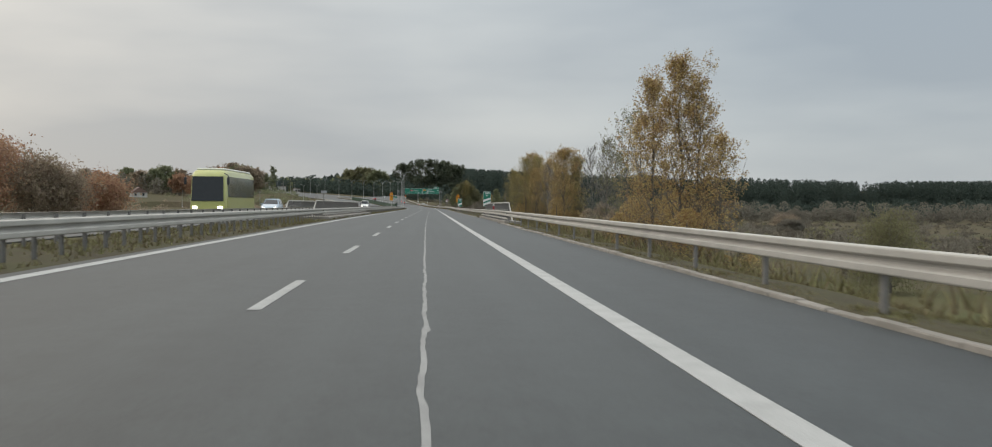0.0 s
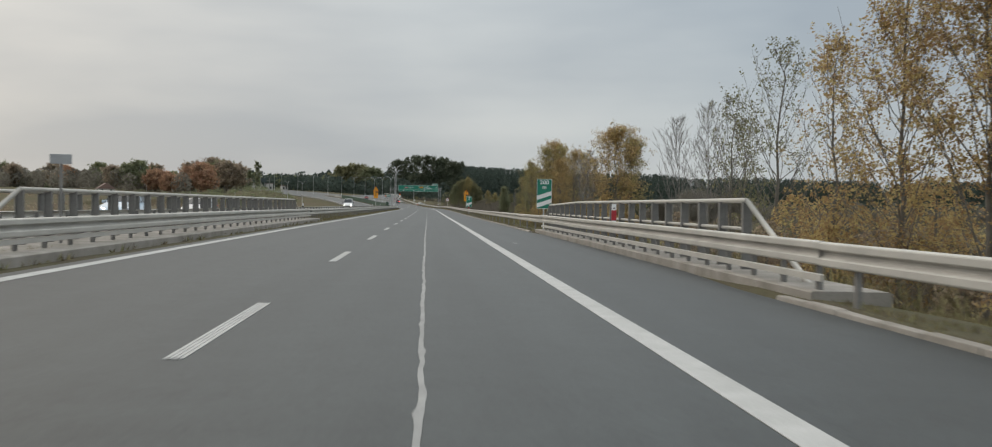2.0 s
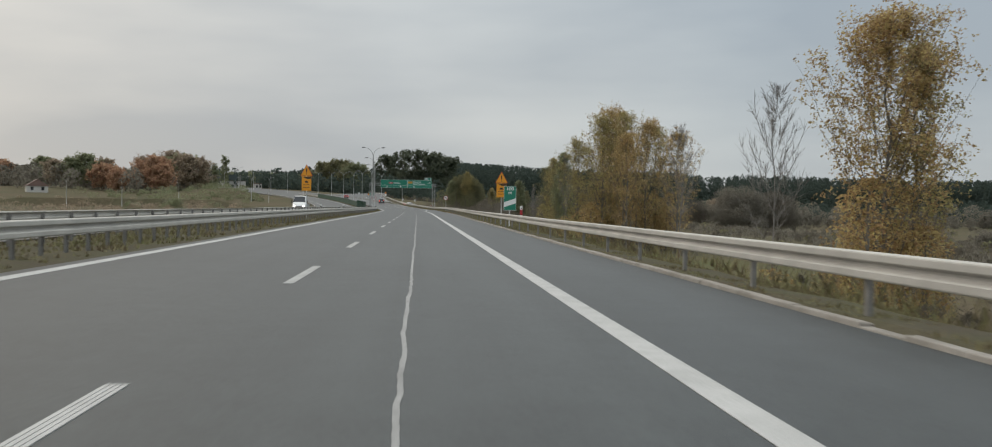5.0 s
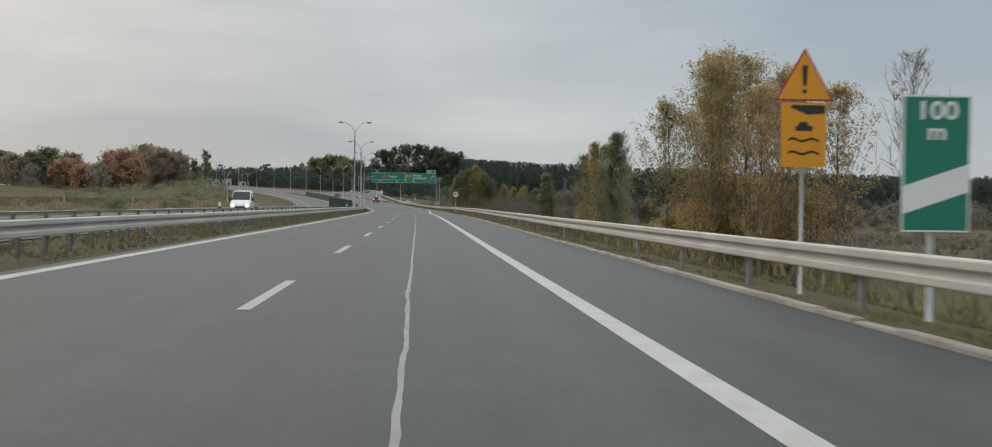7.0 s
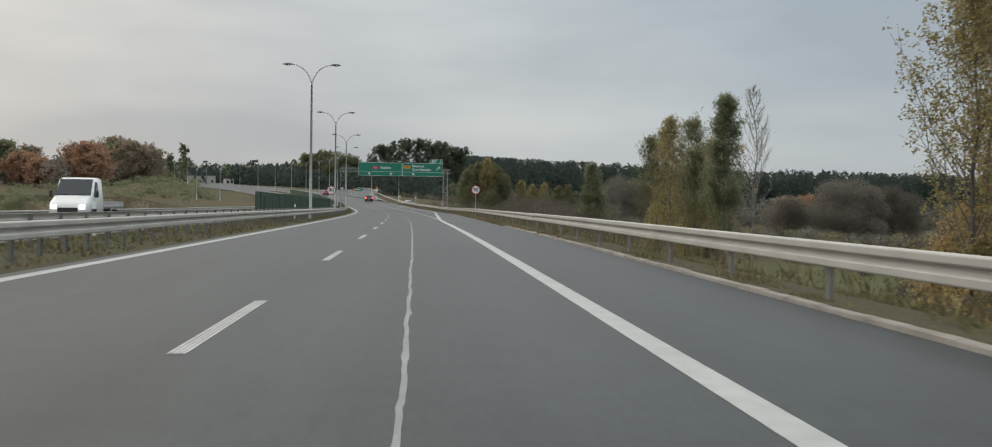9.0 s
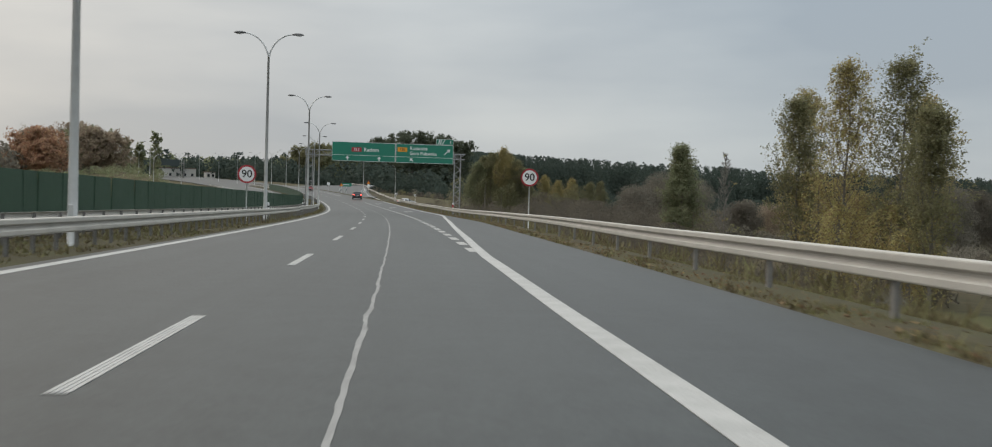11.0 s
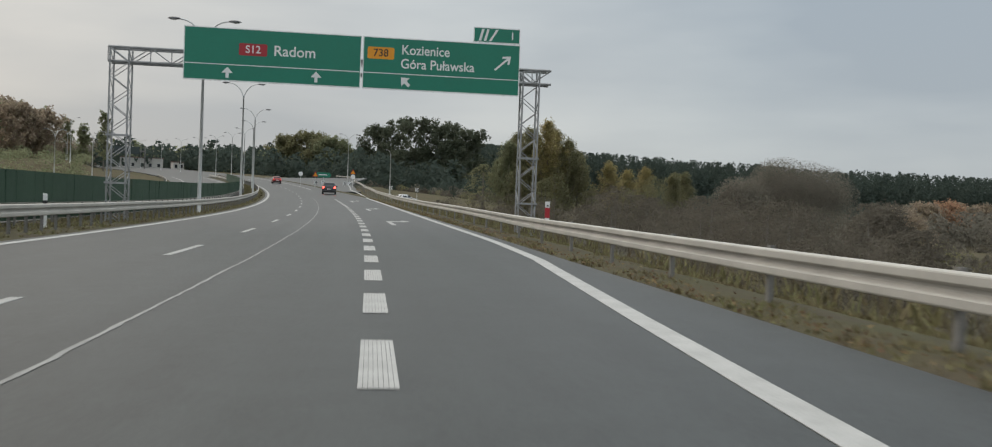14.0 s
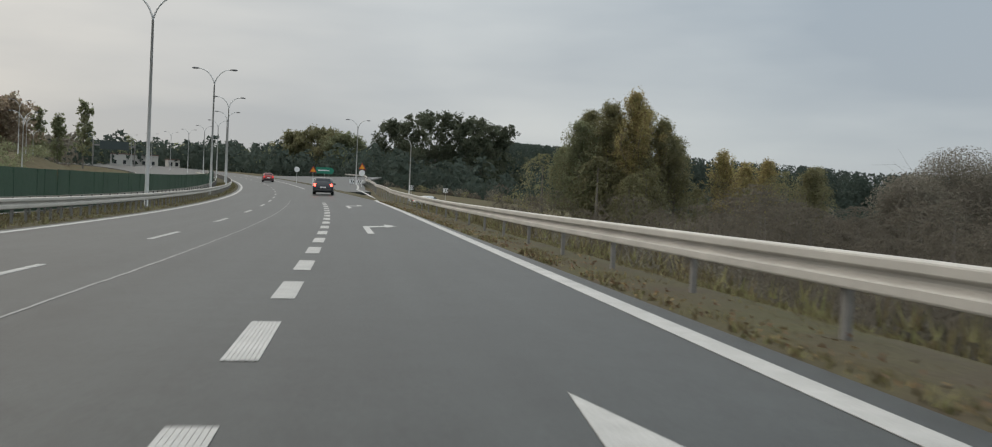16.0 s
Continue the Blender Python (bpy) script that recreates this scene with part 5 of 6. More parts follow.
for i, (x, y, top) in enumerate(((-48, 120, 7.6), (-44, 125, 5.6), (-52, 131, 8.2), (-42, 129, 4.4), (-39, 136, 3.4), (-91, 224, 9.0), (-112, 250, 9.6))):
    broad_tree(x, y, top, LEAF_RUST if i % 2 == 0 else LEAF_BROWN, 184 + i, "rust-brown tree close to the field track", 0.42, 9000, 0.27)
# the tall oaks where the wood meets the road
for i, (x, y, top, mat) in enumerate(((2, 800, 34, DARK_OAK), (14, 806, 33, DARK_OAK), (-12, 812, 31, DARK_OAK), (24, 800, 30, DARK_OAK), (-36, 830, 26, LEAF_GREEN), (-58, 850, 27, LEAF_DULL), (-47, 842, 28.5, LEAF_DULL))):
    broad_tree(x, y, top, mat, 190 + i, "large dark oak at the edge of the wood", 0.40, 11000, 0.78)


# ---- pine woods, scrub and thickets: uncountable, so one mesh each ----
def crowd(name, label, category, places, mat, trunk_mat, shape, leaves_each, size, seed, twig=False):
    """Many trees in one mesh: places are (x, y, z, height, width)."""
    r = np.random.default_rng(seed)
    n = len(places)
    pl = np.array(places)
    k = leaves_each
    f = r.uniform(0, 1, (n, k)) ** 0.8
    a = r.uniform(0, math.tau, (n, k))
    if shape == "pine":
        rad = np.clip((1 - f) * 1.9 + 0.05, 0, 1) ** 0.75 * r.uniform(0.6, 1, (n, k)) ** 0.7
        hz = 0.08 + 0.92 * f
    else:
        rad = np.sqrt(np.clip(1 - (2 * f - 0.85) ** 2 * 0.8, 0.05, 1)) * r.uniform(0.35, 1, (n, k)) ** 0.6
        hz = 0.05 + 0.95 * f
    lump = 1 + 0.25 * np.sin(a * 3 + r.uniform(0, 6, (n, 1))) + 0.2 * np.sin(f * 17 + a * 2)
    x = pl[:, 0:1] + np.cos(a) * rad * lump * pl[:, 4:5]
    y = pl[:, 1:2] + np.sin(a) * rad * lump * pl[:, 4:5]
    z = pl[:, 2:3] + hz * pl[:, 3:4]
    c = np.stack([x.ravel(), y.ravel(), z.ravel()], 1)
    sz = size * r.uniform(0.6, 1.4, n * k)
    if shape == "pine":
        sz = sz * (1.75 - 1.05 * f.ravel())
    rise = 0.45 if shape == "pine" else 1.5 * (2 * f - 0.75)
    out = np.stack([np.cos(a), np.sin(a), rise + 0.0 * a], 2).reshape(-1, 3)
    crown = new(name, leaves_mesh(name, c, sz, mat, seed, 0.0, twig, out))
    tagged(crown, label, category, kind="stuff")
    if trunk_mat is not None:
        tubes = []
        for p in places:
            o = Vector((p[0], p[1], p[2] - 0.5))
            tubes.append(([o, o + Vector((0, 0, p[3] * 0.5)), o + Vector((0, 0, p[3] * 0.93))], [0.2, 0.15, 0.04]))
        t = new("trunks", tubes_mesh("trunks", tubes, trunk_mat, 4))
        t.parent = crown
    return crown


def heights_at(xs, ys):
    z, _, _ = ground_height(np.array(xs, float), np.array(ys, float))
    return z


r = np.random.default_rng(77)
belt = [(-150, 930), (-60, 890), (20, 830), (120, 870), (250, 900), (380, 870), (480, 800)]
def skyline(x):
    """Tops of the woods beyond the bend."""
    return np.interp(x, [-420, -135, -118, -104, -90, -79, -74, -59, -47, -35, -23, 0, 20, 49, 74, 103, 136, 174, 227, 266, 400, 600, 800], [25, 20, 22, 22.5, 21, 22.5, 25, 27.5, 29, 28, 29, 31, 33, 33, 31, 29, 27.5, 27.5, 28, 27, 27, 25, 23]) + 1.6 * np.sin(x / 16.0) + 1.1 * np.sin(x / 6.3 + 1)


bx = np.interp(np.linspace(0, len(belt) - 1, 2100), range(len(belt)), [b[0] for b in belt])
by = np.interp(np.linspace(0, len(belt) - 1, 2100), range(len(belt)), [b[1] for b in belt])
depth = r.uniform(0, 1, 2100) ** 1.3 * 110
ang = np.arctan2(np.gradient(by), np.gradient(bx)) + math.pi / 2
px, py = bx + np.cos(ang) * depth + r.normal(0, 6, 2100), by + np.sin(ang) * depth + r.normal(0, 6, 2100)
pz = heights_at(px, py)
ph = r.uniform(14.5, 20.5, 2100)
lumps = np.array([4.2 * noise.noise((a / 8.0, b / 16.0, 2.0)) + 3.0 * noise.noise((a / 26.0, b / 40.0, 5.0)) for a, b in zip(px, py)])
lumps -= 9.0 * np.clip(1 - depth / 70, 0, 1) ** 1.3
ph = np.clip(np.where(px > 15, skyline(px) + 1.6 - pz + lumps + r.normal(0, 0.8, 2100), np.minimum(ph, skyline(px) - pz + r.normal(0, 1.2, 2100))), 3, 27)
crowd("pine_wood", "dark pine wood along the hills beyond the meadow", "woods", list(zip(px, py, pz, ph, ph * r.uniform(0.15, 0.24, 2100))), PINE, None, "pine", 180, 1.35, 5)
k = r.choice(2100, 1100)
ex, ey = px[k] - 4, py[k] - r.uniform(6, 150, 1100)
crowd("wood_edge", "dark leafy undergrowth along the edge of the pine wood", "woods", list(zip(ex, ey, heights_at(ex, ey), r.uniform(7, 14, 1100), r.uniform(4, 7, 1100))), PINE, None, "round", 100, 1.7, 16)
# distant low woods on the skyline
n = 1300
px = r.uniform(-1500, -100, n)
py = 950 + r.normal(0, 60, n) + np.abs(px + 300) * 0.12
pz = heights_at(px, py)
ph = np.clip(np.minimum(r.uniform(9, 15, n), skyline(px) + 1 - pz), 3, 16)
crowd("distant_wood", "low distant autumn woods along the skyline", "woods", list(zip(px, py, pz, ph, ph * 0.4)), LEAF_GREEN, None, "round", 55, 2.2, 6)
n = 420
px = r.uniform(-560, -112, n)
py = 700 + r.normal(0, 35, n) + np.abs(px + 130) * 0.10
pz = heights_at(px, py)
ph = r.uniform(8, 12.5, n)
crowd("copse_backing", "mixed brown and green trees behind the field", "woods", list(zip(px, py, pz, ph, ph * 0.42)), LEAF_GREY, None, "round", 220, 1.2, 7)
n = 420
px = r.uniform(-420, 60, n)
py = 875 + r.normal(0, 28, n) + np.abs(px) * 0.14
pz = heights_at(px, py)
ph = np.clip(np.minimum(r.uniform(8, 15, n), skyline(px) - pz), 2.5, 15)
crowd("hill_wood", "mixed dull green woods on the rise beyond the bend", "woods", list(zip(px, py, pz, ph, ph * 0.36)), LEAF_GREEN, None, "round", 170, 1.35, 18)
n = 420
px = r.uniform(70, 520, n)
py = r.uniform(140, 640, n)
pz = heights_at(px, py)
ph = r.uniform(0.7, 2.2, n)
crowd("far_scrub", "brown reeds and low scrub over the valley meadow", "scrub", list(zip(px, py, pz, ph, ph * r.uniform(1.4, 2.6, n))), TWIGGY, None, "round", 120, 0.5, 19)
n = 200
px = r.uniform(120, 470, n)
py = 690 - 0.12 * px + r.normal(0, 28, n)
pz = heights_at(px, py)
ph = 5.5 + 8.5 * r.uniform(0, 1, n) ** 1.6
crowd("willow_belt", "grey and beige shrubs in a row before the pine wood", "scrub", list(zip(px, py, pz, ph, ph * r.uniform(0.36, 0.58, n))), LEAF_GREY, None, "round", 300, 0.95, 23)
n = 320
px = r.uniform(-330, -50, n)
py = r.uniform(60, 520, n)
qs, qu = road_coords(px, py)
px, py = px[qu < -62], py[qu < -62]
pz = heights_at(px, py)
ph = r.uniform(0.8, 2.6, len(px))
crowd("field_scrub", "brown weeds and low bushes over the fallow field", "scrub", list(zip(px, py, pz, ph, ph * 1.0)), LEAF_BROWN, None, "round", 130, 0.30, 20, True)
n = 110
px, py = r.normal(-78, 20, n), r.normal(575, 30, n)
qs, qu = road_coords(px, py)
px, py = px[qu < -34], py[qu < -34]
pz = heights_at(px, py)
ph = r.uniform(0.9, 3.2, len(px))
crowd("mound_scrub", "dull green and brown bushes over the mound", "scrub", list(zip(px, py, pz, ph, ph * r.uniform(0.8, 1.4, len(px)))), LEAF_GREEN, None, "round", 200, 0.34, 24)
# scrub in the low meadow on the right
for k, (mat, seed, n, lo, hi) in enumerate(((TWIGGY, 8, 800, 0.6, 2.0), (LEAF_GREY, 9, 700, 0.7, 2.8), (LEAF_DULL, 10, 240, 0.9, 2.6))):
    s = r.uniform(-20, 720, n)
    u = 30 + r.gamma(1.5, 70, n)
    u = np.where(s > 520, np.maximum(u, 60), u)
    px = np.interp(s, SS, XX) + u * np.cos(np.interp(s, SS, TH))
    py = np.interp(s, SS, YY) + u * np.sin(np.interp(s, SS, TH))
    pz = heights_at(px, py)
    ph = r.uniform(lo, hi, n)
    crowd("meadow_scrub", ("brown scrub dotted over the low meadow", "grey leafless scrub in the low meadow", "olive shrubs in the low meadow")[k], "scrub", list(zip(px, py, pz, ph, ph * r.uniform(0.5, 0.9, n))), mat, None, "round", 84, 0.38, seed, k < 2)
# thick undergrowth at the foot of the bank, below the poplars
for k, (mat, seed, n) in enumerate(((LEAF_GOLD, 12, 40), (TWIGGY, 13, 170), (LEAF_OLIVE, 14, 80), (TWIGGY, 17, 130))):
    s = r.uniform(*((0, 500), (0, 500), (60, 310), (270, 500))[k], n) if k else np.concatenate([r.normal(98, 10, n // 2), r.normal(178, 2, n // 8), r.normal(268, 5, n - n // 2 - n // 8)])
    u = r.normal(24.5, 3.6, n)
    u = np.maximum(u, np.interp(s, [300, 420, 500], [15, 15.5, 17]))
    px = np.interp(s, SS, XX) + u * np.cos(np.interp(s, SS, TH))
    py = np.interp(s, SS, YY) + u * np.sin(np.interp(s, SS, TH))
    keep = np.ones(n, bool)
    if k:
        gaps = (s < 82) | ((s > 134) & (s < 170)) | ((s > 188) & (s < 256)) | ((s > 280) & (s < 330))
        keep = ~gaps | (r.uniform(0, 1, n) < (0.08 if k == 1 else 0.0))
    px, py = px[keep], py[keep]
    pz = heights_at(px, py)
    ph = 1.2 + 3.6 * r.uniform(0, 1, len(px)) ** 1.7
    crowd("bank_undergrowth", ("golden undergrowth below the poplars", "brown undergrowth along the foot of the bank", "olive undergrowth along the foot of the bank", "grey leafless undergrowth below the exit lane")[k], "undergrowth", list(zip(px, py, pz, ph, ph * r.uniform(0.4, 0.65, len(px)))), mat, None, "round", 640, 0.155, seed, k in (1, 3))
# low brush on the bank close behind the rail
for k, (mat, seed, n, s_lo, s_hi) in enumerate(((TWIGGY, 65, 190, 296, 480), (LEAF_BROWN, 66, 70, 110, 260), (LEAF_GREY, 67, 90, 300, 480))):
    s = r.uniform(s_lo, s_hi, n)
    u = np.interp(s, [100, 260, 320, 400, 470], [11.5, 11.5, 12.2, 11.8, 12.2]) + r.gamma(1.6, 1.5, n)
    px = np.interp(s, SS, XX) + u * np.cos(np.interp(s, SS, TH))
    py = np.interp(s, SS, YY) + u * np.sin(np.interp(s, SS, TH))
    pz = heights_at(px, py)
    ph = r.uniform(0.7, 2.2, n) if k != 1 else r.uniform(0.4, 1.1, n)
    crowd("bank_brush", ("bare brown brush on the bank behind the rail", "tawny weeds on the bank behind the rail", "grey leafy brush on the bank behind the rail")[k], "undergrowth", list(zip(px, py, pz - 0.1, ph, ph * r.uniform(0.6, 1.0, n))), mat, None, "round", 420, 0.15, seed, k != 1)
# tall dense thickets under the poplar groups
for k, (mat, seed, spots, lo, hi, each, label) in enumerate((
        (LEAF_GOLD, 61, ((31, 270, 3.4, 3, 20), (24.5, 99, 2.5, 8, 9), (26.8, 178, 1.2, 1.6, 3)), 4.5, 8.2, 2500, "golden thicket of saplings under the poplars"),
        (LEAF_OLIVE, 62, ((32, 272, 3.5, 5, 12), (33, 350, 2.5, 8, 12)), 4.5, 8.6, 2300, "olive thicket of saplings under the poplars"),
        (LEAF_DULL, 68, ((20.5, 500, 3.6, 2.5, 16), (28, 375, 1.0, 1.5, 2), (36, 500, 5, 3, 5)), 4.0, 8.4, 2300, "dull olive thicket of saplings beside the exit"),
        (LEAF_BROWN, 64, ((24.5, 106, 2.5, 12, 12), (26, 140, 2.5, 10, 5), (30, 269, 2, 2, 4)), 3.0, 6.0, 1700, "tawny thicket of saplings below the bridge"),
        (TWIGGY, 63, ((27, 398, 4, 18, 12), (31, 440, 4, 18, 16), (36, 478, 6, 10, 16), (44, 492, 5, 6, 8)), 2.6, 6.2, 2100, "brown thicket of saplings in the low ground"))):
    spots_all = []
    for x, y, dx, dy, n in spots:
        for _ in range(n):
            spots_all.append((x + r.normal(0, dx), y + r.normal(0, dy)))
    qx, qy = np.array([q[0] for q in spots_all]), np.array([q[1] for q in spots_all])
    qs, qu = road_coords(qx, qy)
    qx = np.where(qu < np.interp(qs, [0, 300, 420, 500], [19, 19, 20, 22]), qx + 6, qx)
    ph = r.uniform(lo, hi, len(qx))
    crowd("sapling_thicket", label, "thicket", list(zip(qx, qy, heights_at(qx, qy) - 0.2, ph, ph * r.uniform(0.26, 0.40, len(qx)) * (1.9 if mat is TWIGGY else 1.0))), mat, BARK, "round", each, 0.165, seed)
# bushes on the left beyond the oncoming carriageway
n = 120
s = r.uniform(20, 460, n)
u = -r.uniform(42, 60, n) - np.interp(s, [0, 300], [40, 0])
px = np.interp(s, SS, XX) + u * np.cos(np.interp(s, SS, TH))
py = np.interp(s, SS, YY) + u * np.sin(np.interp(s, SS, TH))
pz = heights_at(px, py)
ph = r.uniform(1.2, 3.0, n)
crowd("field_hedge", "ragged brown hedge at the edge of the field", "hedge", list(zip(px, py, pz, ph, ph * 0.8)), LEAF_BROWN, None, "round", 200, 0.26, 15, True)
for i, (x, y, h) in enumerate(((-58, 398, 4.6), (-50, 408, 3.6), (-66, 390, 3.4))):
    willow(x, y, ground_z(x, y) + h, h * 0.95, LEAF_GREEN, 210 + i, "rounded grey-green bush at the end of the field", "bush", "field bushes", 6000, 0.2)


# ---- grass on the verges ----
def grass(name, label, s_lo, s_hi, u_fn, count, height, seed, wide=1.0):
    r = np.random.default_rng(seed)
    s = r.uniform(s_lo, s_hi, count)
    f = r.uniform(0, 1, count)
    clump = np.array([noise.noise((a * 0.5, b * 3.0, seed)) for a, b in zip(s, f)])
    keep = clump > -0.15
    s, f, clump = s[keep], f[keep], clump[keep]
    ua, ub, drop = u_fn(s)
    u = ua + (ub - ua) * f
    th = np.interp(s, SS, TH)
    x = np.interp(s, SS, XX) + u * np.cos(th)
    y = np.interp(s, SS, YY) + u * np.sin(th)
    z = np.interp(s, SS, ZZ) + fall(s, u) + drop * f - 0.02
    n = len(s)
    verts = np.empty((n, 3, 3, 3))
    for k in range(3):
        a = r.uniform(0, math.tau, n)
        h = height * r.uniform(0.4, 1.3, n) * (0.7 + clump)
        w = r.uniform(0.006, 0.014, n) * wide
        ox, oy = r.normal(0, 0.03, n), r.normal(0, 0.03, n)
        lx, ly = r.normal(0, 0.35, n) * h, r.normal(0, 0.35, n) * h
        verts[:, k, 0] = np.stack([x + ox - np.cos(a) * w, y + oy - np.sin(a) * w, z], 1)
        verts[:, k, 1] = np.stack([x + ox + np.cos(a) * w, y + oy + np.sin(a) * w, z], 1)
        verts[:, k, 2] = np.stack([x + ox + lx, y + oy + ly, z + h], 1)
    m = n * 3
    me = bpy.data.meshes.new(name)
    me.vertices.add(m * 3)
    me.vertices.foreach_set("co", verts.ravel())
    me.loops.add(m * 3)
    me.loops.foreach_set("vertex_index", np.arange(m * 3, dtype=np.int32))
    me.polygons.add(m)
    me.polygons.foreach_set("loop_start", np.arange(0, m * 3, 3, dtype=np.int32))
    me.update(calc_edges=True)
    me.materials.append(GRASS)
    return tagged(new(name, me), label, "grass", kind="stuff")


edge_v = np.vectorize(edge)
grass("verge_grass", "dry yellow-green grass along the guard rail", -5, 470, lambda s: (edge_v(s) + np.where(s < 285, 0.3, 0.12), edge_v(s) + 2.3, -0.2), 110000, 0.12, 3, 1.9)
grass("bank_grass", "long dead grass on the bank below the rail", -5, 470, lambda s: (edge_v(s) + 2.2, edge_v(s) + 6.5, -2.4), 26000, 0.5, 4, 1.8)
grass("median_grass", "short dull grass in the median", -5, 560, lambda s: (-4.35 + 0 * s, -7.8 + 0 * s, 0.0), 40000, 0.14, 5, 1.8)


# ---- fallen leaves on the verge beside the exit lane ----
LITTER = material("fallen_leaves", (0.23, 0.150, 0.085), 0.9, tint=(0.18, 0.125, 0.075), scale=0.5, fine=8, amount=0.6, bump=0, per_piece=0.35, coord="World", spec=0.1)
n = 4200
rr = np.random.default_rng(31)
ls = rr.uniform(262, 470, n)
lu = edge_v(ls) + np.abs(rr.normal(0.25, 0.35, n))
lx = np.interp(ls, SS, XX) + lu * np.cos(np.interp(ls, SS, TH))
ly = np.interp(ls, SS, YY) + lu * np.sin(np.interp(ls, SS, TH))
lz = np.interp(ls, SS, ZZ) + fall(ls, lu) + 0.03 + rr.uniform(0, 0.04, n)
tagged(new("fallen_leaves", leaves_mesh("fallen_leaves", np.stack([lx, ly, lz], 1), rr.uniform(0.03, 0.06, n), LITTER, 32)), "brown fallen leaves along the edge of the paving", "leaves", kind="stuff")

# ---- vehicles ----
def paint_material(name, base, rough=0.28, metal=0.3):
    m = material(name, base, rough, metal, tint=tuple(c * 0.9 for c in base), scale=2, fine=20, amount=0.5, bump=0, detail_mix=0.05)
    m.node_tree.nodes["Principled BSDF"].inputs["Coat Weight"].default_value = 0.5
    return m


GLASS_DARK = material("tinted_glass", (0.02, 0.024, 0.028), 0.08, 0.0, bump=0, detail_mix=0.05)
COACH_GLASS = material("mirrored_coach_glass", (0.30, 0.34, 0.33), 0.14, 0.75, bump=0, detail_mix=0.05)
RUBBER = material("tyre_rubber", (0.02, 0.02, 0.02), 0.85, bump=0.1)
RIM = material("wheel_rim", (0.42, 0.43, 0.44), 0.35, 0.8, bump=0, detail_mix=0.05)
TRIM = material("black_trim", (0.03, 0.03, 0.032), 0.6, bump=0)
PLATE = material("number_plate", (0.7, 0.7, 0.7), 0.5, bump=0, detail_mix=0.05)


def lit(name, colour, strength):
    m = bpy.data.materials.new(name)
    m.use_nodes = True
    b = m.node_tree.nodes["Principled BSDF"]
    b.inputs["Base Color"].default_value = (*colour, 1)
    b.inputs["Emission Color"].default_value = (*colour, 1)
    b.inputs["Emission Strength"].default_value = strength
    b.inputs["Roughness"].default_value = 0.2
    return m


HEADLIGHT = lit("headlight_lens", (1.0, 0.96, 0.86), 3.0)
TAIL_RED = lit("tail_light_lens", (0.75, 0.02, 0.015), 0.8)
BRAKE_RED = lit("brake_light_lens", (1.0, 0.06, 0.04), 8.0)


def hull(name, stations, mat, parent, smooth_it=True):
    """A body from rings: (y, z bottom, z belt, z roof, half width low, half width belt, half width roof)."""
    bm = bmesh.new()
    rings = []
    for y, zb, zw, zr, wl, ww, wr in stations:
        half = [(wl * 0.86, zb), (wl, zb + 0.10), (ww * 1.005, zb + (zw - zb) * 0.62), (ww * 0.985, zw), (wr + (ww - wr) * 0.12, zr - (zr - zw) * 0.12), (wr * 0.82, zr - 0.012), (0, zr)]
        ring = [(x, z) for x, z in half] + [(-x, z) for x, z in reversed(half[:-1])]
        rings.append([bm.verts.new((x, y, z)) for x, z in ring])
    for a, b in zip(rings, rings[1:]):
        for k in range(len(a)):
            j = (k + 1) % len(a)
            bm.faces.new((a[k], a[j], b[j], b[k]))
    bm.faces.new(rings[0][::-1])
    bm.faces.new(rings[-1])
    bmesh.ops.recalc_face_normals(bm, faces=bm.faces)
    return part(name, bm, mat, parent, smooth=smooth_it)


def quad(name, pts, mat, parent, thick=0.01, label=""):
    bm = bmesh.new()
    p = [Vector(q) for q in pts]
    n = (p[1] - p[0]).cross(p[2] - p[0]).normalized() * thick
    f = [bm.verts.new(q + n) for q in p]
    b = [bm.verts.new(q - n * 0.4) for q in p]
    bm.faces.new(f)
    bm.faces.new(b[::-1])
    for i in range(len(p)):
        j = (i + 1) % len(p)
        bm.faces.new((f[j], f[i], b[i], b[j]))
    return part(name, bm, mat, parent, label)


def wheel(parent, x, y, r, w):
    bm = bmesh.new()
    for (ra, rb, xa, xb) in ((r * 0.64, r, -w / 2, w / 2),):
        prof = [(-w / 2, ra), (-w / 2, rb - 0.03), (-w / 2 + 0.03, rb), (w / 2 - 0.03, rb), (w / 2, rb - 0.03), (w / 2, ra)]
        rings = []
        for k in range(20):
            a = k * math.tau / 20
            rings.append([bm.verts.new((x + px, y + pr * math.cos(a), r + pr * math.sin(a))) for px, pr in prof])
        for k in range(20):
            q, t2 = rings[k], rings[(k + 1) % 20]
            for i in range(len(prof) - 1):
                bm.faces.new((q[i], q[i + 1], t2[i + 1], t2[i]))
    bmesh.ops.recalc_face_normals(bm, faces=bm.faces)
    wh = part("wheel", bm, RUBBER, parent, "black rubber tyre")
    bm = bmesh.new()
    sx = 1 if x > 0 else -1
    hub = x + sx * w * 0.32
    c = bm.verts.new((hub, y, r))
    outer = []
    for k in range(20):
        a = k * math.tau / 20
        rr = r * 0.64
        outer.append(bm.verts.new((hub + sx * (0.02 if k % 4 < 2 else -0.03), y + rr * math.cos(a), r + rr * math.sin(a))))
    for k in range(20):
        bm.faces.new((c, outer[k], outer[(k + 1) % 20]) if sx > 0 else (c, outer[(k + 1) % 20], outer[k]))
    part("rim", bm, RIM, wh)
    return wh


def box_part(name, parent, mat, a, b, bevel=0.01, label=""):
    bm = bmesh.new()
    box(bm, a[0], b[0], a[1], b[1], a[2], b[2], bevel)
    return part(name, bm, mat, parent, label)


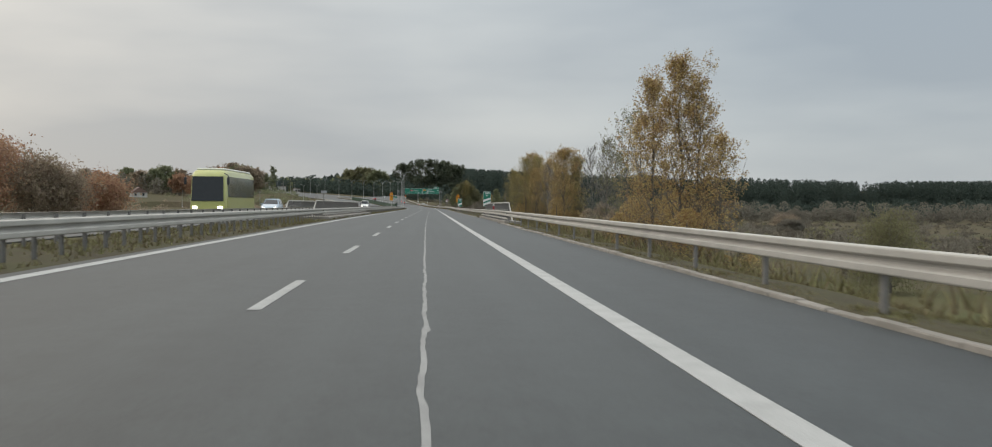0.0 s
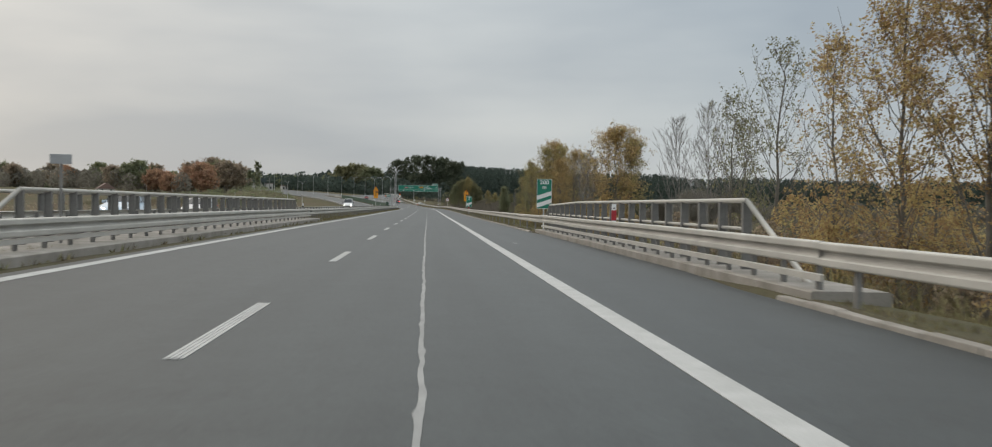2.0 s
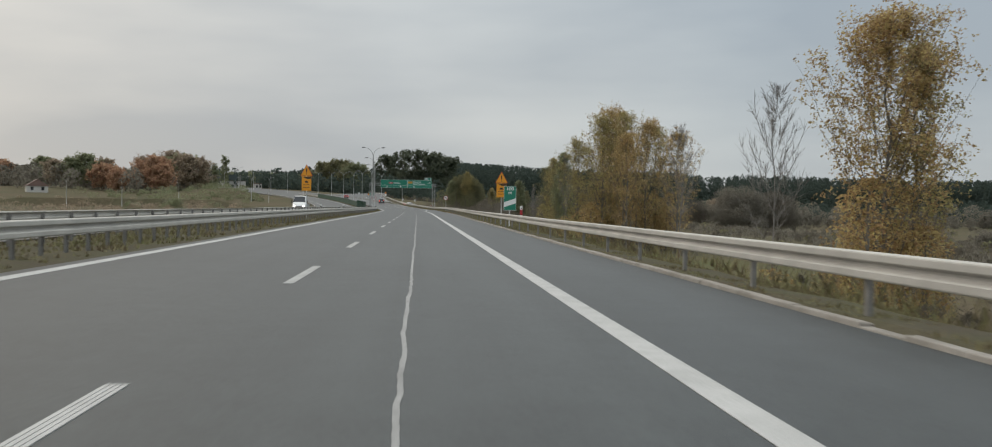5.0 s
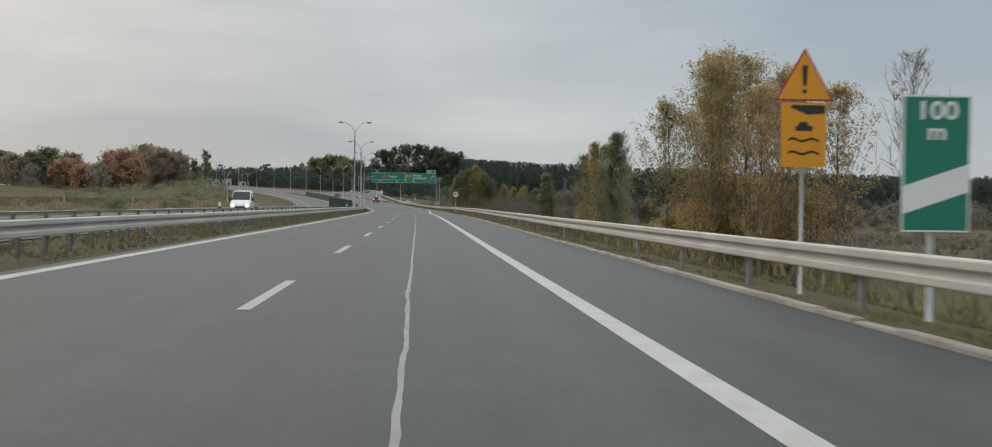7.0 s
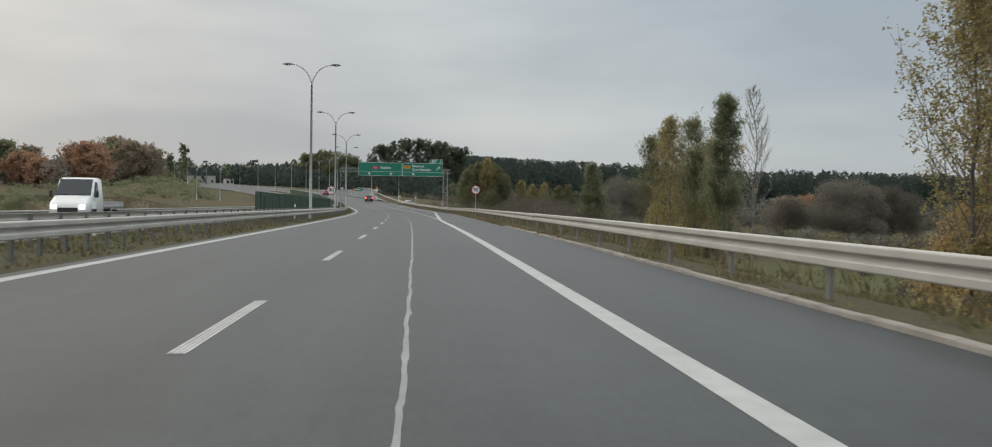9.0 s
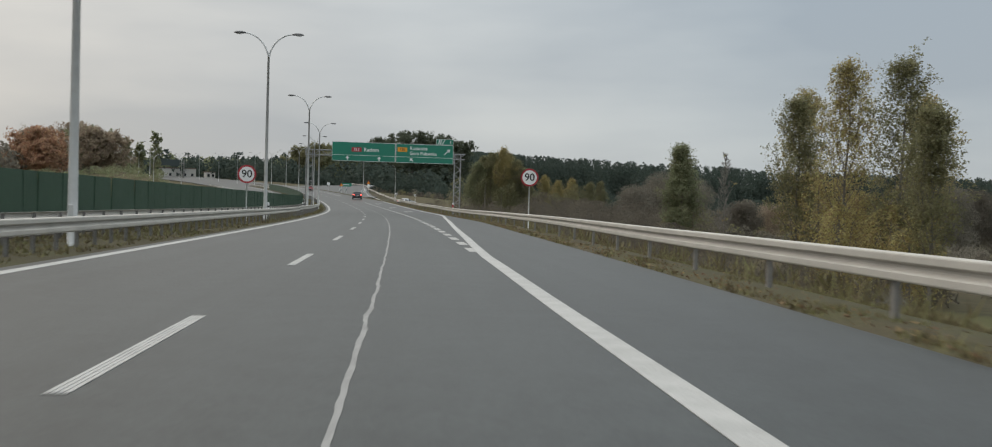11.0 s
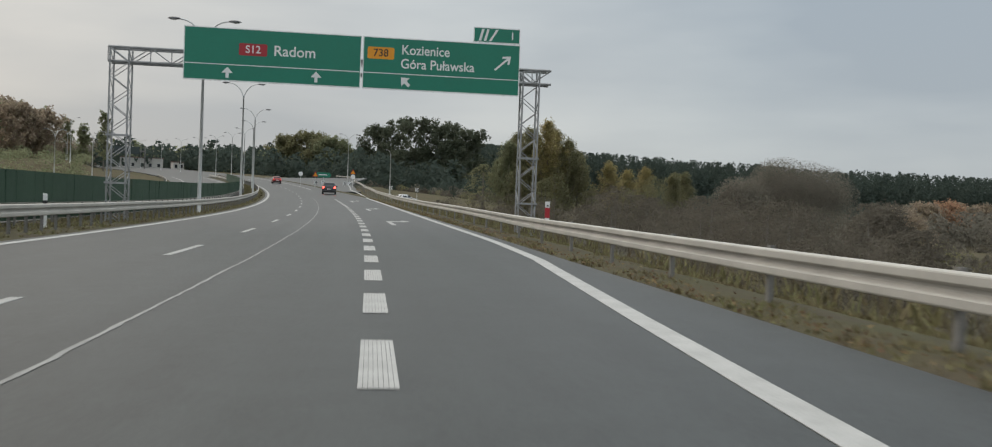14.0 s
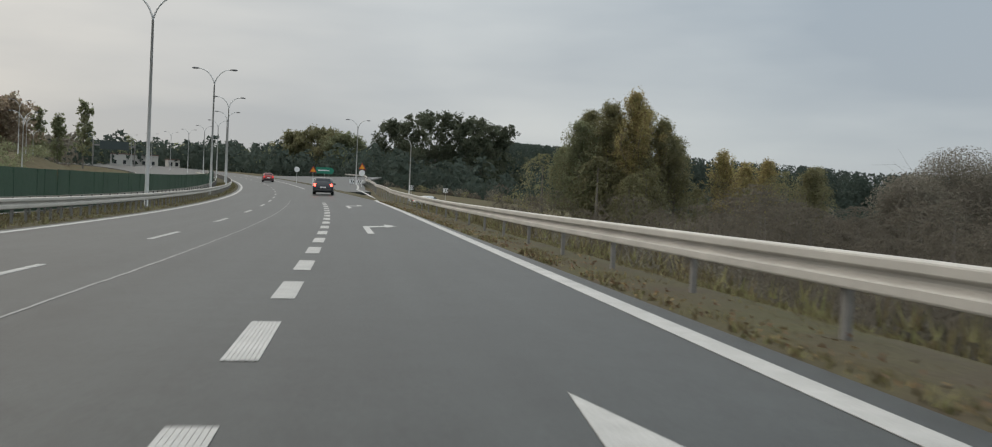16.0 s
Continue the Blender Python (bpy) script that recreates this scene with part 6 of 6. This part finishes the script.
def car(m, name, label, paint, length=4.4, width=1.78, height=1.48, style="hatch", lights=True, tail=TAIL_RED, group="cars on the road"):
    """A car that heads along +y."""
    t = thing(name, m, label, "car", group)
    L, hw, H = length / 2, width / 2, height
    belt = H * 0.60
    back = {"hatch": 0.04, "suv": 0.03, "sedan": 0.62}[style]
    hood = 0.95 if style != "sedan" else 1.05
    st = [(-L, 0.38, 0.62, 0.64, hw * 0.80, hw * 0.84, hw * 0.80), (-L + 0.10, 0.26, belt - 0.05, belt + 0.0, hw * 0.95, hw * 0.95, hw * 0.86)]
    if style == "sedan":
        st += [(-L + 0.62, 0.22, belt, belt + 0.06, hw, hw, hw * 0.84), (-L + 1.25, 0.22, belt, H - 0.06, hw, hw, hw * 0.72)]
    else:
        st += [(-L + 0.16, 0.24, belt, belt + 0.16, hw * 0.97, hw * 0.97, hw * 0.80), (-L + 0.52, 0.22, belt, H - 0.06, hw, hw, hw * 0.74)]
    st += [(-L + 1.5, 0.20, belt, H, hw, hw, hw * 0.73), (0.1, 0.20, belt, H, hw, hw, hw * 0.73), (L - hood - 1.0, 0.20, belt, H - 0.10, hw, hw, hw * 0.72),
           (L - hood - 0.30, 0.20, belt - 0.01, belt + 0.08, hw, hw, hw * 0.80), (L - 0.55, 0.20, belt - 0.10, belt - 0.07, hw, hw * 0.98, hw * 0.82), (L - 0.15, 0.24, belt - 0.22, belt - 0.20, hw * 0.93, hw * 0.92, hw * 0.8), (L, 0.34, belt - 0.36, belt - 0.34, hw * 0.78, hw * 0.8, hw * 0.7)]
    hull("body", st, paint, t)
    # glass
    xr = hw * 0.70
    ys, zs = L - hood - 0.95, H - 0.13
    ye, ze = L - hood - 0.32, belt + 0.09
    quad("windscreen", [(-hw * 0.80, ye, ze), (-xr * 0.92, ys, zs), (xr * 0.92, ys, zs), (hw * 0.80, ye, ze)], GLASS_DARK, t, 0.02)
    if style == "sedan":
        quad("rear_window", [(hw * 0.80, -L + 0.66, belt + 0.08), (xr * 0.92, -L + 1.25, H - 0.10), (-xr * 0.92, -L + 1.25, H - 0.10), (-hw * 0.80, -L + 0.66, belt + 0.08)], GLASS_DARK, t, 0.02)
    else:
        quad("rear_window", [(hw * 0.78, -L + 0.17, belt + 0.10), (xr * 0.92, -L + 0.44, H - 0.13), (-xr * 0.92, -L + 0.44, H - 0.13), (-hw * 0.78, -L + 0.17, belt + 0.10)], GLASS_DARK, t, 0.02)
    y0 = -L + (1.15 if style == "sedan" else 0.62)
    for sx in (-1, 1):
        lo, hi = hw * 0.965, hw * 0.775
        for ya, yb in ((y0, -0.12), (-0.02, L - hood - 0.75)):
            k = 0.18 if ya == y0 else 0.0
            e = 0.34 if yb > 0.2 else 0.0
            pts = [(sx * lo, ya, belt + 0.05), (sx * lo, yb + e, belt + 0.05), (sx * hi, yb - 0.1, H - 0.16), (sx * hi, ya + k, H - 0.16)]
            quad("side_window", pts if sx > 0 else pts[::-1], GLASS_DARK, t, 0.015)
        box_part("mirror", t, paint, (sx * hw - 0.02 * sx - 0.08, L - hood - 0.62, belt + 0.02), (sx * hw + 0.10 * sx + 0.06, L - hood - 0.50, belt + 0.17), 0.02)
        for yy in (-L + 0.82, L - 0.86):
            wheel(t, sx * (hw - 0.10), yy, 0.33, 0.21)
        quad("headlight", [(sx * hw * 0.52, L - 0.03, belt - 0.36), (sx * hw * 0.90, L - 0.16, belt - 0.34), (sx * hw * 0.90, L - 0.20, belt - 0.20), (sx * hw * 0.52, L - 0.07, belt - 0.24)][::(1 if sx < 0 else -1)], HEADLIGHT if lights else PLATE, t, 0.02)
        box_part("tail_light", t, tail, (sx * hw * 0.80 - 0.10, -L - 0.01 + 0.04, belt - 0.20), (sx * hw * 0.80 + 0.10, -L + 0.14, belt + 0.04), 0.02, "red tail light")
    box_part("front_bumper", t, TRIM, (-hw * 0.72, L - 0.06, 0.28), (hw * 0.72, L + 0.03, 0.46), 0.03)
    box_part("rear_bumper", t, TRIM, (-hw * 0.85, -L - 0.05, 0.30), (hw * 0.85, -L + 0.10, 0.50), 0.03)
    box_part("grille", t, TRIM, (-hw * 0.40, L - 0.05, 0.50), (hw * 0.40, L + 0.02, belt - 0.36), 0.01)
    box_part("number_plate", t, PLATE, (-0.26, -L - 0.06, 0.60), (0.26, -L - 0.03, 0.71), 0.004)
    box_part("number_plate", t, PLATE, (-0.26, L + 0.03, 0.38), (0.26, L + 0.05, 0.49), 0.004)
    return t


BLACK_PAINT = paint_material("black_car_paint", (0.012, 0.014, 0.02))
BLUE_PAINT = paint_material("pale_blue_car_paint", (0.42, 0.50, 0.58))
SILVER_PAINT = paint_material("silver_car_paint", (0.42, 0.43, 0.44), 0.3, 0.5)
WHITE_PAINT = paint_material("white_van_paint", (0.72, 0.72, 0.71), 0.35, 0.0)
LIME_PAINT = paint_material("pale_green_bus_paint", (0.46, 0.47, 0.16), 0.35, 0.0)
CREAM_PAINT = paint_material("cream_bus_paint", (0.68, 0.69, 0.60), 0.35, 0.0)
RED_PAINT = paint_material("dark_red_car_paint", (0.22, 0.02, 0.02))

car(stand(493, 4.35, 0.0, -4), "estate_car", "black estate car braking ahead with red tail lights lit", BLACK_PAINT, 4.6, 1.84, 1.58, "suv", False, BRAKE_RED)
car(stand(571, 1.5, 0.0, 0), "small_car", "dark red small car driving away over the rise", RED_PAINT, 4.1, 1.74, 1.48, "hatch", False, TAIL_RED)
car(stand(107.5, -14.2, 0.0, 180), "hatchback", "pale blue tall hatchback with its headlights on", BLUE_PAINT, 4.1, 1.76, 1.60, "hatch")
car(stand(126.0, -14.3, 0.0, 180), "saloon_car", "silver saloon car with its headlights on", SILVER_PAINT, 4.5, 1.78, 1.45, "sedan")
gp = P(530, 20.4)
car(pose(gp.x, gp.y, ground_z(gp.x, gp.y) + 0.62, 0, 0, turn(530) - 62), "saloon_car", "grey saloon car crossing on the slip road", SILVER_PAINT, 4.5, 1.78, 1.45, "sedan", False)


def bus(m):
    t = thing("coach_bus", m, "pale yellow-green coach with a cream roof and headlights on", "bus")
    L, hw, H = 6.0, 1.25, 3.45
    st = [(-L, 0.5, 1.25, H - 0.25, hw * 0.94, hw * 0.94, hw * 0.86), (-L + 0.15, 0.35, 1.25, H - 0.05, hw, hw, hw * 0.93), (-2, 0.32, 1.25, H, hw, hw, hw * 0.94), (L - 1.3, 0.32, 1.25, H, hw, hw, hw * 0.94),
          (L - 0.45, 0.32, 1.2, H - 0.12, hw, hw, hw * 0.92), (L - 0.12, 0.34, 1.1, H - 0.55, hw * 0.97, hw * 0.97, hw * 0.88), (L, 0.42, 0.95, 1.5, hw * 0.90, hw * 0.91, hw * 0.88)]
    hull("body", st, LIME_PAINT, t)
    box_part("roof_cap", t, CREAM_PAINT, (-hw * 0.80, -L + 0.5, H - 0.06), (hw * 0.80, L - 1.0, H + 0.10), 0.06, "cream roof fairing")
    quad("windscreen", [(-hw * 0.88, L + 0.02, 1.22), (-hw * 0.85, L - 0.13, H - 0.52), (hw * 0.85, L - 0.13, H - 0.52), (hw * 0.88, L + 0.02, 1.22)], GLASS_DARK, t, 0.06)
    box_part("nose_panel", t, LIME_PAINT, (-hw * 0.93, L - 0.1, 0.42), (hw * 0.93, L + 0.05, 1.22), 0.05, "pale green nose panel")
    box_part("number_plate", t, PLATE, (-0.26, L + 0.05, 0.52), (0.26, L + 0.07, 0.64), 0.004)
    for sx in (-1, 1):
        for k in range(6):
            ya = -L + 0.5 + k * 1.78
            quad("side_window", [(sx * hw * 1.0, ya, 1.5), (sx * hw * 1.0, ya + 1.68, 1.5), (sx * hw * 0.965, ya + 1.68, 2.95), (sx * hw * 0.965, ya, 2.95)][::(1 if sx > 0 else -1)], COACH_GLASS, t, 0.03)
        quad("side_panel", [(sx * hw * 1.004, -L + 0.4, 0.5), (sx * hw * 1.004, L - 0.6, 0.5), (sx * hw * 1.004, L - 0.6, 1.42), (sx * hw * 1.004, -L + 0.4, 1.42)][::(1 if sx > 0 else -1)], LIME_PAINT, t, 0.02, "pale green side panel")
        for yy in (-L + 3.2, L - 2.6):
            wheel(t, sx * (hw - 0.14), yy, 0.5, 0.3)
        box_part("headlight", t, HEADLIGHT, (sx * hw * 0.70 - 0.17, L + 0.03, 0.66), (sx * hw * 0.70 + 0.17, L + 0.08, 0.86), 0.03)
        bm = bmesh.new()
        tube(bm, [(sx * hw * 0.9, L - 0.25, H - 0.3), (sx * (hw + 0.22), L + 0.25, H - 0.45), (sx * (hw + 0.22), L + 0.25, H - 0.6)], 0.03, 6)
        box(bm, sx * (hw + 0.22) - 0.09, sx * (hw + 0.22) + 0.09, L + 0.18, L + 0.30, H - 1.1, H - 0.6, 0.03)
        part("mirror", bm, TRIM, t)
    return t


bus(stand(80.0, -13.6, 0.0, 180))


def van(m):
    t = thing("flatbed_van", m, "white flatbed van with its headlights on", "van")
    L, hw, H = 3.1, 1.0, 2.35
    st = [(0.35, 0.45, 1.30, H - 0.15, hw * 0.97, hw * 0.97, hw * 0.84), (0.5, 0.35, 1.30, H, hw, hw, hw * 0.86), (L - 1.55, 0.32, 1.28, H - 0.02, hw, hw, hw * 0.86), (L - 0.85, 0.30, 1.25, 1.42, hw, hw, hw * 0.88), (L - 0.2, 0.32, 1.0, 1.08, hw * 0.96, hw * 0.95, hw * 0.84), (L, 0.42, 0.82, 0.86, hw * 0.85, hw * 0.86, hw * 0.8)]
    hull("cab", st, WHITE_PAINT, t)
    quad("windscreen", [(-hw * 0.88, L - 0.84, 1.42), (-hw * 0.80, L - 1.50, H - 0.14), (hw * 0.80, L - 1.50, H - 0.14), (hw * 0.88, L - 0.84, 1.42)], GLASS_DARK, t, 0.05)
    box_part("cargo_bed", t, RIM, (-hw * 1.02, -L - 0.3, 0.72), (hw * 1.02, 0.3, 0.86), 0.01, "grey flat cargo bed")
    box_part("tailboard", t, RIM, (-hw * 1.02, -L - 0.34, 0.72), (hw * 1.02, -L - 0.3, 1.1), 0.005)
    box_part("chassis", t, TRIM, (-0.4, -L, 0.45), (0.4, 0.6, 0.72), 0.02)
    box_part("grille", t, TRIM, (-hw * 0.5, L - 0.05, 0.55), (hw * 0.5, L + 0.02, 0.78), 0.01)
    box_part("number_plate", t, PLATE, (-0.26, L + 0.02, 0.40), (0.26, L + 0.04, 0.51), 0.004)
    for sx in (-1, 1):
        quad("side_window", [(sx * hw * 0.985, L - 1.9, 1.34), (sx * hw * 0.985, L - 0.98, 1.34), (sx * hw * 0.90, L - 1.5, H - 0.25), (sx * hw * 0.88, L - 1.9, H - 0.25)][::(1 if sx > 0 else -1)], GLASS_DARK, t, 0.02)
        for yy in (-L + 1.0, L - 0.95):
            wheel(t, sx * (hw - 0.12), yy, 0.34, 0.22)
        box_part("headlight", t, HEADLIGHT, (sx * hw * 0.70 - 0.14, L - 0.06, 0.70), (sx * hw * 0.70 + 0.14, L + 0.03, 0.92), 0.03)
        box_part("mirror", t, TRIM, (sx * (hw + 0.14) - 0.08, L - 1.05, 1.3), (sx * (hw + 0.14) + 0.08, L - 0.93, 1.65), 0.03)
    return t


van(stand(288.0, -15.6, 0.0, 180))

# ---- small signs, chevrons and buildings beyond the exit ----
def chevron_board(m):
    t = thing("chevron_board", m, "small white and black chevron board on the bend", "road sign", "chevron boards")
    pole(t, 0, 1.0, 0.03)
    plate("board", [(-0.3, 0.8), (0.3, 0.8), (0.3, 1.4), (-0.3, 1.4)], SIGN_WHITE, t)
    for k in (-0.16, 0.08):
        plate("chevron", [(k, 0.84), (k + 0.12, 0.84), (k + 0.24, 1.1), (k + 0.12, 1.36), (k, 1.36), (k + 0.12, 1.1)], SIGN_BLACK, t, -0.004, -0.0005)
    return t


for x, y, z in ((-15.7, 550, 1.8), (-14.3, 550, 1.85), (-9.9, 545, 1.75), (-8.9, 545, 1.75), (-1.3, 540, 1.2), (3.4, 535, 0.95)):
    chevron_board(pose(x, y, z, 0, 0, 4))


def small_sign(m, shape, label):
    t = thing("road_sign", m, label, "road sign", "signs beyond the exit")
    pole(t, 0, 2.9, 0.035)
    if shape == "triangle":
        plate("rim", [(-0.5, 2.2), (0.5, 2.2), (0, 3.1)], SIGN_RED, t)
        plate("face", [(-0.36, 2.28), (0.36, 2.28), (0, 2.92)], SIGN_YELLOW, t, -0.004, -0.0005)
    elif shape == "both":
        plate("rim", [(-0.5, 2.7), (0.5, 2.7), (0, 3.6)], SIGN_RED, t)
        plate("face", [(-0.36, 2.78), (0.36, 2.78), (0, 3.42)], SIGN_YELLOW, t, -0.004, -0.0005)
        plate("disc", [(0.42 * math.cos(a * math.tau / 24), 2.2 + 0.42 * math.sin(a * math.tau / 24)) for a in range(24)], SIGN_WHITE, t)
    elif shape == "disc":
        plate("disc", [(0.42 * math.cos(a * math.tau / 24), 2.5 + 0.42 * math.sin(a * math.tau / 24)) for a in range(24)], SIGN_WHITE, t)
    else:
        plate("panel", [(-1.2, 2.0), (1.1, 2.0), (1.4, 2.45), (1.1, 2.9), (-1.2, 2.9)], SIGN_GREEN, t)
        plate("text_bar", [(-0.9, 2.38), (0.7, 2.38), (0.7, 2.54), (-0.9, 2.54)], SIGN_WHITE, t, -0.004, -0.0005)
    return t


for s, u, shape, label in ((540, 12.6, "both", "warning triangle above a round sign beside the slip road"), (540, 5.9, "triangle", "warning triangle at the exit nose"),
                           (546, 8.0, "arrow", "small green arrow-shaped direction sign at the exit"), (560, 5.2, "disc", "small round sign on the verge")):
    small_sign(stand(s, u, -0.3), shape, label)

WALL = material("rendered_wall", (0.40, 0.39, 0.37), 0.9, tint=(0.44, 0.43, 0.40), scale=0.5, fine=6, bump=0.1, detail_mix=0.12)
ROOF = material("roof_tiles", (0.16, 0.10, 0.08), 0.8, tint=(0.12, 0.08, 0.07), scale=0.6, fine=6, bump=0.2)


def house(x, y, rz, w, d, h, flat, label):
    t = thing("house", pose(x, y, ground_z(x, y) - 0.3, 0, 0, rz), label, "house", "houses on the slope")
    box_part("wall", t, WALL, (-w / 2, -d / 2, 0), (w / 2, d / 2, h), 0.02)
    if flat:
        box_part("roof", t, ROOF, (-w / 2 - 0.2, -d / 2 - 0.2, h), (w / 2 + 0.2, d / 2 + 0.2, h + 0.35), 0.03)
    else:
        bm = bmesh.new()
        prism(bm, [(-w / 2 - 0.4, h - 0.1), (w / 2 + 0.4, h - 0.1), (0, h + w * 0.34)], -d / 2 - 0.3, d / 2 + 0.3)
        part("roof", bm, ROOF, t)
    for i in range(max(2, int(w / 3))):
        for z in ((1.0, 3.6) if h > 5 else (1.0,)):
            xx = -w / 2 + w * (i + 0.5) / max(2, int(w / 3))
            f = box_part("window", t, TRIM, (xx - 0.55, -d / 2 - 0.03, z), (xx + 0.55, -d / 2 + 0.05, z + 1.4), 0.01)
            box_part("pane", f, GLASS_DARK, (xx - 0.47, -d / 2 - 0.045, z + 0.08), (xx + 0.47, -d / 2 - 0.02, z + 1.32), 0.004)


house(-112, 800, 14, 17, 8, 4.6, True, "long white building with a dark flat roof on the slope")
house(-150, 566, 25, 8, 7, 2.8, False, "pale house with a brown pitched roof among trees")
q = P(790, 9.5)
house(q.x, q.y, 30, 4.2, 3.6, 3.2, True, "small pale flat-roofed kiosk beside the far road")


# ---- far gantry over the oncoming carriageway ----
far_gantry = thing("sign_gantry", stand(770, -14.0, 0.0, 0), "distant dark green sign gantry over the oncoming carriageway", "sign gantry")
for sx in (-1, 1):
    bm = bmesh.new()
    tube(bm, [(sx * 6.6, 0, -0.6), (sx * 6.6, 0, 8.6)], 0.22, 8)
    part("post", bm, POST_STEEL, far_gantry)
bm = bmesh.new()
box(bm, -6.8, 6.8, -0.2, 0.2, 6.6, 7.1, 0.03)
part("beam", bm, POST_STEEL, far_gantry)
bm = bmesh.new()
box(bm, -4.6, 4.6, -0.36, -0.24, 5.6, 8.4, 0.02)
part("panel", bm, DARK_BOARD, far_gantry)
